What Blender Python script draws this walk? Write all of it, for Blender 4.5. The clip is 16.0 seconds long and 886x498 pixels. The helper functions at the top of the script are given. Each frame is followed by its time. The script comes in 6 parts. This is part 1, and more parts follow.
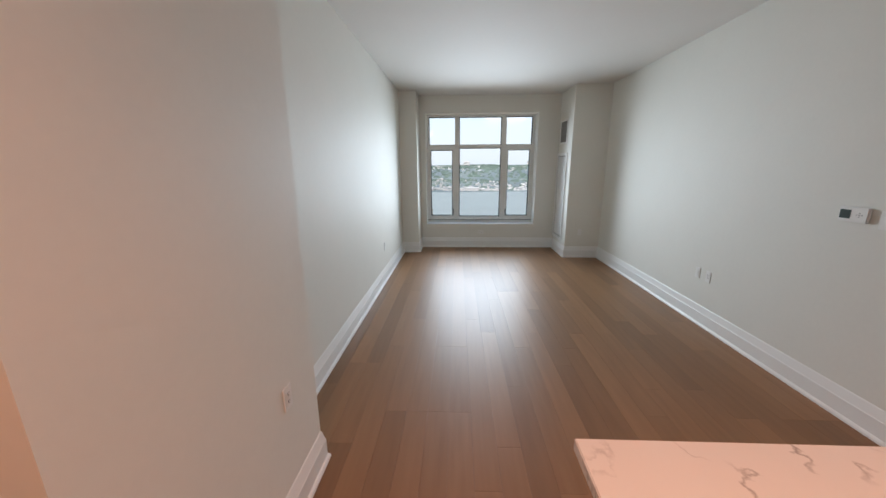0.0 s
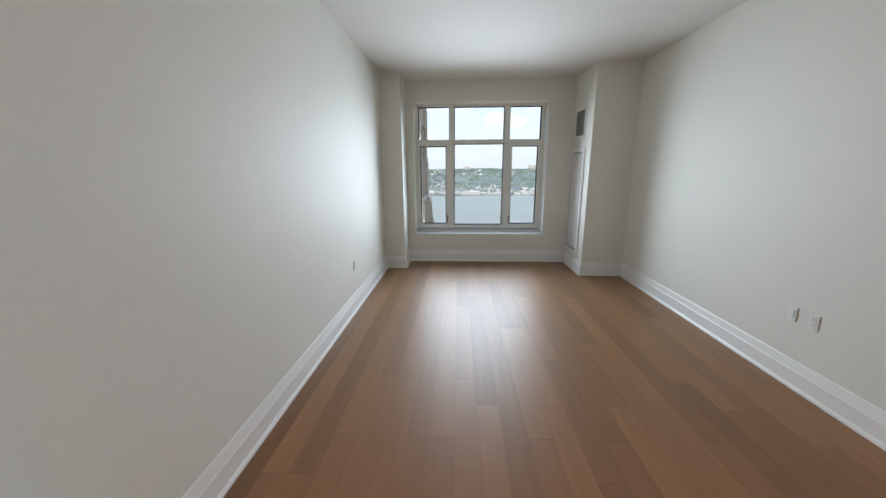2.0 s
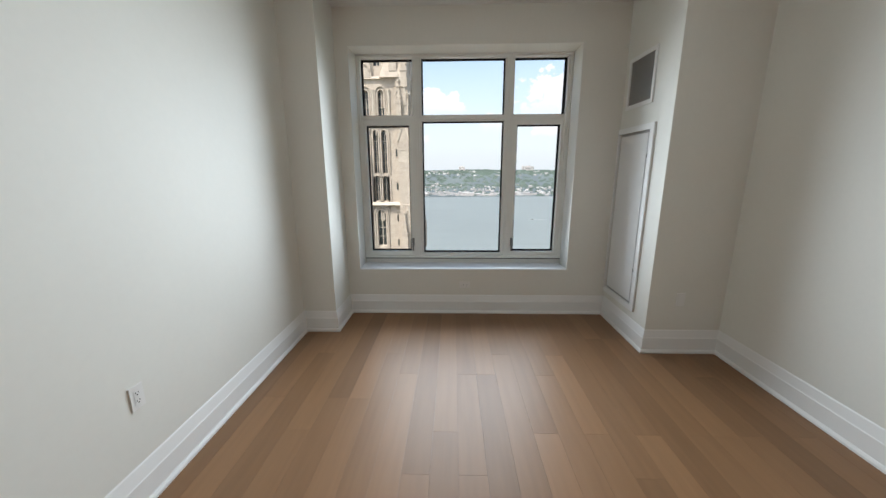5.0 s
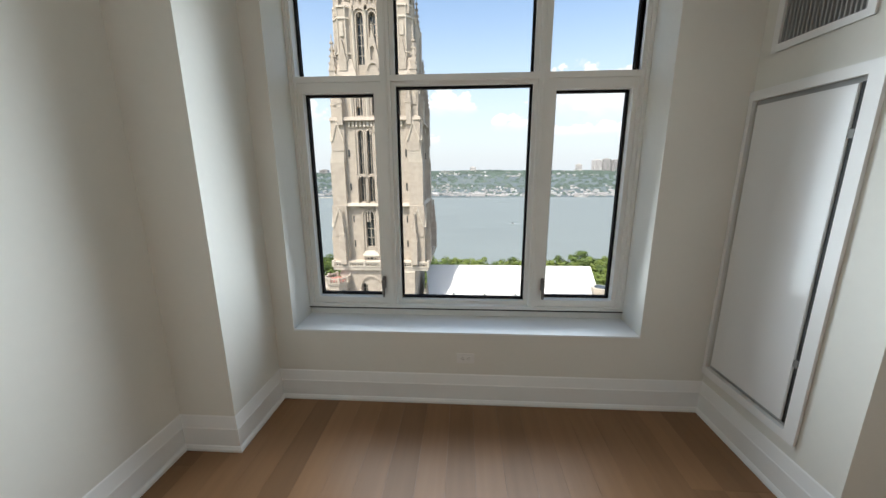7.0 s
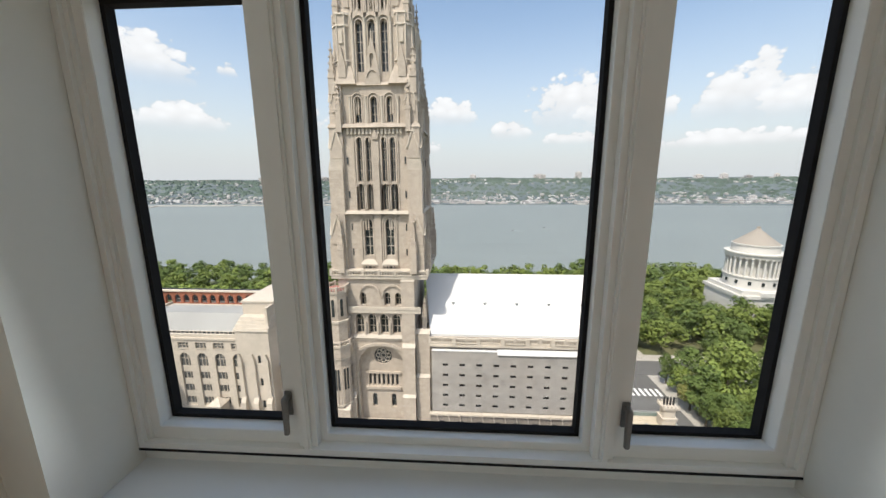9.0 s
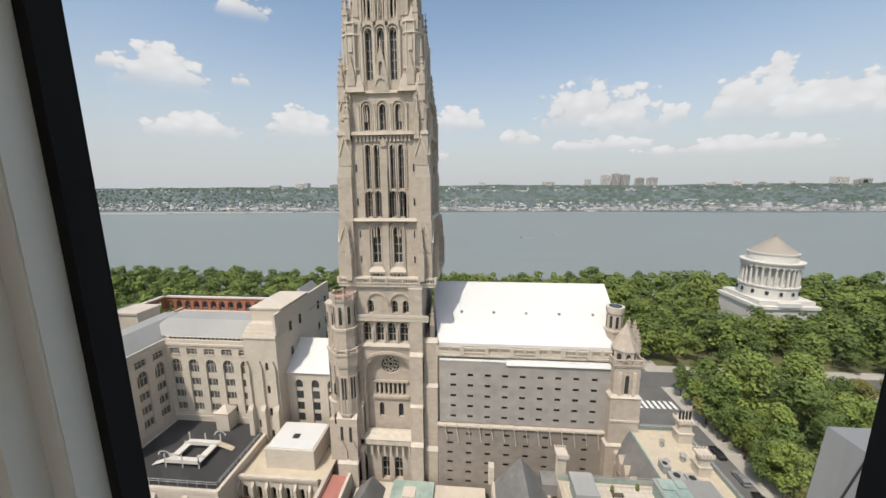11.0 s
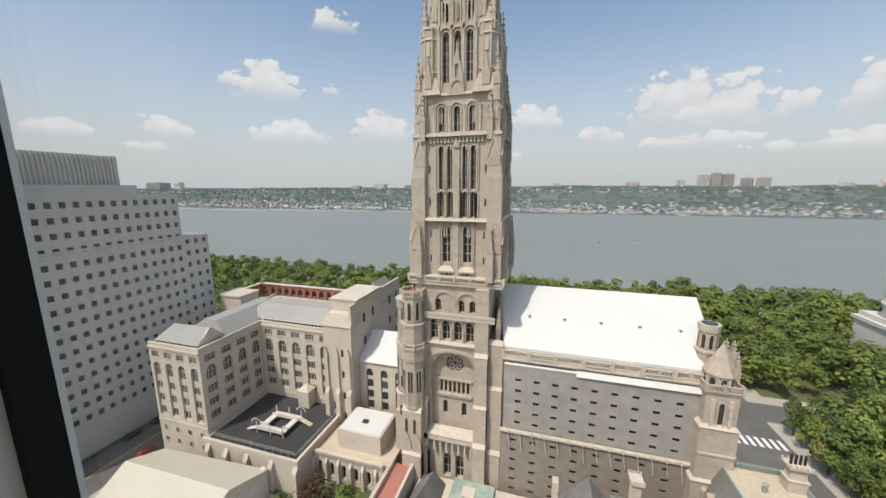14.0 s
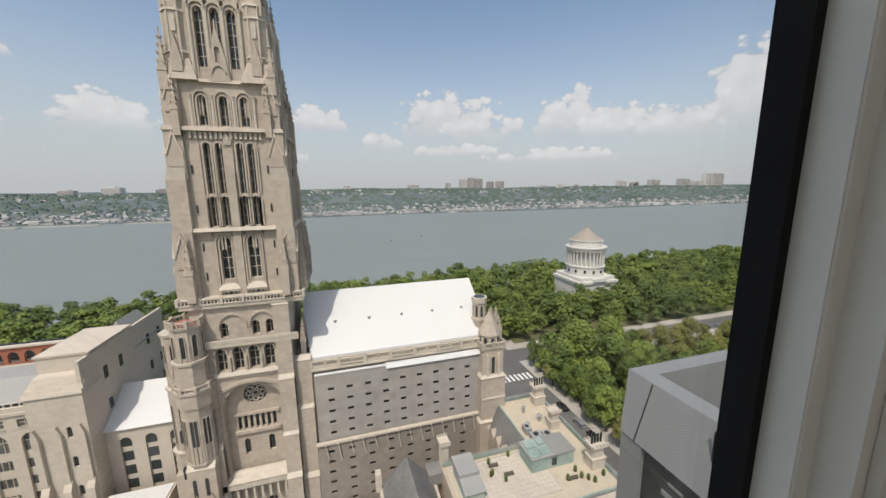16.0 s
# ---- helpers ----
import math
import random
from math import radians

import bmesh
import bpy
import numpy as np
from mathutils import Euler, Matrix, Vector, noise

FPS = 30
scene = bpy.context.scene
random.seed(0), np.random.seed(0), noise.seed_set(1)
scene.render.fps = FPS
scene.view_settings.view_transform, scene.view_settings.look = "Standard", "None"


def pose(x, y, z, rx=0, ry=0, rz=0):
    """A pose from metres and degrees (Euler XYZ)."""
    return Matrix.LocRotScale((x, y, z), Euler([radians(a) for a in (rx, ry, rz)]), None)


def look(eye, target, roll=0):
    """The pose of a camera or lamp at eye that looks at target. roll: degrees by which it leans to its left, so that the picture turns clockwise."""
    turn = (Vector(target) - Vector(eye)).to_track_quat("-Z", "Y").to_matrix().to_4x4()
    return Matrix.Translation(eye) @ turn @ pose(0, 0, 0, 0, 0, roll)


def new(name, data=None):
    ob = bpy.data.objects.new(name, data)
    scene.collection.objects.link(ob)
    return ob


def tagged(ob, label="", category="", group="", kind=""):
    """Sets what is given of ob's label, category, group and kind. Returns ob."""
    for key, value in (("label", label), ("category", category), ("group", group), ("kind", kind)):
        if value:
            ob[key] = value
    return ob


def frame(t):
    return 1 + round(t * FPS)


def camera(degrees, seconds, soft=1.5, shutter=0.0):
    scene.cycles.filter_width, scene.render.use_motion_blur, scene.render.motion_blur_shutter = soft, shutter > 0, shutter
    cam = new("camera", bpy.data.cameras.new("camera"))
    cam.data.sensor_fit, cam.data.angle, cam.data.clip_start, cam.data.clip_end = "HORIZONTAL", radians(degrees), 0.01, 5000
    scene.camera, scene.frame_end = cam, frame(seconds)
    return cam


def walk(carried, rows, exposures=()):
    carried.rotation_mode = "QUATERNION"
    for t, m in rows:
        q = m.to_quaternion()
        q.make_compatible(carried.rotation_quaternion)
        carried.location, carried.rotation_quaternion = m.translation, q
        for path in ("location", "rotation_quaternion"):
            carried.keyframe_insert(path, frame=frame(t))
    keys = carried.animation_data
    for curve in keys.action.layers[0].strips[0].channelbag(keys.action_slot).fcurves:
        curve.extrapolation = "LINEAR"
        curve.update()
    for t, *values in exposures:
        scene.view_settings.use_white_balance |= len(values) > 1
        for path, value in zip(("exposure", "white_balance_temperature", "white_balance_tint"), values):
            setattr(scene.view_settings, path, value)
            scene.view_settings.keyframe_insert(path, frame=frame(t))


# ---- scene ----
cam = camera(104.0, 16.0)
PATH = [
    (0.0, (0.267, 0.817, 1.665, 76.57, 0.35, 2.38)),
    (0.5, (0.287, 1.067, 1.654, 76.56, 0.27, 4.09)),
    (1.0, (0.314, 1.353, 1.637, 76.66, 0.32, 3.68)),
    (1.5, (0.323, 1.652, 1.627, 76.79, 0.39, 3.24)),
    (2.0, (0.380, 1.993, 1.583, 77.18, 0.28, 2.54)),
    (2.5, (0.443, 2.386, 1.576, 77.50, 0.19, 1.80)),
    (3.0, (0.511, 2.816, 1.565, 77.31, 0.29, 1.81)),
    (3.5, (0.537, 3.218, 1.556, 77.14, 0.31, 1.31)),
    (6.0, (0.708, 5.207, 1.500, 77.47, 0.14, 2.47)),
    (6.5, (0.736, 5.581, 1.508, 77.26, 0.14, 3.08)),
    (7.0, (0.738, 5.955, 1.499, 77.44, 0.28, 3.41)),
    (7.5, (0.755, 6.304, 1.488, 77.45, 0.15, 3.52)),
    (8.0, (0.753, 6.664, 1.483, 77.52, 0.32, 3.36)),
    (8.5, (0.748, 6.970, 1.486, 77.80, 0.14, 3.46)),
    (9.0, (0.765, 7.265, 1.474, 78.65, 0.24, 3.46)),
    (11.5, (0.728, 8.063, 1.470, 79.84, 0.38, 6.13)),
    (12.0, (0.765, 8.083, 1.470, 79.67, 0.18, 10.73)),
    (12.5, (0.800, 8.128, 1.470, 79.34, -0.38, 19.41)),
    (13.0, (0.790, 8.163, 1.470, 79.20, -0.46, 25.47)),
    (13.5, (0.807, 8.163, 1.470, 79.49, -0.13, 25.84)),
    (14.0, (0.800, 8.160, 1.470, 79.95, 0.17, 16.49)),
    (14.5, (0.775, 8.113, 1.470, 79.86, 0.29, 4.70)),
    (15.0, (0.740, 8.123, 1.470, 79.99, 0.54, -3.29)),
    (15.5, (0.751, 8.103, 1.470, 79.93, 0.62, -11.15)),
    (16.0, (0.740, 8.108, 1.470, 80.16, 0.70, -16.66)),
]
walk(cam, [(t, pose(*p)) for t, p in PATH],
     exposures=[(0.0, 0.60, 6250, 11), (1.5, 0.62, 6250, 10), (3.5, 0.54, 6250, 11), (6.0, 0.60, 6600, 11),
                (7.0, 0.55, 6550, 10), (8.0, 0.42, 6600, 10), (9.0, 0.22, 6700, 11), (11.5, -0.12, 6750, 12), (14.0, -0.14, 6750, 12), (15.0, -0.26, 6750, 12), (16.0, -0.26, 6750, 12)])

# ---- sky, sun and lamps ----
SUN = Vector((-0.27, -0.44, 0.855)).normalized()
elevation = math.asin(SUN.z)
world = bpy.data.worlds.new("world")
scene.world = world
world.use_nodes = True
wn, wl = world.node_tree.nodes, world.node_tree.links
wn.clear()


def wnode(kind, **values):
    n = wn.new(kind)
    for k, v in values.items():
        n.inputs[k].default_value = v
    return n


def wmath(op, a, b=None, c=None):
    n = wn.new("ShaderNodeMath")
    n.operation = op
    for i, v in enumerate((a, b, c)):
        if v is None:
            continue
        if isinstance(v, (int, float)):
            n.inputs[i].default_value = v
        else:
            wl.new(v, n.inputs[i])
    return n.outputs[0]


sky = wn.new("ShaderNodeTexSky")
sky.sky_type, sky.sun_disc = "NISHITA", False
sky.sun_elevation, sky.sun_rotation = elevation, math.atan2(SUN.x, SUN.y)
sky.altitude, sky.air_density, sky.dust_density, sky.ozone_density = 50, 1.0, 2.3, 1.7
coord = wn.new("ShaderNodeTexCoord")
sep = wn.new("ShaderNodeSeparateXYZ")
wl.new(coord.outputs["Generated"], sep.inputs[0])
az = wmath("ARCTAN2", sep.outputs[0], sep.outputs[1])
el = wmath("ARCSINE", sep.outputs[2])
plane = wn.new("ShaderNodeCombineXYZ")
wl.new(az, plane.inputs[0])
wl.new(wmath("MULTIPLY", el, 1.5), plane.inputs[1])
billow = wnode("ShaderNodeTexNoise", Scale=9.0, Detail=7.0, Roughness=0.55)
wl.new(plane.outputs[0], billow.inputs["Vector"])


def puffs(scale):
    """Rounded cauliflower bumps."""
    v = wn.new("ShaderNodeTexVoronoi")
    v.feature = "SMOOTH_F1"
    v.inputs["Scale"].default_value, v.inputs["Smoothness"].default_value = scale, 0.35
    wl.new(plane.outputs[0], v.inputs["Vector"])
    return v.outputs["Distance"]


def wsmooth(value, a, b, top=1.0):
    n = wn.new("ShaderNodeMapRange")
    n.interpolation_type = "SMOOTHSTEP"
    n.inputs["From Min"].default_value, n.inputs["From Max"].default_value, n.inputs["To Max"].default_value = a, b, top
    wl.new(value, n.inputs["Value"])
    return n.outputs[0]


coarse, fine = puffs(30.0), puffs(85.0)
ragged = wmath("ADD", wmath("MULTIPLY", wmath("SUBTRACT", 0.42, coarse), 1.1), wmath("MULTIPLY", wmath("SUBTRACT", 0.40, fine), 0.55))
ragged = wmath("ADD", ragged, wmath("MULTIPLY", wmath("SUBTRACT", billow.outputs[0], 0.5), 1.9))
# cumulus heaps: azimuth, height of the base, half width, height (degrees)
HEAPS = [(-41.6, 12.8, 4.8, 4.0), (-46.7, 13.7, 1.0, 1.5), (-33.4, 13.7, 1.2, 1.4), (-54.0, 6.8, 3.4, 2.0), (-56.0, 4.8, 2.6, 1.2), (-39.4, 7.0, 5.0, 3.0), (-25.9, 7.7, 5.0, 3.8), (-2.2, 9.0, 4.2, 3.2),
         (6.8, 6.6, 3.4, 2.6), (16.2, 8.8, 6.0, 6.6), (21.5, 8.0, 5.6, 5.2), (27.6, 8.6, 2.4, 2.2), (19.0, 5.4, 7.0, 1.7), (34.6, 8.4, 4.0, 4.8), (37.0, 8.4, 2.3, 7.0), (42.0, 7.6, 5.4, 3.6), (49.0, 7.2, 5.6, 3.4),
         (56.6, 7.6, 4.2, 8.2), (62.0, 8.0, 5.0, 10.0), (-32.6, 21.8, 3.3, 2.3), (-63.0, 6.0, 2.7, 1.7), (-10.0, 4.4, 8.0, 1.8), (33.0, 4.2, 10.0, 1.8), (-74.0, 9.0, 7.0, 5.0),
         (80.0, 10.0, 9.0, 6.0), (110.0, 14.0, 16.0, 8.0), (-120.0, 13.0, 18.0, 8.0), (170.0, 15.0, 16.0, 9.0)]
mask = None
for a, base, half, high in HEAPS:
    du = wmath("DIVIDE", wmath("SUBTRACT", az, radians(a)), radians(half))
    dv = wmath("DIVIDE", wmath("SUBTRACT", el, radians(base)), radians(high))
    down = wmath("MULTIPLY", wmath("MINIMUM", dv, 0.0), 1.6)
    up = wmath("MAXIMUM", dv, 0.0)
    d = wmath("MULTIPLY_ADD", du, du, wmath("MULTIPLY_ADD", up, up, wmath("MULTIPLY", down, down)))
    body = wmath("ADD", wmath("SUBTRACT", 1.26, d), ragged)
    m = wmath("MULTIPLY", wsmooth(body, 0.0, 0.40), wsmooth(dv, -0.45, 0.45, 0.97))
    mask = m if mask is None else wmath("MAXIMUM", mask, m)
haze = wn.new("ShaderNodeMapRange")
haze.interpolation_type = "SMOOTHSTEP"
haze.inputs["From Min"].default_value, haze.inputs["From Max"].default_value = 0.46, -0.06
haze.inputs["To Max"].default_value = 0.97
wl.new(el, haze.inputs["Value"])
lit = wmath("SUBTRACT", wmath("MULTIPLY_ADD", mask, 0.20, 0.90), wmath("MULTIPLY", coarse, 0.16))
tone = wn.new("ShaderNodeVectorMath")
tone.operation = "SCALE"
tone.inputs[0].default_value = (6.0, 6.12, 6.4)
wl.new(lit, tone.inputs["Scale"])


def wmix(factor, a, b):
    n = wn.new("ShaderNodeMix")
    n.data_type = "RGBA"
    wl.new(factor, n.inputs[0])
    for sock, v in ((n.inputs[6], a), (n.inputs[7], b)):
        if isinstance(v, tuple):
            sock.default_value = v
        else:
            wl.new(v, sock)
    return n.outputs[2]


bright = wn.new("ShaderNodeVectorMath")
bright.operation = "MULTIPLY"
bright.inputs[1].default_value = (1.56, 1.54, 1.45)
wl.new(sky.outputs[0], bright.inputs[0])
clear = wmix(haze.outputs[0], bright.outputs[0], (4.65, 4.95, 5.3, 1))
back = wn.new("ShaderNodeBackground")
back.inputs["Strength"].default_value = 0.138
wl.new(wmix(mask, clear, tone.outputs[0]), back.inputs["Color"])
wout = wn.new("ShaderNodeOutputWorld")
wl.new(back.outputs[0], wout.inputs[0])

sun = new("sun", bpy.data.lights.new("sun", "SUN"))
sun.data.energy, sun.data.angle, sun.data.color = 4.0, radians(0.6), (1.0, 0.95, 0.87)
sun.matrix_world = look(SUN * 50, (0, 0, 0))

# daylight that enters by the window, set in its opening
daylight = new("daylight", bpy.data.lights.new("daylight", "AREA"))
daylight.data.shape, daylight.data.size, daylight.data.size_y = "RECTANGLE", 1.9, 1.75
daylight.data.energy, daylight.data.color, daylight.data.spread = 46, (0.80, 0.915, 1.0), radians(116)
daylight.matrix_world = look((0.73, 8.135, 1.57), (0.85, 0.0, 0.6))


# ---- materials ----
def material(name, color, rough=0.6, metal=0.0, spread=0.12, grain=8.0, stain=0.0, bump=0.0, tint=None, spec=0.5, per_object=0.0, coords="Object", stretch=None, courses=None):
    """Base colour with variation at two scales, fine relief, and where wanted a change from piece to piece."""
    m = bpy.data.materials.new(name)
    m.use_nodes = True
    nt = m.node_tree
    n, l = nt.nodes, nt.links
    b = n["Principled BSDF"]
    b.inputs["Roughness"].default_value, b.inputs["Metallic"].default_value = rough, metal
    b.inputs["Specular IOR Level"].default_value = spec
    tc = n.new("ShaderNodeTexCoord")
    geo = n.new("ShaderNodeNewGeometry")
    source = geo.outputs["Position"] if coords == "World" else tc.outputs["Object"]
    if stretch:
        mp = n.new("ShaderNodeMapping")
        mp.inputs["Scale"].default_value = stretch
        l.new(source, mp.inputs[0])
        source = mp.outputs[0]
    if per_object:
        info = n.new("ShaderNodeObjectInfo")
        shift = n.new("ShaderNodeVectorMath")
        shift.operation = "ADD"
        comb = n.new("ShaderNodeMath")
        comb.operation = "MULTIPLY"
        comb.inputs[1].default_value = 57.0
        l.new(info.outputs["Random"], comb.inputs[0])
        l.new(source, shift.inputs[0])
        l.new(comb.outputs[0], shift.inputs[1])
        source = shift.outputs[0]
    small = n.new("ShaderNodeTexNoise")
    small.inputs["Scale"].default_value, small.inputs["Detail"].default_value = grain, 5.0
    large = n.new("ShaderNodeTexNoise")
    large.inputs["Scale"].default_value, large.inputs["Detail"].default_value = grain / 9.0, 4.0
    for t in (small, large):
        l.new(source, t.inputs["Vector"])
    add = n.new("ShaderNodeMath")
    add.operation = "ADD"
    l.new(small.outputs[0], add.inputs[0])
    l.new(large.outputs[0], add.inputs[1])
    value = n.new("ShaderNodeMapRange")
    value.inputs["From Min"].default_value, value.inputs["From Max"].default_value = 0.6, 1.4
    value.inputs["To Min"].default_value, value.inputs["To Max"].default_value = 1 - spread, 1 + spread
    l.new(add.outputs[0], value.inputs["Value"])
    out = value.outputs[0]
    if per_object:
        vary = n.new("ShaderNodeMapRange")
        vary.inputs["To Min"].default_value, vary.inputs["To Max"].default_value = 1 - per_object, 1 + per_object
        l.new(info.outputs["Random"], vary.inputs["Value"])
        mul = n.new("ShaderNodeMath")
        mul.operation = "MULTIPLY"
        l.new(out, mul.inputs[0])
        l.new(vary.outputs[0], mul.inputs[1])
        out = mul.outputs[0]
    if courses:
        # ashlar blocks: each a little lighter or darker, with thin joints
        cut = n.new("ShaderNodeSeparateXYZ")
        l.new(geo.outputs["Position"], cut.inputs[0])
        along = n.new("ShaderNodeMath")
        along.operation = "ADD"
        l.new(cut.outputs[0], along.inputs[0])
        l.new(cut.outputs[1], along.inputs[1])
        flat = n.new("ShaderNodeCombineXYZ")
        l.new(along.outputs[0], flat.inputs[0])
        l.new(cut.outputs[2], flat.inputs[1])
        ash = n.new("ShaderNodeTexBrick")
        ash.inputs["Scale"].default_value = 1.0
        ash.inputs["Brick Width"].default_value, ash.inputs["Row Height"].default_value = courses
        ash.inputs["Mortar Size"].default_value = 0.03
        ash.inputs["Color1"].default_value, ash.inputs["Color2"].default_value, ash.inputs["Mortar"].default_value = (0.95, 0.95, 0.95, 1), (1.05, 1.05, 1.05, 1), (0.89, 0.89, 0.89, 1)
        l.new(flat.outputs[0], ash.inputs["Vector"])
        blocks = n.new("ShaderNodeMath")
        blocks.operation = "MULTIPLY"
        l.new(out, blocks.inputs[0])
        l.new(ash.outputs["Color"], blocks.inputs[1])
        out = blocks.outputs[0]
    scale = n.new("ShaderNodeVectorMath")
    scale.operation = "SCALE"
    scale.inputs[0].default_value = color[:3]
    l.new(out, scale.inputs["Scale"])
    last = scale.outputs[0]
    if tint:
        mix = n.new("ShaderNodeMix")
        mix.data_type = "RGBA"
        ramp = n.new("ShaderNodeMapRange")
        ramp.inputs["From Min"].default_value, ramp.inputs["From Max"].default_value = 0.48, 0.68
        ramp.inputs["To Max"].default_value = stain
        l.new(large.outputs[0], ramp.inputs["Value"])
        l.new(ramp.outputs[0], mix.inputs[0])
        l.new(last, mix.inputs[6])
        mix.inputs[7].default_value = (*tint, 1)
        last = mix.outputs[2]
    l.new(last, b.inputs["Base Color"])
    if bump:
        bp = n.new("ShaderNodeBump")
        bp.inputs["Strength"].default_value, bp.inputs["Distance"].default_value = 0.6, bump
        l.new(small.outputs[0], bp.inputs["Height"])
        l.new(bp.outputs[0], b.inputs["Normal"])
    return m


PAINT = material("wall_paint", (0.775, 0.765, 0.705), 0.62, spread=0.015, grain=30, bump=0.0006, coords="World")
CEIL = material("ceiling_paint", (0.78, 0.77, 0.74), 0.75, spread=0.012, grain=20, bump=0.0006, coords="World")
TRIM = material("trim_paint", (0.84, 0.84, 0.82), 0.33, spread=0.015, grain=12, coords="World")
FRAME = material("window_frame_paint", (0.84, 0.84, 0.80), 0.38, spread=0.03, grain=10, coords="World")
SILL = material("sill_solid_surface", (0.85, 0.87, 0.87), 0.35, spread=0.015, grain=10, coords="World")
GASKET = material("black_gasket", (0.022, 0.022, 0.023), 0.9, spread=0.1, spec=0.1)
PLATE = material("outlet_plastic", (0.82, 0.81, 0.78), 0.4, spread=0.01)
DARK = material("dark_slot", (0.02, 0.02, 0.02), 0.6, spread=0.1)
PANEL = material("panel_enamel", (0.82, 0.82, 0.81), 0.16, spread=0.01, grain=3)
CHANNEL = material("grey_channel", (0.34, 0.34, 0.33), 0.45, spread=0.05)
METAL = material("brushed_handle", (0.20, 0.195, 0.185), 0.5, metal=0.2, spread=0.06, grain=60)
OAK = material("stained_oak", (0.25, 0.135, 0.066), 0.42, spread=0.12, grain=26, bump=0.0003, spec=0.30, per_object=0.17, stretch=(1.0, 0.07, 1.0))
JOINT = material("floor_joint", (0.09, 0.047, 0.026), 0.8, spread=0.1)
GREEN_LED = material("thermostat_screen", (0.03, 0.05, 0.045), 0.2, spread=0.1)

LIME = material("limestone", (0.435, 0.372, 0.307), 0.85, spread=0.22, grain=1.1, stain=0.3, tint=(0.34, 0.295, 0.25), bump=0.03, coords="World", courses=(1.3, 0.52))
LIME2 = material("pale_limestone", (0.515, 0.455, 0.38), 0.85, spread=0.16, grain=1.3, stain=0.25, tint=(0.46, 0.40, 0.33), bump=0.02, coords="World", courses=(1.1, 0.45))
CONC = material("pale_grey_limestone", (0.56, 0.535, 0.495), 0.85, spread=0.08, grain=0.6, coords="World", bump=0.02, courses=(1.6, 0.9))
# office glass with blinds; on the hall the paler colour imitates reflections
PALE_GLASS = material("blinds_and_glass_reflection", (0.10, 0.10, 0.095), 0.25, spread=0.6, grain=0.9, coords="World")
WINDARK = material("shaded_glass", (0.035, 0.042, 0.045), 0.22, spread=0.4, grain=1.5, coords="World")
ROOFWHITE = material("white_roof_membrane", (0.585, 0.585, 0.575), 0.6, spread=0.03, grain=0.7, coords="World", stretch=(1.0, 0.25, 1.0))
ROOFGREY = material("grey_standing_seam", (0.29, 0.29, 0.278), 0.75, spread=0.12, grain=0.9, coords="World")
SLATE = material("slate_roof", (0.16, 0.16, 0.155), 0.7, spread=0.3, grain=1.6, coords="World", stain=0.5, tint=(0.25, 0.24, 0.225), courses=(0.5, 0.3))
COPPER = material("green_copper", (0.26, 0.34, 0.305), 0.7, spread=0.3, grain=1.6, coords="World", stain=0.7, tint=(0.40, 0.40, 0.35))
NET = material("scaffold_sheeting", (0.325, 0.305, 0.28), 0.8, spread=0.2, grain=0.5, coords="World", stain=0.5, tint=(0.27, 0.235, 0.205), bump=0.05, courses=(2.4, 1.2))
NET2 = material("weathered_sheeting", (0.265, 0.235, 0.205), 0.85, spread=0.25, grain=0.6, coords="World", stain=0.6, tint=(0.20, 0.165, 0.14), bump=0.05, courses=(2.4, 1.2))
CREAM = material("cream_roof_coating", (0.50, 0.475, 0.39), 0.8, spread=0.1, grain=0.5, coords="World", stain=0.5, tint=(0.46, 0.45, 0.37))
TAN = material("tan_roof_gravel", (0.50, 0.43, 0.325), 0.9, spread=0.2, grain=1.4, coords="World", stain=0.8, tint=(0.40, 0.35, 0.28))
REDROOF = material("red_tile_paving", (0.36, 0.15, 0.12), 0.8, spread=0.15, grain=1.5, coords="World")
BRICKRED = material("red_brick", (0.30, 0.11, 0.065), 0.85, spread=0.2, grain=1.4, coords="World")
DARK_DECK = material("black_rubber_and_recess_shade", (0.035, 0.035, 0.037), 0.8, spread=0.3, grain=0.5, coords="World")
ASPHALT = material("asphalt", (0.115, 0.112, 0.107), 0.9, spread=0.2, grain=0.7, coords="World", stain=0.5, tint=(0.15, 0.147, 0.14))
PAVE = material("concrete_pavement", (0.38, 0.355, 0.315), 0.9, spread=0.18, grain=0.8, coords="World")
MARK = material("road_paint", (0.7, 0.7, 0.68), 0.7, spread=0.1)
YELLOW = material("yellow_road_paint", (0.6, 0.42, 0.08), 0.7, spread=0.1)
SOIL = material("park_ground", (0.085, 0.10, 0.035), 0.95, spread=0.35, grain=0.15, coords="World", stain=0.6, tint=(0.16, 0.13, 0.08))
LEAF = material("leaves", (0.20, 0.255, 0.064), 0.7, spread=0.45, grain=0.9, coords="World", per_object=0.2, spec=0.2)
LEAF2 = material("dark_leaves", (0.125, 0.175, 0.05), 0.7, spread=0.45, grain=0.8, coords="World", per_object=0.2, spec=0.2)
LEAF3 = material("yellow_green_leaves", (0.23, 0.225, 0.075), 0.7, spread=0.4, grain=0.9, coords="World", per_object=0.2, spec=0.2)
BARK = material("bark", (0.10, 0.08, 0.06), 0.9, spread=0.3, grain=4)
WATER = material("river_water", (0.185, 0.208, 0.20), 0.5, spread=0.10, grain=0.012, coords="World", stretch=(0.6, 2.6, 1.0), spec=0.35)
# bluish grey in this base colour imitates the haze of distance
SHORE = material("far_shore_haze_tinted", (0.125, 0.15, 0.16), 0.95, spread=0.3, grain=0.035, coords="World", stain=0.5, tint=(0.14, 0.16, 0.145), spec=0.0)
FARWALL = material("far_buildings", (0.50, 0.47, 0.45), 0.9, spread=0.2, grain=0.02, coords="World", per_object=0.3)
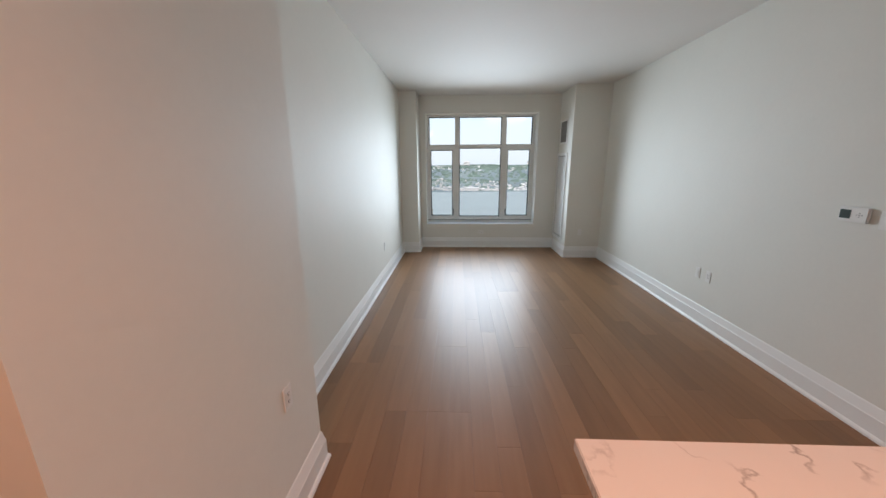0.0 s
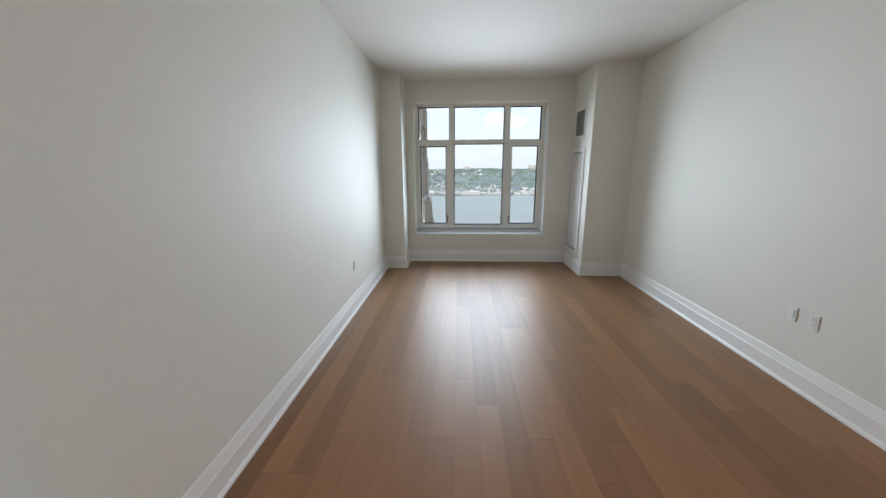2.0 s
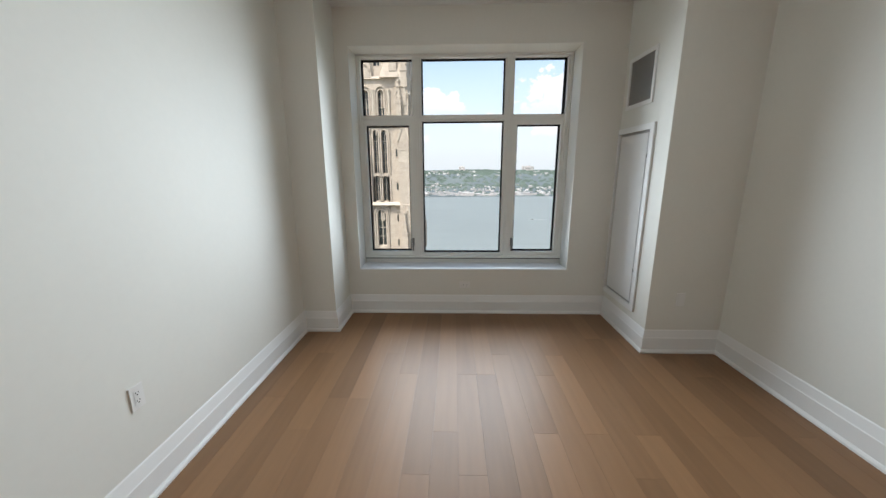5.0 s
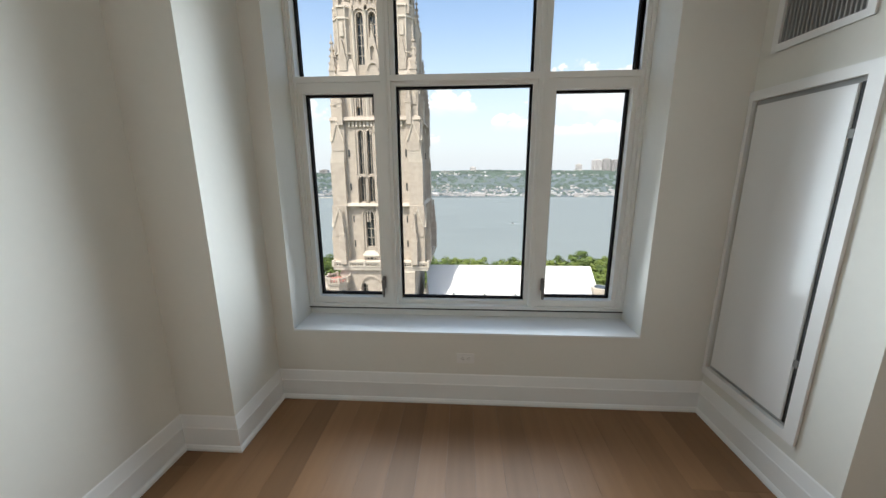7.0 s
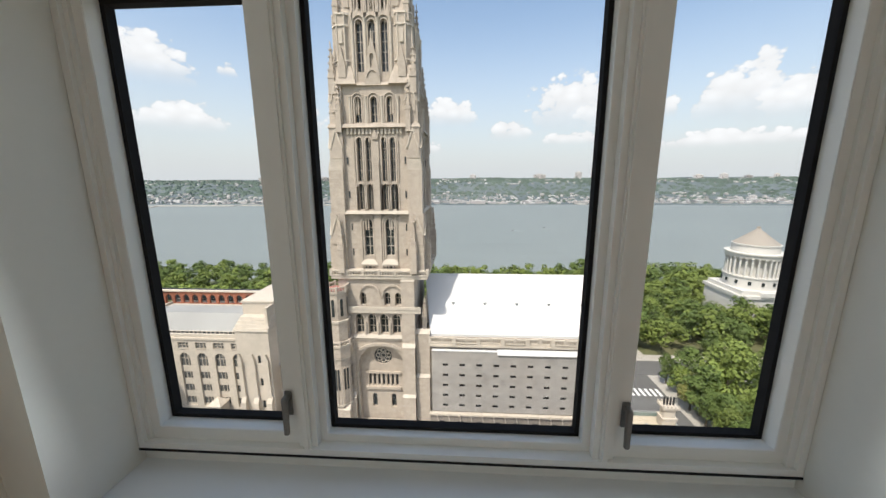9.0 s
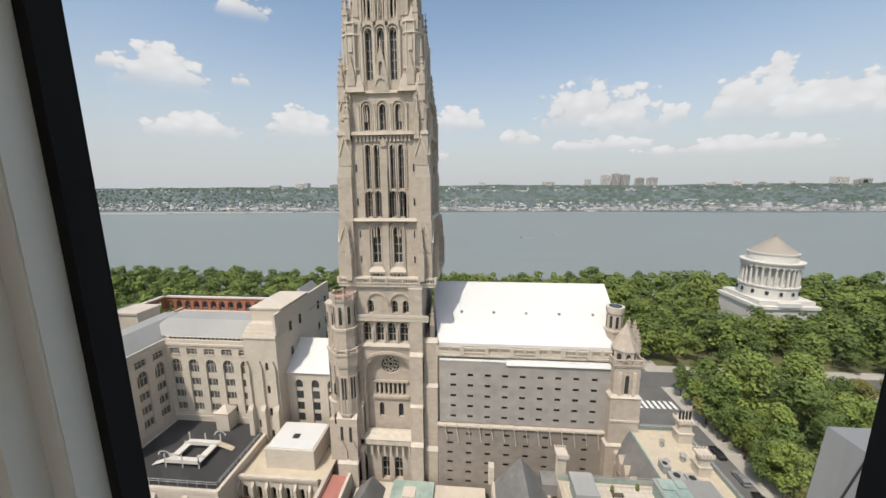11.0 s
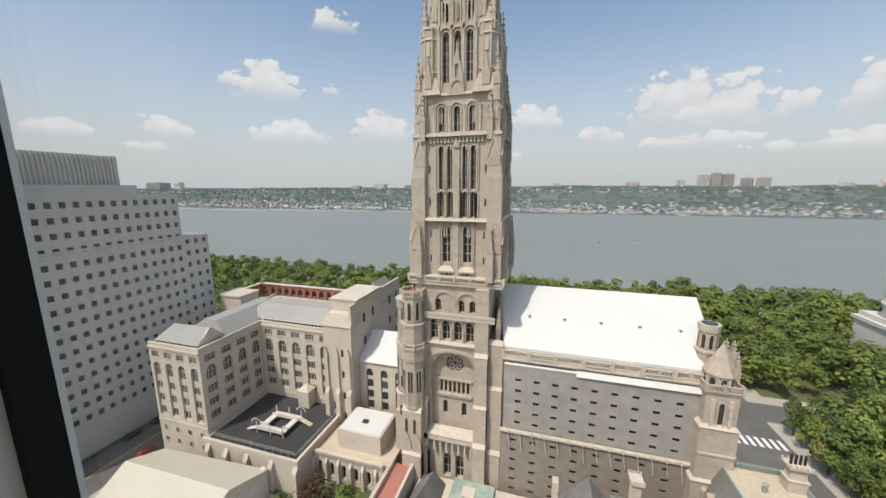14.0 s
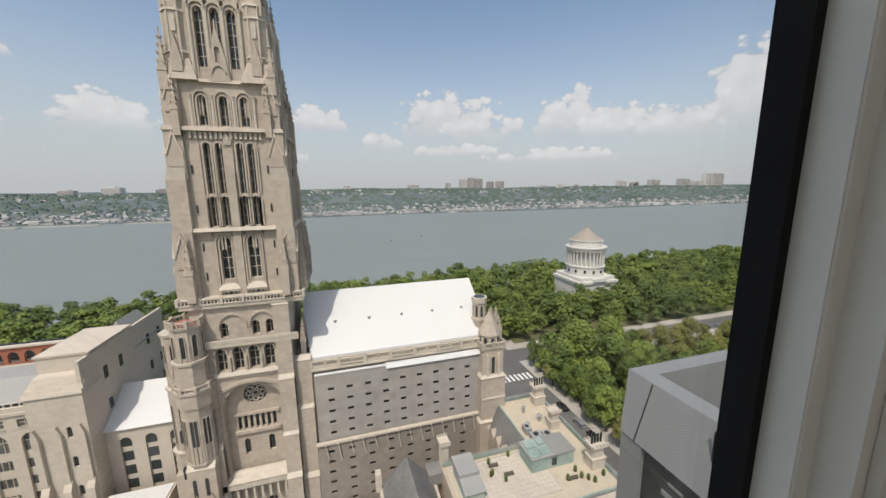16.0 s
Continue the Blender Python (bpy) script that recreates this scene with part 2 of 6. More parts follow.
FARROW = material("far_houses", (0.44, 0.43, 0.42), 0.9, spread=0.5, grain=0.03, coords="World")
BRONZE = material("grey_metal_cladding", (0.21, 0.215, 0.215), 0.5, metal=0.0, spread=0.05, grain=1.5, coords="World")
MARBLE = material("white_granite", (0.56, 0.54, 0.50), 0.8, spread=0.08, grain=0.8, coords="World")
DOME = material("tan_dome_stone", (0.30, 0.265, 0.225), 0.85, spread=0.1, grain=0.6, coords="World")


def let_light_through(m, share):
    """Leaves pass part of the light that falls on them."""
    n, l = m.node_tree.nodes, m.node_tree.links
    b, out = n["Principled BSDF"], n["Material Output"]
    tr, mx = n.new("ShaderNodeBsdfTranslucent"), n.new("ShaderNodeMixShader")
    l.new(b.inputs["Base Color"].links[0].from_socket, tr.inputs["Color"])
    mx.inputs[0].default_value = share
    l.new(b.outputs[0], mx.inputs[1])
    l.new(tr.outputs[0], mx.inputs[2])
    l.new(mx.outputs[0], out.inputs["Surface"])


for leafy in (LEAF, LEAF2, LEAF3):
    let_light_through(leafy, 0.2)


def glass_material():
    m = bpy.data.materials.new("clear_pane")
    m.use_nodes = True
    n, l = m.node_tree.nodes, m.node_tree.links
    n.clear()
    tr, gl, fr, ma, mx, out = (n.new(k) for k in ("ShaderNodeBsdfTransparent", "ShaderNodeBsdfGlossy", "ShaderNodeLayerWeight", "ShaderNodeMapRange", "ShaderNodeMixShader", "ShaderNodeOutputMaterial"))
    tr.inputs[0].default_value = (0.975, 0.985, 0.98, 1)
    gl.inputs["Roughness"].default_value = 0.0
    ma.inputs["From Min"].default_value, ma.inputs["To Min"].default_value, ma.inputs["To Max"].default_value = 0.3, 0.012, 0.12
    l.new(fr.outputs["Facing"], ma.inputs["Value"])
    l.new(ma.outputs[0], mx.inputs[0])
    l.new(tr.outputs[0], mx.inputs[1])
    l.new(gl.outputs[0], mx.inputs[2])
    l.new(mx.outputs[0], out.inputs[0])
    return m


def quartz_material():
    m = material("veined_quartz", (0.80, 0.76, 0.72), 0.18, spread=0.02, grain=6, coords="World")
    n, l = m.node_tree.nodes, m.node_tree.links
    b = n["Principled BSDF"]
    geo = n.new("ShaderNodeNewGeometry")
    warp = n.new("ShaderNodeTexNoise")
    warp.inputs["Scale"].default_value, warp.inputs["Detail"].default_value = 2.6, 6.0
    l.new(geo.outputs["Position"], warp.inputs["Vector"])
    line = n.new("ShaderNodeMath")
    line.operation = "SUBTRACT"
    line.inputs[1].default_value = 0.5
    l.new(warp.outputs[0], line.inputs[0])
    ab = n.new("ShaderNodeMath")
    ab.operation = "ABSOLUTE"
    l.new(line.outputs[0], ab.inputs[0])
    ramp = n.new("ShaderNodeMapRange")
    ramp.inputs["From Min"].default_value, ramp.inputs["From Max"].default_value = 0.0, 0.010
    ramp.inputs["To Min"].default_value, ramp.inputs["To Max"].default_value = 0.75, 0.0
    l.new(ab.outputs[0], ramp.inputs["Value"])
    patch = n.new("ShaderNodeTexNoise")
    patch.inputs["Scale"].default_value = 5.0
    l.new(geo.outputs["Position"], patch.inputs["Vector"])
    keep = n.new("ShaderNodeMapRange")
    keep.inputs["From Min"].default_value, keep.inputs["From Max"].default_value = 0.45, 0.62
    l.new(patch.outputs[0], keep.inputs["Value"])
    mul = n.new("ShaderNodeMath")
    mul.operation = "MULTIPLY"
    l.new(ramp.outputs[0], mul.inputs[0])
    l.new(keep.outputs[0], mul.inputs[1])
    mix = n.new("ShaderNodeMix")
    mix.data_type = "RGBA"
    l.new(mul.outputs[0], mix.inputs[0])
    l.new(b.inputs["Base Color"].links[0].from_socket, mix.inputs[6])
    mix.inputs[7].default_value = (0.22, 0.18, 0.16, 1)
    l.new(mix.outputs[2], b.inputs["Base Color"])
    return m


GLASS = glass_material()
QUARTZ = quartz_material()


# ---- mesh tools ----
def arch(u0, u1, v0, v1, n=5, rise=None):
    """Outline of an arched opening; v1 is the crown."""
    r = (u1 - u0) / 2
    h = min(r * 1.15 if rise is None else rise, v1 - v0)
    c = (u0 + u1) / 2
    top = [(c + r * math.cos(math.pi * i / (2 * n)), v1 - h + h * math.sin(math.pi * i / (2 * n))) for i in range(2 * n + 1)]
    return [(u0, v0), (u1, v0)] + top


def rect(u0, u1, v0, v1):
    return [(u0, v0), (u1, v0), (u1, v1), (u0, v1)]


def disc(u, v, r, n=16):
    return [(u + r * math.cos(2 * math.pi * i / n), v + r * math.sin(2 * math.pi * i / n)) for i in range(n)]


def facing(side, at):
    """Maps (u, v, depth) of a wall to the world: front looks to -y, north to +x, south to -x, rear to +y."""
    return {"front": lambda u, v, w: (u, at + w, v), "north": lambda u, v, w: (at - w, u, v),
            "south": lambda u, v, w: (at + w, u, v), "rear": lambda u, v, w: (u, at - w, v), "top": lambda u, v, w: (u, v, at - w)}[side]


class Shape:
    """Collects the pieces of one mesh."""

    def __init__(self, *mats):
        self.v, self.f, self.m, self.mats = [], [], [], mats

    def add(self, verts, faces, m=0):
        k = len(self.v)
        self.v += [tuple(p) for p in verts]
        self.f += [tuple(i + k for i in f) for f in faces]
        self.m += [m] * len(faces)
        return self

    def frustum(self, a, b, z0, z1, m=0):
        """Between a rectangle (x0, y0, x1, y1) at z0 and another at z1."""
        p = [(a[0], a[1], z0), (a[2], a[1], z0), (a[2], a[3], z0), (a[0], a[3], z0), (b[0], b[1], z1), (b[2], b[1], z1), (b[2], b[3], z1), (b[0], b[3], z1)]
        return self.add(p, [(3, 2, 1, 0), (4, 5, 6, 7), (0, 1, 5, 4), (1, 2, 6, 5), (2, 3, 7, 6), (3, 0, 4, 7)], m)

    def box(self, x0, y0, z0, x1, y1, z1, m=0):
        return self.frustum((x0, y0, x1, y1), (x0, y0, x1, y1), z0, z1, m)

    def pyramid(self, x0, y0, x1, y1, z0, z1, m=0):
        c = ((x0 + x1) / 2, (y0 + y1) / 2)
        return self.frustum((x0, y0, x1, y1), (c[0] - 0.02, c[1] - 0.02, c[0] + 0.02, c[1] + 0.02), z0, z1, m)

    def ring(self, x, y, z0, z1, r0, r1, n=8, m=0, turn=0.0):
        p = [(x + r * math.cos(turn + 2 * math.pi * i / n), y + r * math.sin(turn + 2 * math.pi * i / n), z) for z, r in ((z0, r0), (z1, r1)) for i in range(n)]
        f = [(i, (i + 1) % n, n + (i + 1) % n, n + i) for i in range(n)] + [tuple(reversed(range(n))), tuple(range(n, 2 * n))]
        return self.add(p, f, m)

    def prism(self, outline, d0, d1, to, m=0):
        """Extrudes an outline of (u, v) from depth d0 to d1 by the map to."""
        n = len(outline)
        p = [to(u, v, d) for d in (d0, d1) for u, v in outline]
        f = [(i, (i + 1) % n, n + (i + 1) % n, n + i) for i in range(n)] + [tuple(reversed(range(n))), tuple(range(n, 2 * n))]
        return self.add(p, f, m)

    def pierced(self, outline, holes, depth, to, m=0, start=0.0):
        """A wall with openings that go through it."""
        cu = bpy.data.curves.new("outline", "CURVE")
        cu.dimensions, cu.fill_mode, cu.extrude = "2D", "BOTH", depth / 2
        for loop in [outline, *holes]:
            s = cu.splines.new("POLY")
            s.points.add(len(loop) - 1)
            for q, (u, v) in zip(s.points, loop):
                q.co = (u, v, 0, 1)
            s.use_cyclic_u = True
        ob = bpy.data.objects.new("outline", cu)
        me = bpy.data.meshes.new_from_object(ob)
        self.add([to(p.co.x, p.co.y, start + depth / 2 + p.co.z) for p in me.vertices], [tuple(f.vertices) for f in me.polygons], m)
        bpy.data.objects.remove(ob)
        bpy.data.curves.remove(cu)
        bpy.data.meshes.remove(me)
        return self

    def rim(self, outer, inner, depth, to, m=0):
        """A rectangular frame: outer and inner are (u0, u1, v0, v1)."""
        (a0, a1, b0, b1), (c0, c1, e0, e1) = outer, inner
        p = [to(u, v, w) for w in (0.0, depth) for u, v in ((a0, b0), (a1, b0), (a1, b1), (a0, b1), (c0, e0), (c1, e0), (c1, e1), (c0, e1))]
        f = []
        for i in range(4):
            j = (i + 1) % 4
            f += [(i, j, 4 + j, 4 + i), (8 + i, 8 + j, 12 + j, 12 + i), (i, j, 8 + j, 8 + i), (4 + i, 4 + j, 12 + j, 12 + i)]
        return self.add(p, f, m)

    def gridwall(self, u0, u1, v0, v1, cols, rows, wide, high, thick, to, m=0, margin=0.5):
        """A wall with a regular grid of rectangular window openings. Returns the openings."""
        du, dv = (u1 - u0) / cols, (v1 - v0) / rows
        holes = [(u0 + (c + 0.5) * du - wide / 2, u0 + (c + 0.5) * du + wide / 2, v0 + (r + 0.5) * dv - high / 2, v0 + (r + 0.5) * dv + high / 2) for r in range(rows) for c in range(cols)]
        for r in range(rows + 1):
            a = v0 if r == 0 else v0 + (r - 0.5) * dv + high / 2
            b = v1 if r == rows else v0 + (r + 0.5) * dv - high / 2
            self.prism(rect(u0, u1, a, b), 0, thick, to, m)
        for r in range(rows):
            a, b = v0 + (r + 0.5) * dv - high / 2, v0 + (r + 0.5) * dv + high / 2
            for c in range(cols + 1):
                e = u0 if c == 0 else u0 + (c - 0.5) * du + wide / 2
                f = u1 if c == cols else u0 + (c + 0.5) * du - wide / 2
                self.prism(rect(e, f, a, b), 0, thick, to, m)
        return holes

    def mesh(self, name, bevel=0.0, smooth=False):
        me = bpy.data.meshes.new(name)
        me.from_pydata(self.v, [], self.f)
        for m in self.mats:
            me.materials.append(m)
        me.polygons.foreach_set("material_index", self.m)
        bm = bmesh.new()
        bm.from_mesh(me)
        bmesh.ops.recalc_face_normals(bm, faces=bm.faces)
        if bevel:
            bmesh.ops.bevel(bm, geom=bm.edges[:], offset=bevel, segments=2, affect="EDGES", clamp_overlap=True)
        bm.to_mesh(me)
        bm.free()
        if smooth:
            me.polygons.foreach_set("use_smooth", [True] * len(me.polygons))
        return me

    def ob(self, name, parent=None, bevel=0.0, smooth=False, **tags):
        o = new(name, self.mesh(name, bevel, smooth))
        if parent is not None:
            o.parent = parent
        return tagged(o, **tags) if tags else o


def group_of(name, label, category, kind="", group="", at=None):
    e = new(name)
    if at:
        e.location = at
    return tagged(e, label=label, category=category, kind=kind, group=group)


# ==== the room ====
LEFT, RIGHT, BACK, TOP = -0.815, 2.864, 8.0, 3.0
PIER, PIER_END, PIER_START = -0.51, 2.465, 1.316
FRONT, WEST = -1.6, -3.2
WX0, WX1, WZ0, WZ1 = -0.371, 1.835, 0.483, 2.672
OUT = 8.42

s = Shape(PAINT)
s.pierced(rect(-1.2, 3.3, 0, TOP + 0.2), [rect(WX0, WX1, WZ0, WZ1)], OUT - BACK, facing("front", BACK))
s.ob("wall_west", label="white painted window wall with a deep window opening", category="wall", kind="structure")
Shape(PAINT).box(LEFT - 0.2, PIER_END, 0, LEFT, BACK, TOP).ob("wall_south", label="long plain white painted plaster wall", category="wall", kind="structure")
Shape(PAINT).box(LEFT - 0.2, PIER_START, 0, PIER, PIER_END, TOP).ob("wall_pier", label="white painted wall end that juts into the room", category="wall", kind="structure")
Shape(PAINT).box(RIGHT, FRONT, 0, RIGHT + 0.2, BACK, TOP).ob("wall_north", label="long plain white painted wall with thermostat and outlets", category="wall", kind="structure")
Shape(PAINT).box(WEST, FRONT - 0.2, 0, RIGHT + 0.2, FRONT, TOP).ob("wall_east", label="plain white painted wall behind the kitchen", category="wall", kind="structure")
Shape(PAINT).box(WEST - 0.2, FRONT, 0, WEST, PIER_START + 0.2, TOP).ob("wall_hall_end", label="plain white painted hallway end wall", category="wall", kind="structure")
Shape(PAINT).box(WEST, PIER_START, 0, LEFT - 0.2, PIER_START + 0.2, TOP).ob("wall_hall_side", label="plain white painted hallway side wall", category="wall", kind="structure")
Shape(PAINT).box(LEFT, 7.53, 0, -0.5, BACK, TOP).ob("wall_column", label="white painted boxed column beside the window", category="column", kind="structure")
CH, CHF = 2.25, 7.18
PY0, PY1, PZ0, PZ1 = 7.44, 7.975, 0.315, 1.85
GY0, GY1, GZ0, GZ1 = 7.51, 7.89, 2.09, 2.46
s = Shape(PAINT)
s.pierced(rect(CHF, BACK, 0, TOP), [rect(PY0, PY1, PZ0, PZ1), rect(GY0, GY1, GZ0, GZ1)], 0.10, lambda u, v, w: (CH + w, u, v))
s.box(CH + 0.1, CHF, 0, RIGHT, CHF + 0.02, TOP)
s.box(CH + 0.25, CHF + 0.02, 0, CH + 0.27, BACK, TOP)
s.ob("wall_chase", label="white painted mechanical chase beside the window", category="wall", kind="structure")
Shape(CEIL).box(WEST - 0.2, FRONT - 0.2, TOP, RIGHT + 0.4, BACK, TOP + 0.2).ob("ceiling", label="plain flat white painted ceiling", category="ceiling", kind="structure")

# baseboards: tall flat board, ogee cap and shoe
PROFILE = [(0, 0), (0.034, 0), (0.034, 0.014), (0.026, 0.027), (0.020, 0.029), (0.020, 0.132), (0.017, 0.137), (0.004, 0.196), (0, 0.203)]


def baseboard(points):
    """Runs along the corner points, with the room on the right-hand side."""
    sh = Shape(TRIM)
    n = len(points)
    offs = []
    for i, p in enumerate(points):
        dirs = []
        if i > 0:
            dirs.append((Vector(p) - Vector(points[i - 1])).normalized())
        if i < n - 1:
            dirs.append((Vector(points[i + 1]) - Vector(p)).normalized())
        rights = [Vector((d.y, -d.x)) for d in dirs]
        o = rights[0] if len(rights) == 1 else (rights[0] + rights[1])
        offs.append(o)
    k = len(PROFILE)
    verts = [(p[0] + o.x * a, p[1] + o.y * a, z) for p, o in zip(points, offs) for a, z in PROFILE]
    faces = [(i * k + j, i * k + (j + 1) % k, (i + 1) * k + (j + 1) % k, (i + 1) * k + j) for i in range(n - 1) for j in range(k)]
    faces += [tuple(range(k)), tuple(range((n - 1) * k, n * k))]
    sh.add(verts, faces)
    return sh.ob("baseboard", label="tall white painted baseboard with moulded cap and shoe", category="baseboard", kind="structure")


baseboard([(WEST, PIER_START), (PIER, PIER_START), (PIER, PIER_END), (LEFT, PIER_END), (LEFT, 7.53), (-0.5, 7.53), (-0.5, BACK), (CH, BACK), (CH, CHF), (RIGHT, CHF), (RIGHT, 1.66)])

# floor of separate boards
floor = Shape(JOINT).box(WEST, FRONT, -0.1, LEFT - 0.2, PIER_START, -0.012).box(LEFT - 0.2, FRONT, -0.1, RIGHT, BACK, -0.012).ob("floor", label="brown stained oak plank floor", category="floor", kind="structure")
PLANK = 0.1485
rng = random.Random(4)
boards = {}


def board_mesh(length):
    if length not in boards:
        sh = Shape(OAK)
        sh.box(-PLANK / 2 + 0.0003, -length / 2 + 0.0003, -0.012, PLANK / 2 - 0.0003, length / 2 - 0.0003, 0)
        boards[length] = sh.mesh("plank", bevel=0.0005)
    return boards[length]


for k in range(-7, 20):
    x = 0.0655 + (k + 0.5) * PLANK
    if x > RIGHT + 0.05:
        break
    y = FRONT - rng.choice((0.0, 0.3, 0.6, 0.9, 1.2))
    while y < BACK - 0.01:
        length = rng.choice((0.9, 1.2, 1.5, 1.8, 2.1))
        if y < FRONT - 0.01:
            length = round(length + FRONT - y, 4) if y + length <= FRONT + 0.3 else length
            length, y = round(y + length - FRONT, 4), FRONT
        if y + length > BACK - 0.35:
            length = round(BACK - y, 4)
        if y + 0.01 > FRONT:
            plank = new("plank", board_mesh(length))
            plank.location, plank.parent = (x, y + length / 2, 0), floor
        y += length
s = Shape(OAK)
for k in range(19):
    s.box(WEST, FRONT + k * PLANK, -0.012, -0.978, FRONT + (k + 1) * PLANK - 0.0012, 0)
s.ob("hall_planks", parent=floor, kind="stuff")

# ---- window ----
FY, GY = 8.27, 8.363
window = group_of("window_1", "large six-light window with cream painted frames and black gaskets", "window", kind="structure")
s = Shape(SILL)
t = 0.012
s.box(WX0, BACK - 0.004, WZ0, WX1, FY + 0.02, WZ0 + t)
s.ob("sill", window, bevel=0.002)
s = Shape(FRAME)
ix0, ix1, iz0, iz1 = -0.345, 1.81, 0.555, 2.65
LIGHTS = [(-0.29, 0.145, 0.635, 1.98, 1), (0.309, 1.151, 0.617, 2.02, 0), (1.315, 1.747, 0.635, 1.98, 1),
          (-0.32, 0.205, 2.102, 2.63, 0), (0.309, 1.151, 2.102, 2.63, 0), (1.265, 1.776, 2.102, 2.63, 0)]
main_holes = [rect(-0.335, 0.205, 0.575, 2.055), rect(0.27, 1.19, 0.575, 2.055), rect(1.255, 1.79, 0.575, 2.055),
              rect(-0.335, 0.205, 2.09, 2.645), rect(0.27, 1.19, 2.09, 2.645), rect(1.255, 1.79, 2.09, 2.645)]
s.pierced(rect(WX0 + 0.001, WX1 - 0.001, 0.553, WZ1 - 0.001), main_holes, 0.12, facing("front", FY))
s.box(WX0 + 0.001, FY + 0.004, WZ0 + t, WX1 - 0.001, FY + 0.1, 0.546)
s.ob("frame", window, bevel=0.0)
s = Shape(FRAME)
s.rim((WX0 + 0.001, WX1 - 0.001, 0.552, WZ1 - 0.001), (WX0 + 0.022, WX1 - 0.022, 0.575, WZ1 - 0.022), 0.014, facing("front", FY - 0.014))
s.ob("casing_bead", window)
s = Shape(FRAME)
for u in (0.2375, 1.2225):
    s.box(u - 0.013, FY - 0.010, 0.556, u + 0.013, FY - 0.0005, 2.648)
    s.box(u - 0.006, FY - 0.016, 0.556, u + 0.006, FY - 0.0095, 2.648)
s.ob("mullion_bead", window)
Shape(GASKET).box(WX0 + 0.002, FY - 0.017, 0.5445, WX1 - 0.002, FY + 0.1, 0.5522).ob("sill_joint", window)
for (u0, u1, v0, v1, opens), hole in zip(LIGHTS, main_holes):
    hu = [p[0] for p in hole]
    hv = [p[1] for p in hole]
    a0, a1, b0, b1 = min(hu), max(hu), min(hv), max(hv)
    s = Shape(FRAME)
    lip = -0.003
    y0 = FY + (0.012 if opens else 0.03)
    to = facing("front", y0)
    s.rim((a0 + lip, a1 - lip, b0 + lip, b1 - lip), (u0 - 0.014, u1 + 0.014, v0 - 0.014, v1 + 0.014), 0.07, to)
    s.ob("sash" if opens else "glazing_frame", window, bevel=0.002)
    s = Shape(GASKET)
    s.rim((u0 - 0.0137, u1 + 0.0137, v0 - 0.0137, v1 + 0.0137), (u0, u1, v0, v1), 0.033, facing("front", GY - 0.029))
    s.ob("gasket", window)
    pane = Shape(GLASS).box(u0 - 0.002, GY - 0.003, v0 - 0.002, u1 + 0.002, GY + 0.003, v1 + 0.002).ob("pane", window)
    pane.visible_shadow = False


def window_handle(x, turn):
    h = group_of("window_handle", "dark metal casement lever handle", "handle", at=(x, FY + 0.012, 0.735))
    h.parent = window
    del h["label"], h["category"]
    Shape(METAL).box(-0.013, -0.008, -0.045, 0.013, 0, 0.045).ob("backplate", h, bevel=0.003)
    g = Shape(METAL)
    g.ring(0, -0.022, 0.0, 0.03, 0.010, 0.010, 10)
    g.box(-0.009, -0.036, 0.018, 0.009, -0.006, 0.036)
    g.frustum((-0.008, -0.040, 0.008, -0.026), (-0.010, -0.036, 0.010, -0.020), -0.10, 0.03)
    g.ob("lever", h, bevel=0.003)
    return h


window_handle(0.178, 0)
window_handle(1.284, 0)

# ---- access panel and grille in the chase ----
panel = group_of("access_panel", "glossy white access panel in a grey channel frame", "access panel")
s = Shape(TRIM)
s.pierced(rect(PY0 - 0.055, PY1 + 0.02, PZ0 - 0.04, PZ1 + 0.045), [rect(PY0, PY1, PZ0, PZ1)], 0.016, lambda u, v, w: (CH - 0.016 + w, u, v))
s.ob("frame", panel, bevel=0.002)
s = Shape(CHANNEL)
s.pierced(rect(PY0, PY1, PZ0, PZ1), [rect(PY0 + 0.022, PY1 - 0.022, PZ0 + 0.022, PZ1 - 0.022)], 0.03, lambda u, v, w: (CH + 0.012 + w, u, v))
s.ob("channel", panel)
Shape(PANEL).box(CH - 0.004, PY0 + 0.038, PZ0 + 0.025, CH + 0.02, PY1 - 0.02, PZ1 - 0.025).ob("door", panel, bevel=0.003)
# dark strip between channel and door, the slit's shade as colour
s = Shape(DARK)
s.box(CH + 0.004, PY0 + 0.020, PZ0 + 0.02, CH + 0.06, PY0 + 0.037, PZ1 - 0.022)
s.ob("gap", panel)
for z in (0.62, 1.62):
    Shape(METAL).box(CH - 0.002, PY0 + 0.018, z, CH + 0.012, PY0 + 0.04, z + 0.035).ob("catch", panel)
grille = group_of("air_grille", "grey metal supply air grille with vertical blades", "air grille")
s = Shape(TRIM)
s.pierced(rect(GY0 - 0.03, GY1 + 0.03, GZ0 - 0.03, GZ1 + 0.03), [rect(GY0, GY1, GZ0, GZ1)], 0.01, lambda u, v, w: (CH - 0.01 + w, u, v))
s.ob("frame", grille, bevel=0.0015)
s = Shape(CHANNEL)
n = 19
for i in range(n):
    y = GY0 + (i + 0.5) * (GY1 - GY0) / n
    s.box(CH - 0.002, y - 0.0035, GZ0, CH + 0.05, y + 0.0035, GZ1)
s.ob("blades", grille)
# thin dark sheet stands in for the unlit depth behind the blades
Shape(DARK).box(CH + 0.05, GY0, GZ0, CH + 0.06, GY1, GZ1).ob("duct", grille)


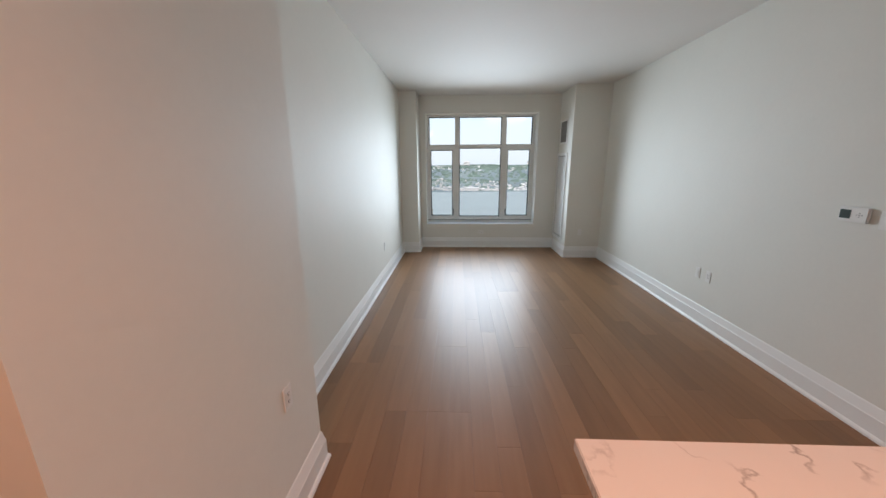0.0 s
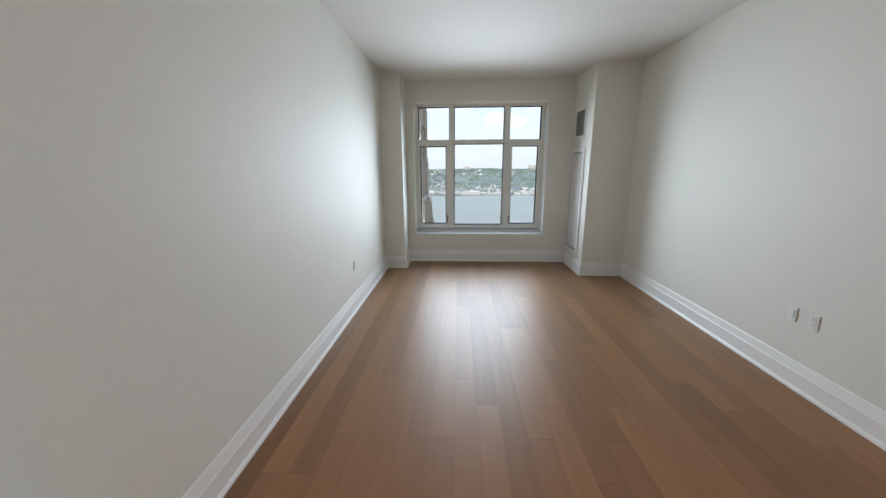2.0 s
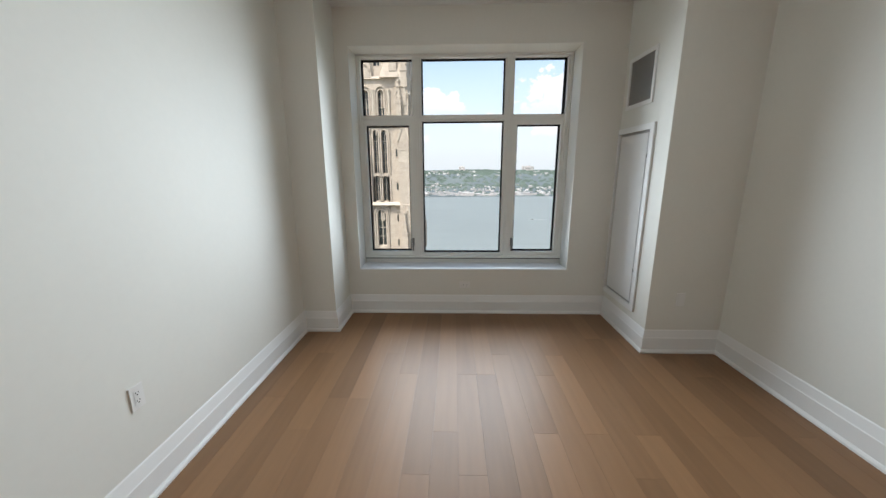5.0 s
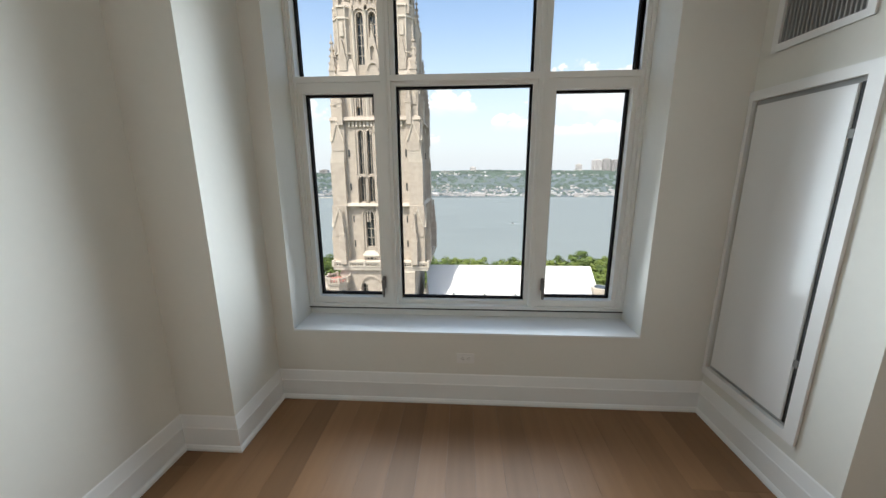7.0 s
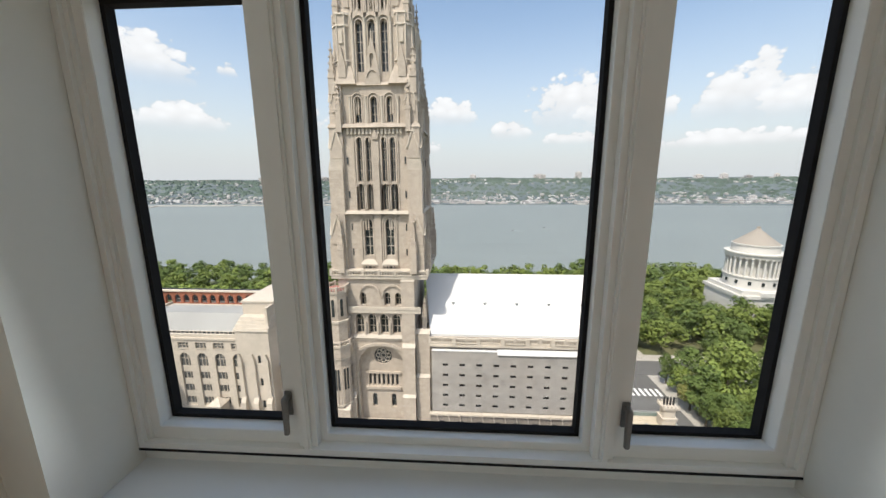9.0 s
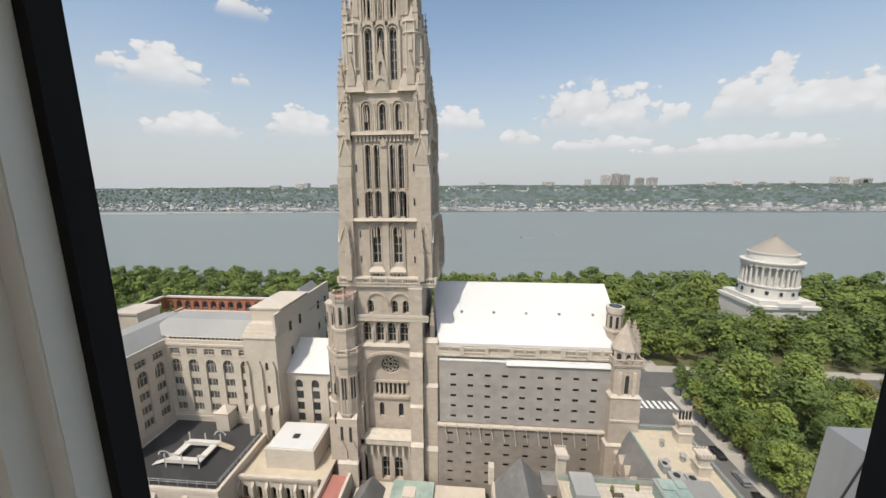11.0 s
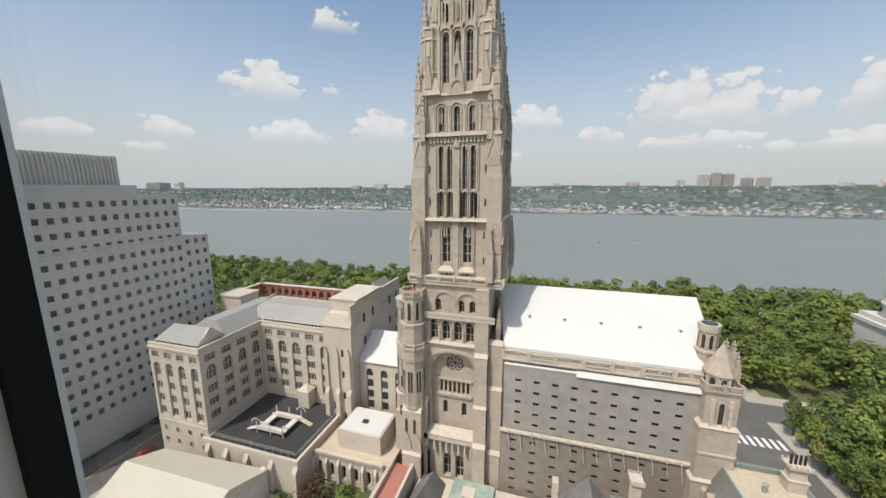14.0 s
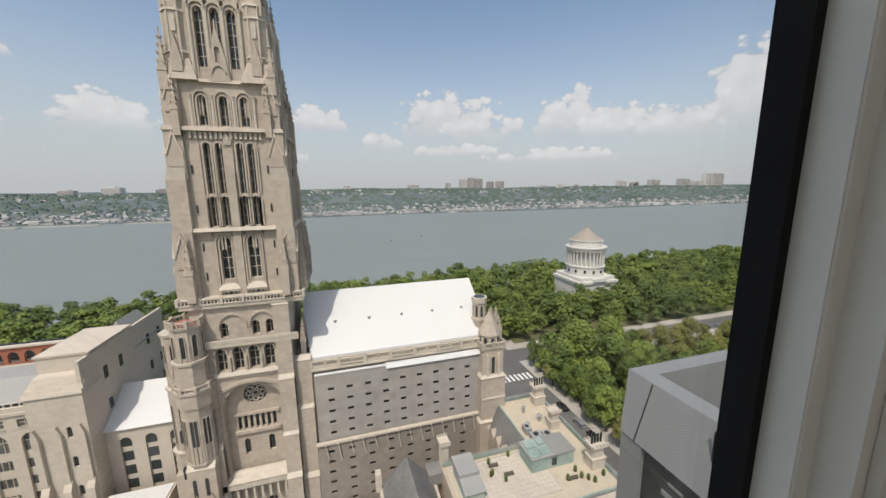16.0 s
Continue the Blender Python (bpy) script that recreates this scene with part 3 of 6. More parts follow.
# ---- plates, thermostat, counter ----
def outlet(m, label, kind="duplex"):
    """Plate in the xz plane that looks to -y, at the pose m."""
    e = group_of("wall_outlet", label, "outlet", group="wall plates")
    Shape(PLATE).box(-0.035, -0.006, -0.057, 0.035, 0, 0.057).ob("plate", e, bevel=0.002)
    if kind == "blank":
        Shape(PLATE).box(-0.0165, -0.009, -0.033, 0.0165, -0.006, 0.033).ob("rocker", e, bevel=0.0015)
    else:
        f = Shape(PLATE)
        f.box(-0.0165, -0.0075, -0.034, 0.0165, -0.006, 0.034)
        f.ob("face", e, bevel=0.001)
        for z in (-0.020, 0.018):
            d = Shape(DARK)
            d.box(-0.008, -0.0082, z, -0.0055, -0.0075, z + 0.009)
            d.box(0.0055, -0.0082, z, 0.008, -0.0075, z + 0.008)
            d.ring(0, -0.00785, z - 0.008, z - 0.004, 0.0022, 0.0022, 8)
            d.ob("slots", e)
    e.matrix_world = m
    return e


outlet(pose(0.757, BACK, 0.318, 0, 90, 0), "white horizontal duplex outlet under the window")
outlet(pose(LEFT, 5.778, 0.518, 0, 0, 90), "white duplex outlet on the long wall")
outlet(pose(PIER, 2.17, 0.64, 0, 0, 90), "white duplex outlet on the wall end")
outlet(pose(RIGHT, 4.505, 0.535, 0, 0, -90), "white data plate beside an outlet", "blank")
outlet(pose(RIGHT, 4.345, 0.535, 0, 0, -90), "white duplex outlet on the long wall")
outlet(pose(2.507, CHF, 0.474, 0, 0, 0), "white blank plate low on the chase", "blank")

thermo = group_of("thermostat", "white wall thermostat with a dark screen and buttons", "thermostat")
Shape(PLATE).box(RIGHT - 0.024, 3.085, 1.295, RIGHT, 3.262, 1.392).ob("case", thermo, bevel=0.006)
Shape(GREEN_LED).box(RIGHT - 0.0255, 3.185, 1.315, RIGHT - 0.022, 3.250, 1.372).ob("screen", thermo)
s = Shape(CHANNEL)
for dy, dz in ((0, 0.012), (0, -0.012), (0.016, 0), (-0.016, 0), (0, 0)):
    s.box(RIGHT - 0.0258, 3.130 + dy, 1.340 + dz, RIGHT - 0.023, 3.138 + dy, 1.346 + dz)
s.ob("buttons", thermo)
switch = group_of("light_switch", "white rocker light switch plate", "switch")
Shape(PLATE).box(RIGHT - 0.007, 2.93, 1.27, RIGHT, 3.035, 1.386).ob("plate", switch, bevel=0.002)
Shape(PLATE).box(RIGHT - 0.011, 2.965, 1.295, RIGHT - 0.007, 3.0, 1.36).ob("rocker", switch, bevel=0.001)

island = group_of("kitchen_island", "white cabinet island with a veined pale quartz top", "kitchen island")
Shape(QUARTZ).box(0.597, 0.72, 0.882, RIGHT, 1.655, 0.92).ob("countertop", island, bevel=0.003)
Shape(TRIM).box(0.64, 0.76, 0.0, RIGHT, 1.36, 0.882).ob("cabinet", island, bevel=0.002)

# kitchen downlights
for x, y in ((-0.1, 0.35), (1.4, 0.35)):
    lamp = group_of("downlight", "round recessed white ceiling downlight", "downlight", group="kitchen downlights")
    sh = Shape(TRIM)
    sh.ring(x, y, TOP - 0.008, TOP, 0.065, 0.07, 24)
    sh.ob("trim_ring", lamp)
    li = new("downlight_lamp", bpy.data.lights.new("downlight_lamp", "SPOT"))
    li.data.energy, li.data.color, li.data.spot_size, li.data.spot_blend, li.data.shadow_soft_size = 100, (1.0, 0.46, 0.27), radians(130), 0.75, 0.06
    li.location = (x, y, TOP - 0.02)
    li.parent = lamp


# ==== outside ====
GROUND = -67.0
Shape(SOIL).add([(-4000, -800, GROUND), (4000, -800, GROUND), (4000, 228, GROUND), (-4000, 228, GROUND), (4000, 300, -103.0), (-4000, 300, -103.0), (4000, 330, -112), (-4000, 330, -112)],
                [(0, 1, 2, 3), (3, 2, 4, 5), (5, 4, 6, 7)]).ob("ground", label="city and park ground sloping to the river", category="ground", kind="structure")
WATERZ = -104.0
Shape(WATER).add([(-4500, 290, WATERZ), (4500, 290, WATERZ), (4500, 1700, WATERZ), (-4500, 1700, WATERZ)], [(0, 1, 2, 3)]).ob("water", label="broad grey-green river with faint wind streaks", category="river", kind="structure")


# ---- the church ----
church = group_of("church", "tall gothic limestone church tower with a white-roofed nave", "church", at=(0, 0, 0))
front = facing("front", 76.6)


def glazed(name, sh, holes, depth, to, parent=church, bars=True):
    """Dark leaded glass behind openings, with a mullion and transoms."""
    for h in holes:
        g, b = Shape(WINDARK), Shape(LIME2)
        us, vs = [p[0] for p in h], [p[1] for p in h]
        u0, u1, v0, v1 = min(us), max(us), min(vs), max(vs)
        g.prism(rect(u0 - 0.1, u1 + 0.1, v0 - 0.1, v1 + 0.1), depth, depth + 0.1, to)
        c = (u0 + u1) / 2
        if bars:
            b.prism(rect(c - 0.06, c + 0.06, v0, v1 - 0.05), depth - 0.15, depth + 0.02, to)
            k = max(1, int((v1 - v0) / 2.2))
            for i in range(1, k + 1):
                v = v0 + (v1 - v0) * i / (k + 1)
                b.prism(rect(u0, u1, v - 0.05, v + 0.05), depth - 0.14, depth + 0.01, to)
        w = g.ob(name, parent)
        if b.v:
            b.ob("tracery", w)


def arch_band(sh, u0, u1, v0, v1, wide, d0, d1, to, n=6, legs=0.0):
    """A proud moulding round an arch."""
    inner = arch(u0, u1, v0, v1, n)[2:]
    outer = arch(u0 - wide, u1 + wide, v0, v1 + wide, n)[2:]
    for (a, b, c, d) in zip(inner, inner[1:], outer[1:], outer):
        sh.prism([a, b, c, d], d0, d1, to)
    if legs:
        for x0, x1 in ((u0 - wide, u0), (u1, u1 + wide)):
            sh.prism(rect(x0, x1, v0 - legs, inner[0][1]), d0, d1, to)


TX0, TX1, TY0, TY1 = -25.0, -8.4, 76.6, 93.0
TC = (TX0 + TX1) / 2
# (bottom, top, openings as centre offset, half width, sill, crown)
STAGES = [(-17.2, -5.1, [(-2.05, 0.88, -13.9, -6.3), (2.35, 0.88, -13.9, -6.3)]),
          (-5.1, 11.5, [(-3.15, 0.52, 1.2, 9.6), (-1.35, 0.52, 1.2, 9.6), (1.75, 0.5, 1.2, 9.6), (3.45, 0.5, 1.2, 9.6),
                        (-3.15, 0.5, -4.4, 0.7), (-1.35, 0.5, -4.4, 0.7), (1.75, 0.5, -4.4, 0.7), (3.45, 0.5, -4.4, 0.7)]),
          (11.5, 19.2, [(-3.1, 0.62, 12.4, 17.1), (0.0, 0.62, 12.4, 17.1), (3.1, 0.62, 12.4, 17.1)]),
          (19.2, 31.8, [(-2.35, 0.66, 21.6, 30.6), (0.0, 0.66, 21.6, 30.6), (2.35, 0.66, 21.6, 30.6)]),
          (31.8, 52.0, [(-3.2, 0.5, 32.6, 36.0), (-1.1, 0.5, 32.6, 36.0), (1.1, 0.5, 32.6, 36.0), (3.2, 0.5, 32.6, 36.0), (-2.3, 0.75, 38.0, 49.0), (0.0, 0.75, 38.0, 49.0), (2.3, 0.75, 38.0, 49.0)])]
INSET = [0.0, 0.25, 0.9, 2.1, 3.0]
for (z0, z1, holes), ins in zip(STAGES, INSET):
    for side, at, c, half in (("front", TY0 + ins * 0.4, TC, 8.3 - ins), ("north", TX1 - ins, (TY0 + TY1) / 2, 8.2 - ins * 0.5), ("south", TX0 + ins, (TY0 + TY1) / 2, 8.2 - ins * 0.5), ("rear", TY1 - ins * 0.4, TC, 8.3 - ins)):
        to = facing(side, at)
        sh = Shape(LIME)
        hs = [arch(c + o - h, c + o + h, a, b) for o, h, a, b in holes]
        sh.pierced(rect(c - half, c + half, z0, z1), hs, 1.0, to)
        if side in ("front", "north"):
            glazed("window", sh, hs, 0.8, to)
            for o, h, a, b in holes:
                if b - a > 3:
                    arch_band(sh, c + o - h, c + o + h, a, b, 0.28, -0.18, 0.05, to, legs=(b - a) * 0.92 - h)
                    if b - a > 4 and h > 0.55:
                        arch_band(sh, c + o - h - 0.42, c + o + h + 0.42, a, b + 0.55, 0.24, -0.36, 0.02, to, legs=(b - a) * 0.92 - h)
                    for e in (-1, 1) if h < 0.55 else ():
                        sh.prism(rect(c + o + e * (h + 0.55) - 0.11, c + o + e * (h + 0.55) + 0.11, a, b - h), -0.28, 0.02, to)
        sh.ob("wall", church)

for z, grow, high in ((-17.2, 1.5, 0.5), (-5.1, 0.95, 0.45), (11.5, 0.75, 0.55), (19.2, 0.05, 0.4), (31.8, -1.5, 0.4), (37.0, -2.4, 0.35), (52.0, -2.0, 0.6)):
    s = Shape(LIME if z > 0 else LIME2)
    s.frustum((TX0 - grow, TY0 - grow, TX1 + grow, TY1 + grow), (TX0 - grow + 0.25, TY0 - grow + 0.25, TX1 + grow - 0.25, TY1 + grow - 0.25), z - 0.15, z + high)
    s.ob("string_course", church)
# corbel table under the string course, dentils above the lower windows
s = Shape(LIME2)
for side, at, c in (("front", TY0 + 0.1, TC), ("north", TX1 - 0.25, (TY0 + TY1) / 2)):
    to = facing(side, at)
    for i in range(15):
        u = c - 5.2 + i * 10.4 / 14
        s.prism(arch(u - 0.2, u + 0.2, 10.2, 11.3), -0.42, 0.0, to)
    for off in (-2.05, 2.35):
        s.add([to(c + off - 1.7, -15.7, -0.9), to(c + off + 1.7, -15.7, -0.9), to(c + off + 1.2, -13.9, 0.5), to(c + off - 1.2, -13.9, 0.5), to(c + off - 1.7, -15.7, 0.5), to(c + off + 1.7, -15.7, 0.5)],
              [(0, 1, 2, 3), (0, 3, 4), (1, 5, 2), (0, 4, 5, 1), (4, 3, 2, 5)])
        for i in range(12):
            u = c + off - 1.6 + i * 3.2 / 11
            s.prism(rect(u - 0.09, u + 0.09, -16.05, -15.75), -0.85, 0.0, to)
s.ob("corbels", church, kind="stuff")


def pinnacle(sh, x, y, r, z0, z1, z2):
    """Square shaft with gables and a tall pyramid with crockets."""
    sh.box(x - r, y - r, z0, x + r, y + r, z1)
    sh.box(x - r * 1.15, y - r * 1.15, z1 - 0.2, x + r * 1.15, y + r * 1.15, z1)
    for to, c in ((facing("front", y - r * 1.05), x), (facing("north", x + r * 1.05), y), (facing("rear", y + r * 1.05), x), (facing("south", x - r * 1.05), y)):
        sh.prism([(c - r * 1.05, z1), (c + r * 1.05, z1), (c, z1 + r * 2.2)], 0, r * 0.5, to)
    sh.pyramid(x - r * 0.85, y - r * 0.85, x + r * 0.85, y + r * 0.85, z1, z2)
    k = 5
    for i in range(1, k):
        z = z1 + (z2 - z1) * i / k
        q = r * 0.85 * (1 - i / k) + 0.06
        for dx, dy in ((1, 1), (1, -1), (-1, 1), (-1, -1)):
            sh.box(x + dx * q - 0.13, y + dy * q - 0.13, z - 0.13, x + dx * q + 0.13, y + dy * q + 0.13, z + 0.16)
    sh.ring(x, y, z2 - 0.25, z2 + 0.35, 0.16, 0.05, 6)


def corner_buttress(cx, cy, sx, sy):
    """Clasping pier at a corner of the tower; sx, sy point outward."""
    sh = Shape(LIME, LIME2)
    for z0, z1, w, out in ((-17.2, -5.1, 2.5, 1.15), (-5.1, 3.4, 2.35, 0.95), (3.4, 11.6, 2.15, 0.55), (11.6, 19.2, 1.9, 0.2)):
        xa, xb = sorted((cx + sx * out, cx + sx * (out - w - 0.5)))
        ya, yb = sorted((cy + sy * out, cy + sy * (out - w - 0.5)))
        sh.box(xa, ya, z0, xb, yb, z1)
        if z1 in (3.4, 31.8):
            xc, xd = sorted((cx + sx * (out - 0.4), cx + sx * (out - w - 0.5)))
            yc, yd = sorted((cy + sy * (out - 0.4), cy + sy * (out - w - 0.5)))
            for i in range(6):
                q = i * 0.065
                sh.box(xa + q * (sx < 0), ya + q * (sy < 0), z1 + i * 0.42, xb - q * (sx > 0), yb - q * (sy > 0), z1 + i * 0.42 + 0.36, 1)
    for z0, rise, out, half in ((7.6, 3.6, 0.55, 1.15), (16.2, 3.4, 0.2, 1.0), (-9.4, 3.8, 1.15, 1.25)):
        mx, my = cx + sx * (out - 1.35), cy + sy * (out - 1.35)
        for to, c in ((facing("front", cy - out) if sy < 0 else facing("rear", cy + out), mx), (facing("north", cx + out) if sx > 0 else facing("south", cx - out), my)):
            sh.prism([(c - half, z0 - 2.0), (c + half, z0 - 2.0), (c + half, z0), (c, z0 + rise), (c - half, z0)], -0.16, 0.1, to)
            sh.prism([(c - half - 0.15, z0 - 0.1), (c - half + 0.1, z0 - 0.1), (c, z0 + rise - 0.5), (c, z0 + rise + 0.25)], -0.34, 0.1, to, 1)
            sh.prism([(c + half - 0.1, z0 - 0.1), (c + half + 0.15, z0 - 0.1), (c, z0 + rise + 0.25), (c, z0 + rise - 0.5)], -0.34, 0.1, to, 1)
    return sh.ob("buttress", church)


def crown_turret(cx, cy, sx, sy):
    """Octagonal corner turret of the upper stages, on a sloped base with ribs and gablets."""
    sh = Shape(LIME, LIME2)
    for z0, z1, r, off in ((19.2, 31.6, 1.95, 2.6), (31.6, 52.5, 1.6, 3.9)):
        x, y = cx - sx * off, cy - sy * (off * 0.8)
        sh.frustum((x - r * 1.35, y - r * 1.35, x + r * 1.35, y + r * 1.35), (x - r * 0.8, y - r * 0.8, x + r * 0.8, y + r * 0.8), z0, z0 + 3.4)
        sh.ring(x, y, z0, z1, r, r, 8, 0, math.pi / 8)
        for z in (z0 + 4.2, z1 - 2.2, z1 - 0.3):
            sh.ring(x, y, z, z + 0.35, r + 0.2, r + 0.12, 8, 1, math.pi / 8)
        for k in range(8):
            a = math.pi / 8 + k * math.pi / 4
            sh.ring(x + r * math.cos(a), y + r * math.sin(a), z0 + 3.0, z1, 0.17, 0.15, 6, 1)
        for to, c in ((facing("front", y - r * 1.0), x), (facing("north", x + r * 1.0), y), (facing("south", x - r * 1.0), y)):
            sh.prism([(c - 0.75, z0 + 1.2), (c + 0.75, z0 + 1.2), (c + 0.75, z0 + 3.0), (c, z0 + 6.6), (c - 0.75, z0 + 3.0)], -0.45, 0.2, to)
            sh.prism(arch(c - 0.35, c + 0.35, z1 - 5.2, z1 - 2.8), -0.06, 0.3, to, 1)
    return sh.ob("corner_turret", church)


for cx, sx in ((TX0, -1), (TX1, 1)):
    for cy, sy in ((TY0, -1), (TY1, 1)):
        corner_buttress(cx, cy, sx, sy)
        crown_turret(cx, cy, sx, sy)
s = Shape(LIME)
for cx, sx in ((TX0, -1), (TX1, 1)):
    for cy, sy in ((TY0, -1), (TY1, 1)):
        pinnacle(s, cx - sx * 0.55, cy - sy * 0.1, 0.62, 17.5, 20.5, 26.5)
        pinnacle(s, cx - sx * 1.6, cy + sy * 0.5, 0.5, 10.5, 14.6, 19.5)
        pinnacle(s, cx + sx * 0.5, cy - sy * 2.0, 0.5, 10.5, 14.6, 19.5)
        pinnacle(s, cx - sx * 0.9, cy + sy * 1.75, 0.62, -17.2, -12.2, -5.4)
        pinnacle(s, cx + sx * 1.7, cy - sy * 1.2, 0.6, -17.2, -12.2, -5.4)
        pinnacle(s, cx - sx * 1.7, cy - sy * 0.9, 0.5, 30.0, 33.0, 39.0)
s.ob("pinnacles", church, kind="stuff")
# middle pier, gable with niche and side mouldings
for side, at, c in (("front", TY0, TC), ("north", TX1, (TY0 + TY1) / 2)):
    to = facing(side, at)
    s = Shape(LIME)
    s.prism(rect(c - 0.55, c + 0.75, -5.1, 3.4), -0.6, 0.6, to)
    s.prism(rect(c - 0.5, c + 0.7, 3.4, 10.8), -0.25, 0.6, to)
    for i in range(6):
        s.prism(rect(c - 0.55, c + 0.75, 3.4 + i * 0.42, 3.76 + i * 0.42), -0.6 + i * 0.06, 0.1, to)
    s.prism([(c - 0.5, 9.2), (c + 0.7, 9.2), (c + 0.1, 11.3)], -0.5, 0.1, to)
    s.prism(rect(c - 0.65, c + 0.65, -17.2, -5.1), -0.45, 0.5, to)
    s.ob("pier", church)
    s = Shape(LIME)
    s.pierced([(c - 1.55, 19.3), (c + 1.55, 19.3), (c + 1.1, 23.0), (c, 27.8), (c - 1.1, 23.0)], [arch(c - 0.36, c + 0.36, 22.2, 24.6)], 0.5, to, start=0.0)
    s.prism(rect(c - 0.6, c + 0.6, 22.0, 25.0), 0.45, 0.5, to)
    arch_band(s, c - 0.9, c + 0.9, 19.3, 21.6, 0.22, -0.2, 0.2, to)
    s.ring(*to(c, 27.8, 0.2)[:2], 27.6, 28.8, 0.2, 0.05, 6)
    s.ob("gable", church)
    s = Shape(WINDARK)
    for u, z in ((-5.6, 5.2), (-5.6, -1.4), (5.9, 5.2), (5.9, -1.4), (-5.4, -8.0), (5.8, -8.0), (-5.4, -13.2), (5.8, -13.2)):
        s.prism(rect(c + u - 0.14, c + u + 0.14, z - 0.7, z + 0.7), -0.06, 0.2, to)
    for off in (-2.05, 2.35):
        for k in (-1, 0, 1):
            s.prism(rect(c + off + k * 0.95 - 0.28, c + off + k * 0.95 + 0.28, -16.65, -16.1), -0.02, 0.2, to)
    s.ob("slit_window", church, kind="stuff")
    s = Shape(LIME2)
    for u in (-3.6, -1.2, 1.2, 3.6):
        s.ring(*to(c + u, 0, 0.62)[:2], 19.4, 30.2, 0.3, 0.26, 8)
        s.ring(*to(c + u, 0, 0.62)[:2], 30.0, 30.7, 0.26, 0.46, 8)
    for u in (-4.65, -1.55, 1.55, 4.65):
        s.ring(*to(c + u, 0, 0.2)[:2], 11.9, 16.6, 0.28, 0.25, 8)
        s.ring(*to(c + u, 0, 0.2)[:2], 16.4, 17.1, 0.25, 0.42, 8)
    s.ob("shafts", church, kind="stuff")

# balcony with balustrade below the shaft
BX0, BX1, BY0, BY1 = -26.6, -6.6, 75.0, 94.4


def balustrade(sh, p, q, z, high=1.15, step=0.55):
    a, b = Vector(p), Vector(q)
    n = max(2, int((b - a).length / step))
    d = (b - a).normalized()
    w = Vector((-d.y, d.x)) * 0.16
    for za, zb, k in ((z, z + 0.22, 1.0), (z + high - 0.22, z + high, 1.1)):
        c = [a + w * k, b + w * k, b - w * k, a - w * k]
        sh.add([(v.x, v.y, h) for h in (za, zb) for v in c], [(3, 2, 1, 0), (4, 5, 6, 7), (0, 1, 5, 4), (1, 2, 6, 5), (2, 3, 7, 6), (3, 0, 4, 7)])
    for i in range(n + 1):
        c = a + (b - a) * i / n
        big = i % 6 == 0
        r = 0.24 if big else 0.1
        sh.box(c.x - r, c.y - r, z, c.x + r, c.y + r, z + (high + 0.2 if big else high - 0.2))


s = Shape(LIME2)
s.box(BX0, BY0, -18.6, BX1, BY1, -17.9)
for p, q in (((BX0, BY0), (BX1, BY0)), ((BX1, BY0 + 0.55), (BX1, BY1)), ((BX0, BY0 + 0.55), (BX0, BY1))):
    balustrade(s, p, q, -17.9)
s.ob("balustrade", church)

# lower stage of the tower
LX0, LX1, LY = -25.4, -9.6, 75.6
to = facing("front", LY)
sh = Shape(LIME)
hole_s = [arch(u - 0.62, u + 0.62, -24.5, -21.7) for u in (-20.3, -15.2, -12.9)] + [arch(u - 0.85, u + 0.85, -31.0, -26.4) for u in (-21.3, -18.6, -16.0, -13.4)]
big = arch(-22.1, -11.9, -53.0, -33.6, 8, rise=5.2)
low = [arch(-19.3, -17.5, -64.6, -58.6), arch(-16.4, -14.5, -64.6, -58.6), arch(-12.2, -11.4, -64.2, -61.6)]
sh.pierced(rect(LX0, LX1, GROUND, -18.0), hole_s + [big] + low, 1.6, to)
for u in (-18.9, -14.0):
    arch_band(sh, u - 2.1, u + 2.1, -24.6, -20.2, 0.3, -0.3, 0.1, to, 7)
arch_band(sh, -22.1, -11.9, -36.0, -33.6, 0.6, -0.35, 0.1, to, 9)
for u in (-22.35, -19.95, -17.3, -14.7, -12.1):
    sh.ring(u, LY - 0.15, -31.0, -28.2, 0.2, 0.2, 8)
for u in (-21.3, -18.6, -16.0, -13.4):
    arch_band(sh, u - 0.85, u + 0.85, -31.0, -26.4, 0.25, -0.25, 0.1, to, 5)
sh.ob("wall", church)
glazed("window", None, hole_s[:3] + hole_s[3:] + low, 1.2, to)
# recess behind the great arch: rose, gallery, small windows
back = facing("front", LY + 1.6)
sh = Shape(LIME)
rose = disc(-17.0, -37.0, 2.0, 20)
gal = [arch(-20.1 + i * 1.02 - 0.3, -20.1 + i * 1.02 + 0.3, -44.2, -41.2) for i in range(7)]
sm = [arch(-19.7, -18.7, -49.6, -46.2), arch(-15.4, -14.3, -49.6, -46.2)]
sh.pierced(rect(-22.6, -11.4, -53.4, -33.2), [rose, *gal, *sm], 0.8, back)
sh.prism(rect(-21.0, -13.0, -44.9, -44.3), -0.5, 0.1, back)
sh.prism(rect(-21.0, -13.0, -41.1, -40.6), -0.4, 0.1, back)
sh.ob("wall", church)
glazed("window", None, gal + sm, 0.6, back, bars=False)
s = Shape(WINDARK, LIME2)
s.prism(disc(-17.0, -37.0, 2.2, 20), 0.55, 0.6, back)
for i in range(8):
    a = i * math.pi / 4
    ring = disc(-17.0 + 1.25 * math.cos(a), -37.0 + 1.25 * math.sin(a), 0.5, 10)
    inner = disc(-17.0 + 1.25 * math.cos(a), -37.0 + 1.25 * math.sin(a), 0.36, 10)
    for k in range(10):
        s.prism([ring[k], ring[(k + 1) % 10], inner[(k + 1) % 10], inner[k]], 0.3, 0.56, back, 1)
r0, r1 = disc(-17.0, -37.0, 0.62, 12), disc(-17.0, -37.0, 0.45, 12)
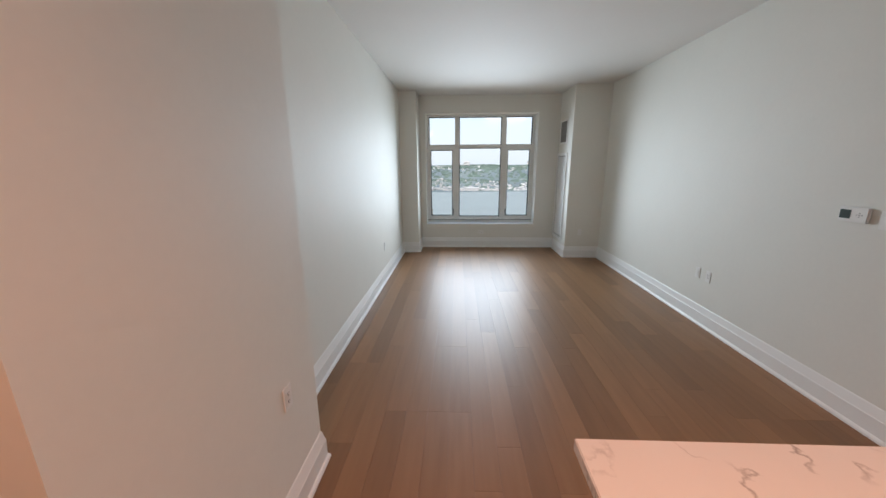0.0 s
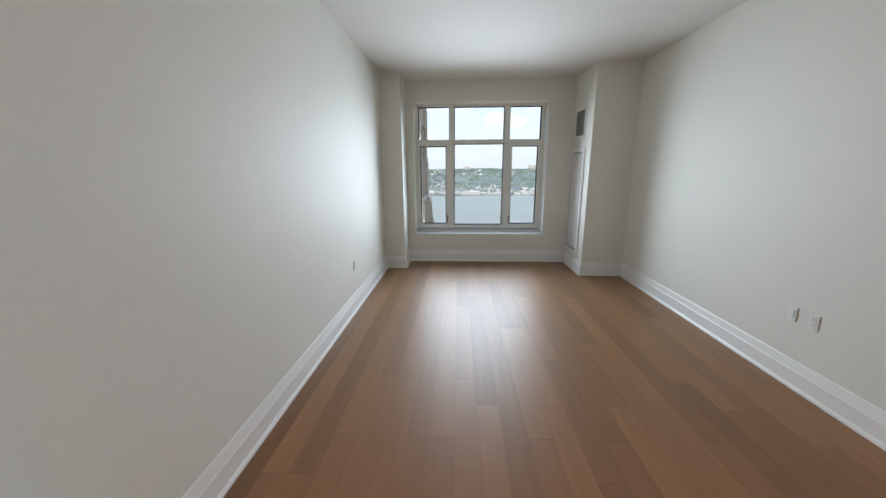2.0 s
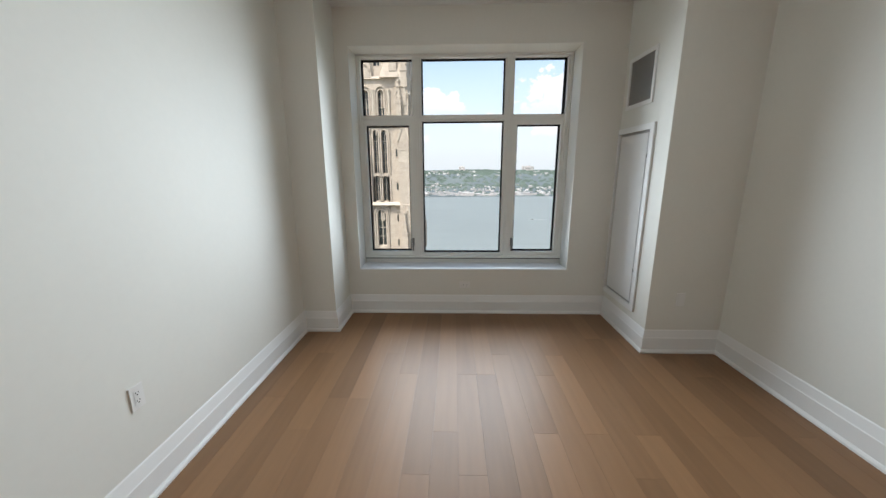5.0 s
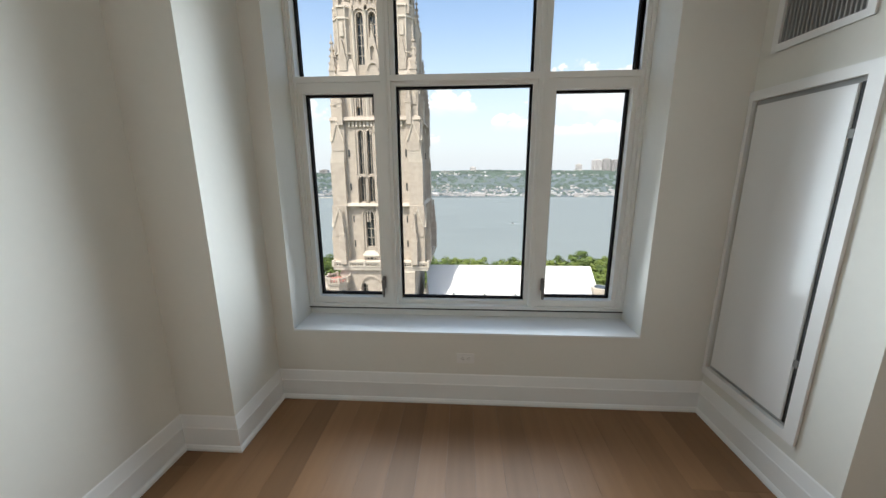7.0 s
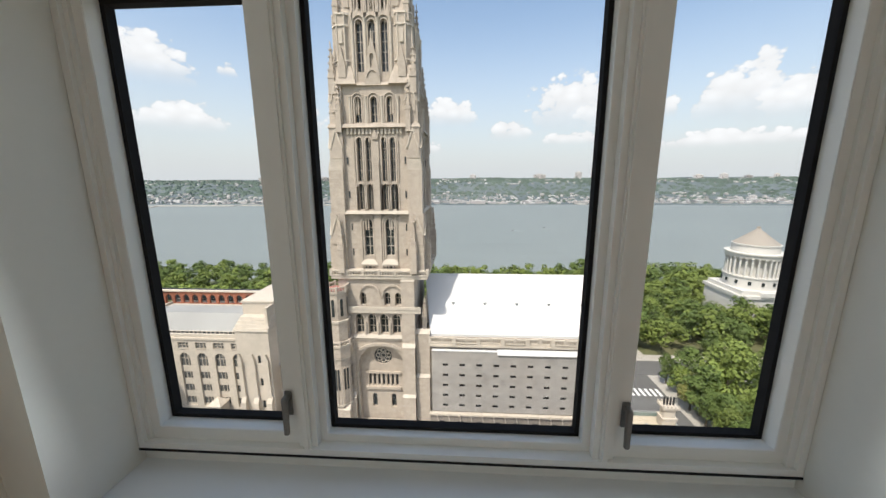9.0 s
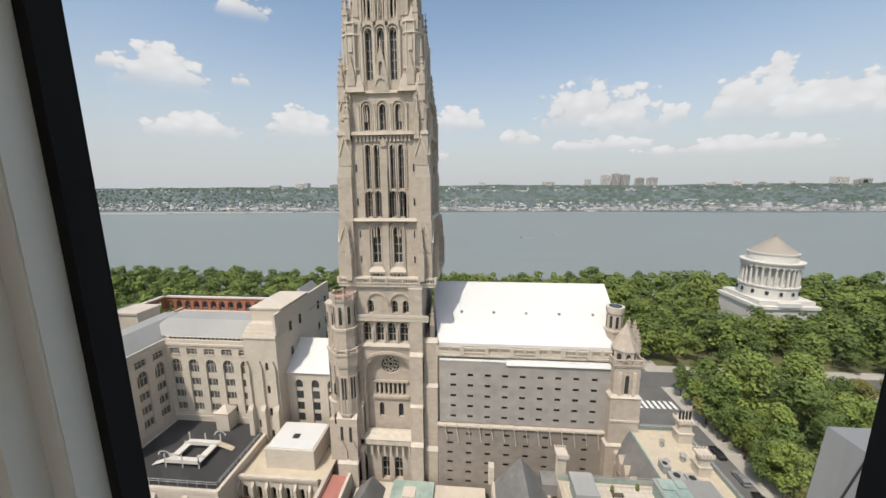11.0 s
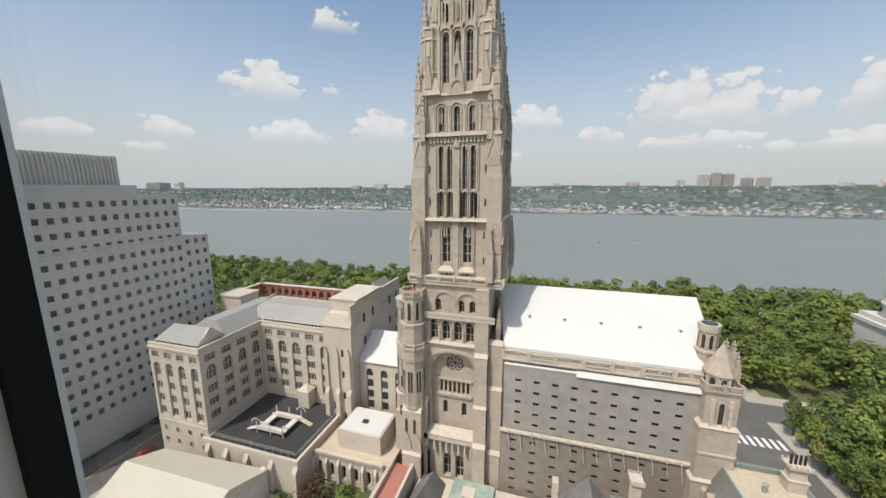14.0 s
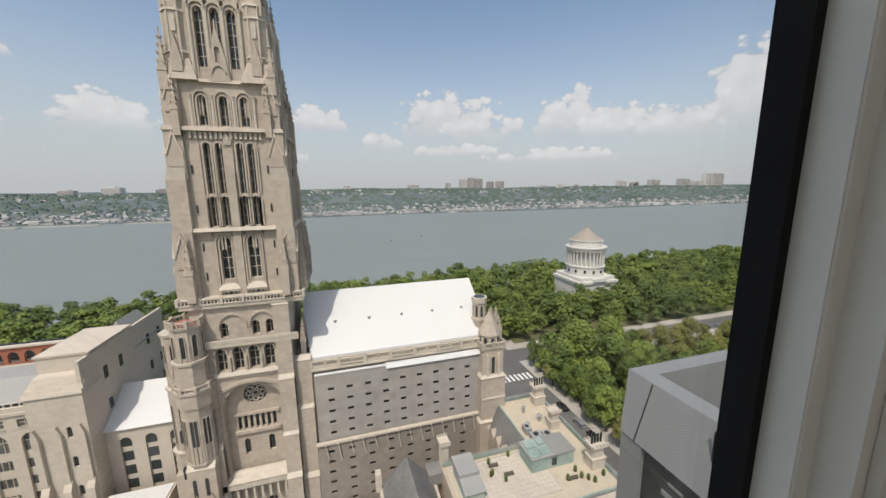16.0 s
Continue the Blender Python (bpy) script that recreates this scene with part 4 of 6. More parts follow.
for k in range(12):
    s.prism([r0[k], r0[(k + 1) % 12], r1[(k + 1) % 12], r1[k]], 0.3, 0.56, back, 1)
s.ob("rose_window", church)
s = Shape(LIME2)
s.box(LX0, LY - 0.7, -26.0, LX1 + 1.5, LY + 0.2, -25.2)
s.box(LX0, LY - 0.8, -25.2, LX1 + 1.5, LY - 0.55, -24.6)
s.ob("string_course", church)
s = Shape(LIME2)
s.frustum((LX0, LY - 0.5, LX1, LY + 0.2), (LX0, LY - 0.1, LX1, LY + 0.2), -31.8, -31.1)
s.ob("string_course", church)
s = Shape(LIME2)
s.box(-23.5, LY - 1.4, -54.6, -10.6, LY + 0.2, -53.15)
s.ob("string_course", church)
s = Shape(LIME2)
s.frustum((-23.5, LY - 1.6, -10.6, LY + 1.0), (-22.5, LY + 0.6, -11.4, LY + 1.0), -53.2, -52.2)
s.ob("string_course", church)
s = Shape(LIME2)
for i in range(24):
    u = -22.5 + i * 10.8 / 23
    s.box(u - 0.12, LY - 0.35, -32.3, u + 0.12, LY, -31.8)
    s.box(u - 0.2, LY - 1.1, -57.5, u + 0.2, LY - 0.5, -54.6) if i % 3 == 0 else None
s.ob("corbels", church, kind="stuff")
# side mass of the lower stage and buttresses
s = Shape(LIME)
s.box(LX0, LY + 1.6, GROUND, LX0 + 0.8, 95.0, -18.0)
s.box(LX1 - 0.8, LY + 1.6, GROUND, LX1, 95.0, -18.0)
s.box(LX0, 94.2, GROUND, LX1, 95.0, -18.0)
s.box(LX1, LY + 0.9, GROUND, -6.4, 94.0, -31.5)
s.ob("wall", church)


def stepped(x0, x1, y, steps):
    """Buttress in front of a wall, with sloped weatherings."""
    sh = Shape(LIME, LIME2)
    for z0, z1, out in steps:
        sh.box(x0, y - out, z0, x1, y + 0.4, z1)
        sh.frustum((x0 - 0.08, y - out - 0.1, x1 + 0.08, y + 0.4), (x0, y - out + 0.7, x1, y + 0.4), z1, z1 + 0.9, 1)
    return sh.ob("buttress", church)


stepped(-12.1, -9.4, LY, [(GROUND, -54.0, 2.2), (GROUND, -45.0, 1.6), (GROUND, -33.5, 1.2), (GROUND, -19.0, 0.62)])
stepped(-9.4, -6.4, LY + 0.9, [(GROUND, -56.0, 1.6), (GROUND, -41.0, 1.0), (GROUND, -31.0, 0.5)])
stepped(-24.2, -22.6, LY, [(GROUND, -56.0, 2.0), (GROUND, -45.5, 1.4), (GROUND, -32.8, 0.6)])
s = Shape(LIME)
for i in range(5):
    pinnacle(s, -7.6, 77.5 + i * 3.9, 0.45, -30.5, -27.5, -23.5)
s.ob("pinnacles", church, kind="stuff")


def turret(x, y, levels, n=8, turn=math.pi / 8, name="stair_turret"):
    sh = Shape(LIME, LIME2, WINDARK)
    for z0, z1, r, slots in levels:
        sh.ring(x, y, z0, z1, r, r, n, 0, turn)
        sh.ring(x, y, z1 - 0.35, z1 + 0.15, r + 0.22, r + 0.3, n, 1, turn)
        if slots:
            a0, a1, half = slots
            for i in range(n):
                a = turn + (i + 0.5) * 2 * math.pi / n
                ap = r * math.cos(math.pi / n)
                ux, uy = -math.sin(a), math.cos(a)
                cx, cy = x + ap * math.cos(a), y + ap * math.sin(a)
                for off in ((0.0,) if half > 0.25 else (-0.32, 0.32)):
                    sh.prism(arch(off - half, off + half, a0, a1, 4), -0.05, 0.1, lambda u, v, w: (cx + ux * u - math.cos(a) * w, cy + uy * u - math.sin(a) * w, v), 2)
                    arch_band(sh, off - half, off + half, a0, a1, 0.12, -0.14, 0.0, lambda u, v, w: (cx + ux * u - math.cos(a) * w, cy + uy * u - math.sin(a) * w, v), 4, legs=(a1 - a0) * 0.7)
    return sh, name


sh, nm = turret(-25.6, 74.4, [(-58.0, -46.0, 2.35, None), (-46.0, -35.0, 2.5, (-42.5, -37.5, 0.24)), (-35.0, -32.2, 2.85, None), (-32.2, -27.0, 2.45, None), (-27.0, -20.8, 2.3, (-26.0, -22.2, 0.34))])
for k in range(8):
    a0, a1 = math.pi / 8 + k * math.pi / 4, math.pi / 8 + (k + 1) * math.pi / 4
    for r, z in ((2.5, -20.8), (2.85, -32.4)):
        balustrade(sh, (-25.6 + r * math.cos(a0), 74.4 + r * math.sin(a0)), (-25.6 + r * math.cos(a1), 74.4 + r * math.sin(a1)), z, 1.1)
sh.ob(nm, church)
Shape(REDROOF).ring(-25.6, 74.4, -20.7, -20.5, 2.2, 2.2, 8, 0, math.pi / 8).ob("turret_roof", church)
sh, nm = turret(-29.0, 78.5, [(GROUND, -46.0, 2.6, None), (-46.0, -33.5, 2.3, (-44.5, -36.5, 0.3)), (-33.5, -23.2, 2.1, (-28.5, -25.0, 0.3))])
sh.ob(nm, church)
stepped(-27.8, -23.4, 74.4, [(GROUND, -57.5, 2.9), (GROUND, -47.2, 2.2)])
s = Shape(LIME)
for u in (-27.8, -25.4):
    s.prism([(u, -57.0), (u + 2.0, -57.0), (u + 2.0, -54.5), (u + 1.0, -52.0), (u, -54.5)], 0, 1.0, facing("front", 71.9))
s.box(-31.0, 75.5, GROUND, -25.0, 79.0, -50.0)
s.ob("buttress_gable", church)
g = [arch(-27.1, -26.5, -52.6, -49.0), arch(-25.2, -24.6, -52.6, -49.0), arch(-25.9, -25.3, -62.5, -60.0)]
sg = Shape(WINDARK)
for h in g:
    sg.prism(h, -0.05, 0.2, facing("front", 72.2))
for x, z in ((-29.3, -44), (-29.3, -51), (-28.5, -38)):
    sg.prism(arch(x - 0.35, x + 0.35, z, z + 2.6), -0.05, 0.2, facing("front", 75.45 if z < -50 else 76.2))
sg.ob("slit_window", church, kind="stuff")

# nave
NX0, NX1, NY, EAVE = -6.4, 33.4, 76.2, -31.2
s = Shape(ROOFWHITE)
s.add([(NX0, NY + 0.6, EAVE), (NX1 - 1.2, NY + 0.6, EAVE), (30.9, 87.4, -20.6), (-8.4, 87.4, -20.6), (NX1 - 1.2, 98.2, EAVE), (NX0, 98.2, EAVE),
       (NX0, NY + 0.6, EAVE - 0.5), (NX1 - 1.2, NY + 0.6, EAVE - 0.5), (NX1 - 1.2, 98.2, EAVE - 0.5), (NX0, 98.2, EAVE - 0.5)],
      [(0, 1, 2, 3), (1, 4, 2), (4, 5, 3, 2), (0, 3, 5), (0, 6, 7, 1), (1, 7, 8, 4), (4, 8, 9, 5), (5, 9, 6, 0)])
s.ob("roof", church)
s = Shape(ROOFWHITE)
slope = Vector((0, 10.2, 10.6)).normalized()
for i in range(66):
    x = NX0 + 1 + i * 0.585
    if x < 30.6:
        s.add([(x, NY + 0.62, EAVE + 0.02), (x + 0.06, NY + 0.62, EAVE + 0.02), (x + 0.06, 87.3, -20.62), (x, 87.3, -20.62), (x, NY + 0.58, EAVE + 0.045), (x + 0.06, NY + 0.58, EAVE + 0.045), (x + 0.06, 87.3, -20.585), (x, 87.3, -20.585)],
              [(0, 1, 5, 4), (4, 5, 6, 7), (0, 4, 7, 3), (1, 2, 6, 5), (3, 7, 6, 2)])
s.ob("seams", church, kind="stuff")
s = Shape(ROOFWHITE, WINDARK)
for i in range(5):
    x = -1.5 + i * 7.1
    s.ring(x, 82.0, -26.6, -25.7, 0.42, 0.36, 10)
    s.ring(x, 81.75, -26.1, -25.8, 0.2, 0.16, 8, 1)
s.ob("roof_vents", church, kind="stuff")
s = Shape(LIME2, REDROOF)
s.box(NX0, NY - 0.2, EAVE - 2.1, 30.5, NY + 0.5, EAVE - 1.7)
for k in range(7):
    a, b = NX0 + k * 5.2, NX0 + (k + 1) * 5.2
    balustrade(s, (a, NY - (0.25 if k % 2 else 0.0)), (min(b, 30.6), NY - (0.25 if k % 2 else 0.0)), EAVE - 1.75, 1.25, 0.42)
    s.box(b - 0.42, NY - 0.5, EAVE - 2.3, b + 0.42, NY + 0.2, EAVE - 0.38)
s.box(NX0, NY + 0.32, EAVE - 1.7, 30.5, NY + 0.38, EAVE - 0.75, 1)
s.box(NX0, NY - 0.42, EAVE - 2.5, 30.5, NY - 0.2, EAVE - 2.1)
s.ob("parapet", church)
s = Shape(LIME)
s.box(NX0, NY + 0.3, GROUND, 31.0, NY + 0.9, EAVE - 0.5)
s.box(31.0, NY + 0.3, GROUND, 31.6, 98.0, EAVE - 0.5)
s.box(NX0, 97.4, GROUND, 31.0, 98.0, EAVE - 0.5)
s.ob("wall", church)

# sheeted scaffold along the nave
scaffold = group_of("wrapped_scaffold", "grey sheeted scaffold with small dark vent slots", "scaffold")
for z0, z1, y, rows, x0, x1 in ((-48.8, -34.4, 75.3, 5, -5.9, 29.6), (GROUND, -49.4, 74.9, 6, -6.3, 29.9)):
    to = facing("front", y)
    slots = []
    for r in range(rows):
        for c in range(9):
            u = (-3.0 + c * 3.62) if rows == 5 else (-3.7 + c * 4.06)
            v = (-37.6 - r * 2.42) if rows == 5 else (-51.2 - r * 2.36)
            slots.append(rect(u - 0.6, u + 0.6, v - 0.29, v + 0.29))
    sh = Shape(NET if rows == 5 else NET2)
    sh.pierced(rect(x0, x1, z0, z1), slots, 0.12, to)
    sh.box(x0, y + 0.25, z0, x0 + 0.2, NY + 0.2, z1)
    sh.box(x1 - 0.2, y + 0.25, z0, x1, NY + 0.2, z1)
    sh.ob("sheeting", scaffold)
    # near-black sheet gives the vent slots their shade by colour
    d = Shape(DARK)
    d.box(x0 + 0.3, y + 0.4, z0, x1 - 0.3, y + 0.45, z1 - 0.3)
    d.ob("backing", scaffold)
s = Shape(ROOFWHITE)
s.frustum((8.0, 74.9, 29.8, 76.0), (8.0, 75.4, 29.8, 76.0), -34.9, -34.1)
s.box(-5.9, 75.2, -34.45, 8.0, 76.0, -34.3)
s.ob("cover_sheet", scaffold)
s = Shape(LIME2)
s.box(-6.5, 74.5, -49.4, 30.0, 75.4, -49.0)
rs = random.Random(8)
for i in range(15):
    x = -4.8 + i * 2.45
    s.ring(x, 74.4, -49.3, -48.6, 0.12, 0.12, 6)
    s.frustum((x + 0.5, 74.55, x + 0.68, 74.75), (x - 0.1, 74.3, x + 0.1, 74.5), -52.3 - rs.random(), -48.8)
    s.box(x - 0.1, 74.0, -49.2, x + 0.1, 75.0, -49.0)
s.ob("hoist_arms", scaffold, kind="stuff")

# turrets at the far end of the nave
sh = Shape(LIME, LIME2, WINDARK)
for z0, z1, g in ((GROUND, -50.5, 0.75), (-50.5, -40.0, 0.4), (-40.0, -33.6, 0.0)):
    sh.box(28.9 - g, 73.5 - g, z0, 33.9 + g, 78.2, z1)
    sh.frustum((28.7 - g, 73.3 - g, 34.1 + g, 78.3), (29.0 - g * 0.3, 73.7 - g * 0.3, 33.8 + g * 0.3, 78.3), z1, z1 + 0.7, 1)
for to, c in ((facing("front", 73.5), 31.4), (facing("north", 33.9), 75.9)):
    for e in (-1.35, 1.35):
        sh.prism(rect(c + e - 0.28, c + e + 0.28, -39.6, -34.6), -0.35, 0.1, to, 1)
        sh.prism([(c + e - 0.4, -36.0), (c + e + 0.4, -36.0), (c + e, -34.4)], -0.45, 0.1, to, 1)
    sh.prism(arch(c - 0.42, c + 0.42, -39.2, -35.2), -0.03, 0.1, to, 2)
    arch_band(sh, c - 0.42, c + 0.42, -39.2, -35.2, 0.25, -0.22, 0.05, to, 5, legs=2.6)
    sh.prism(rect(c - 2.7, c + 2.7, -45.2, -44.8), -0.6, 0.1, to, 1)
for p, q in (((28.7, 73.3), (34.1, 73.3)), ((34.1, 73.9), (34.1, 78.2)), ((28.7, 73.9), (28.7, 75.6))):
    balustrade(sh, p, q, -33.2, 1.3, 0.42)
sh.ob("end_tower", church)
sh, nm = turret(31.4, 75.8, [(-33.6, -30.5, 2.15, (-33.0, -31.0, 0.42))])
sh.ring(31.4, 75.8, -30.5, -25.4, 2.55, 0.12, 8, 0, math.pi / 8)
for k in range(8):
    a = math.pi / 8 + k * math.pi / 4
    sh.ring(31.4 + 2.2 * math.cos(a), 75.8 + 2.2 * math.sin(a), -33.5, -30.4, 0.16, 0.16, 6, 1)
sh.ring(31.4, 75.8, -25.6, -24.8, 0.2, 0.06, 6)
sh.ob(nm, church)
sh, nm = turret(30.4, 79.2, [(-34.0, -28.0, 1.65, None), (-28.0, -24.0, 1.5, (-27.4, -24.8, 0.3))])
sh.ring(30.4, 79.2, -24.0, -23.0, 1.75, 1.85, 8, 1, math.pi / 8)
sh.ring(30.4, 79.2, -23.1, -22.9, 1.3, 1.3, 12, 2)
sh.ob(nm, church)
s = Shape(LIME)
for x, y, z in ((34.6, 77.5, -27.5), (35.2, 80.5, -26.5), (35.6, 84.0, -27.5), (34.2, 90.0, -27.0)):
    pinnacle(s, x, y, 0.55, -38.0, z - 3.5, z)
    s.box(x - 1.0, y - 0.8, GROUND, x + 0.6, y + 0.8, -37.5)
s.ob("pinnacles", church, kind="stuff")
s = Shape(LIME)
s.box(30.0, 71.4, GROUND, 35.6, 73.0, -54.2)
s.frustum((29.8, 71.2, 35.8, 73.0), (30.6, 72.4, 35.0, 73.0), -54.2, -52.6)
s.ob("buttress", church)


# ---- foliage tool ----
def crown_mesh(name, seed, lobes, per, leaf, wide, high, mat):
    """Leaf sprays gathered on uneven lobes, with gaps between them."""
    r = random.Random(seed)
    sh = Shape(mat)
    verts, faces = [], []
    cents = []
    for i in range(lobes):
        a = r.random() * 2 * math.pi
        q = math.sqrt(r.random())
        z = r.random()
        k = math.sqrt(max(0.05, 1 - (z * 1.05 - 0.35) ** 2 / 0.6))
        cents.append((Vector((math.cos(a) * q * wide * 0.72 * k, math.sin(a) * q * wide * 0.72 * k, (z - 0.2) * high)), wide * (0.30 + 0.22 * r.random())))
    for c, rad in cents:
        for j in range(per):
            d = Vector((r.gauss(0, 1), r.gauss(0, 1), r.gauss(0.35, 1))).normalized()
            p = c + d * rad * (0.75 + 0.35 * r.random())
            n = (d * 1.5 + Vector((r.gauss(0, 0.34), r.gauss(0, 0.34), r.gauss(0.5, 0.34)))).normalized()
            t1 = n.orthogonal().normalized()
            t1 = (Matrix.Rotation(r.random() * 6.28, 3, n) @ t1)
            t2 = n.cross(t1)
            s1, s2 = leaf * (0.6 + 0.8 * r.random()), leaf * (0.4 + 0.6 * r.random())
            i0 = len(verts)
            verts += [p - t1 * s1, p - t2 * s2 + n * 0.12 * leaf, p + t1 * s1, p + t2 * s2 + n * 0.12 * leaf]
            faces.append((i0, i0 + 1, i0 + 2, i0 + 3))
    sh.add(verts, faces)
    me = bpy.data.meshes.new(name)
    me.from_pydata(sh.v, [], sh.f)
    me.materials.append(mat)
    return me


PLANT = crown_mesh("plant", 5, 8, 16, 0.13, 0.36, 0.5, LEAF2)


# ---- seminary hall ----
hall = group_of("seminary_hall", "beige limestone hall with arched window bays and grey roofs", "building")


def panes(holes, depth, to, parent, bars=True, sill=True):
    for u0, u1, v0, v1 in holes:
        # pale pane colour holds the reflection in the glass
        g, b = Shape(PALE_GLASS), Shape(LIME2)
        g.prism(rect(u0 - 0.05, u1 + 0.05, v0 - 0.05, v1 + 0.05), depth, depth + 0.06, to)
        v = (v0 + v1) / 2
        b.prism(rect(u0, u1, v - 0.04, v + 0.04), depth - 0.1, depth + 0.01, to)
        for k in (1, 2):
            u = u0 + (u1 - u0) * k / 3
            b.prism(rect(u - 0.05, u + 0.05, v0, v1), depth - 0.12, depth + 0.01, to)
        w = g.ob("window", parent)
        b.ob("window_bars", w)
        Shape(LIME2).prism(rect(u0 - 0.12, u1 + 0.12, v0 - 0.22, v0), -0.14, 0.2, to).ob("sill", w)


def bay_wall(side, at, u0, u1, bays, top, name="wall", mat=LIME2):
    """Facade with an attic row, tall arched bays and a plain base."""
    to = facing(side, at)
    sh = Shape(mat, LIME)
    du = (u1 - u0) / bays
    hw = 0.3 * du
    tall = [arch(u0 + (i + 0.5) * du - hw, u0 + (i + 0.5) * du + hw, top - 19.5, top - 4.6, 6) for i in range(bays)]
    attic = [rect(u0 + (i + 0.5) * du - hw, u0 + (i + 0.5) * du + hw, top - 3.3, top - 1.75) for i in range(bays)]
    base = [rect(u0 + (i + 0.5) * du - 0.7, u0 + (i + 0.5) * du + 0.7, top - z - 1.3, top - z) for i in range(bays) for z in (22.2, 25.6)]
    sh.pierced(rect(u0, u1, GROUND, top), tall + attic + base, 0.5, to)
    sh.prism(rect(u0 - 0.1, u1 + 0.1, top - 0.9, top - 0.35), -0.3, 0.1, to)
    sh.prism(rect(u0, u1, top - 21.0, top - 20.4), -0.15, 0.1, to)
    for i in range(bays):
        c = u0 + (i + 0.5) * du
        for k in range(4):
            v = top - 8.3 - k * 3.55
            sh.prism(rect(c - hw, c + hw, v - 1.75, v - 0.05), 0.45, 0.6, to)
    sh.ob(name, hall)
    hs = [(min(p[0] for p in h), max(p[0] for p in h), min(p[1] for p in h), max(p[1] for p in h)) for h in attic + base]
    panes(hs, 0.4, to, hall)
    for i in range(bays):
        # same pale panes, reflection put into their colour
        g, b = Shape(PALE_GLASS), Shape(LIME2)
        c = u0 + (i + 0.5) * du
        g.prism(rect(c - hw - 0.08, c + hw + 0.08, top - 19.6, top - 4.5), 0.56, 0.62, to)
        for q in (-hw / 3, hw / 3):
            b.prism(rect(c + q - 0.05, c + q + 0.05, top - 19.5, top - 4.9), 0.44, 0.57, to)
        for k in range(5):
            v = top - 6.8 - k * 3.55 + 0.5
            b.prism(rect(c - hw, c + hw, v - 0.05, v + 0.05), 0.44, 0.57, to)
        b.ob("window_bars", g.ob("window", hall))


HT = -36.7
bay_wall("front", 65.0, -93.3, -76.8, 4, HT)
bay_wall("north", -76.8, 65.5, 84.0, 4, HT)
bay_wall("front", 84.0, -76.8, -53.5, 5, HT)
s = Shape(LIME2)
s.box(-93.3, 65.5, GROUND, -92.8, 115, HT)
s.box(-92.8, 114.5, GROUND, -45.5, 115, HT)
s.box(-92.8, 65.5, HT - 0.9, -77.3, 90, HT - 0.7)
s.box(-92.8, 84.5, HT - 0.9, -53.5, 114, HT - 0.7)
for x0, y0, x1, y1 in ((-93.3, 65.0, -76.8, 65.5), (-77.3, 65.5, -76.8, 84.0), (-77.3, 84.0, -53.6, 84.5)):
    s.box(x0, y0, HT, x1, y1, HT + 0.55)
s.ob("parapet", hall)
# grey roofs
s = Shape(ROOFGREY, WINDARK, LIME2)
s.frustum((-91.5, 74.0, -78.6, 95.0), (-86.5, 75.0, -82.5, 95.0), HT, HT + 3.4)
s.frustum((-84.0, 85.8, -53.5, 96.0), (-80.5, 89.5, -53.5, 95.0), HT + 0.6, HT + 4.0)
s.box(-78.0, 85.6, HT - 0.5, -54.0, 85.9, HT + 0.65, 2)
for i in range(20):
    x = -76.8 + i * 1.15
    s.box(x, 85.5, HT - 0.1, x + 0.75, 85.65, HT + 0.55, 1)
s.ob("mansard_roof", hall)
s = Shape(ROOFGREY, LIME2)
gx0, gx1, gy0, gy1, gz = -92.2, -78.2, 66.4, 73.6, HT + 0.7
s.box(gx0, gy0, HT - 0.7, gx1, gy1, gz, 1)
s.add([(gx0 - 0.2, gy0 - 0.4, gz), (gx1 + 0.2, gy0 - 0.4, gz), (gx1 + 0.2, gy1, gz), (gx0 - 0.2, gy1, gz), (gx0 + 2.2, 69.8, gz + 3.2), (gx1 - 0.4, 69.8, gz + 3.2)],
      [(0, 1, 5, 4), (2, 3, 4, 5), (0, 4, 3), (1, 2, 5), (3, 2, 1, 0)])
s.prism([(gy0, gz), (gy1, gz), (69.8, gz + 3.5)], -0.2, 0.3, facing("north", gx1), 1)
s.ob("gable_roof", hall)
Shape(LIME2).box(-100.5, 92.0, HT - 1, -92.0, 99.0, HT + 3.6).box(-101.0, 91.6, HT + 3.6, -91.6, 99.4, HT + 4.1).ob("bulkhead", hall)
# stair block
to = facing("front", 81.0)
s = Shape(LIME2)
s.pierced(rect(-53.6, -45.4, GROUND, -33.6), [arch(-51.6, -50.6, z, z + 2.4) for z in (-63, -57.5)] + [arch(-48.6, -47.8, z, z + 2.2) for z in (-60, -54, -48, -42)], 0.5, to)
s.box(-53.6, 81.5, GROUND, -53.0, 100, -33.7)
s.box(-46.0, 81.5, GROUND, -45.4, 112, -28.0)
for i in range(4):
    s.frustum((-53.9 + i * 0.3, 80.7 + i * 0.5, -45.1, 86.0), (-53.7 + i * 0.3, 80.9 + i * 0.5, -45.3, 86.0), -33.6 + i * 0.75, -32.9 + i * 0.75)
s.box(-53.2, 84.4, -34.0, -45.9, 98.0, -27.7)
s.box(-53.4, 84.2, -27.7, -45.2, 98.2, -27.3)
for x in (-53.4, -50.2, -46.8):
    s.box(x, 79.8, GROUND, x + 1.2, 81.2, -52.0)
    s.frustum((x, 79.8, x + 1.2, 81.2), (x, 80.6, x + 1.2, 81.2), -52.0, -50.4)
    s.box(x, 80.4, -52.0, x + 1.0, 81.2, -41.0)
    s.prism([(x, -41.0), (x + 1.0, -41.0), (x + 0.5, -39.4)], 0, 0.8, facing("front", 80.4))
s.box(-52.9, 98.1, -60, -46.1, 111.9, -33.1)
s.ob("stair_tower", hall)
g = Shape(WINDARK)
for z in (-63, -57.5, -60, -54, -48, -42):
    g.box(-52.0, 81.35, z, -47.5, 81.45, z + 2.5)
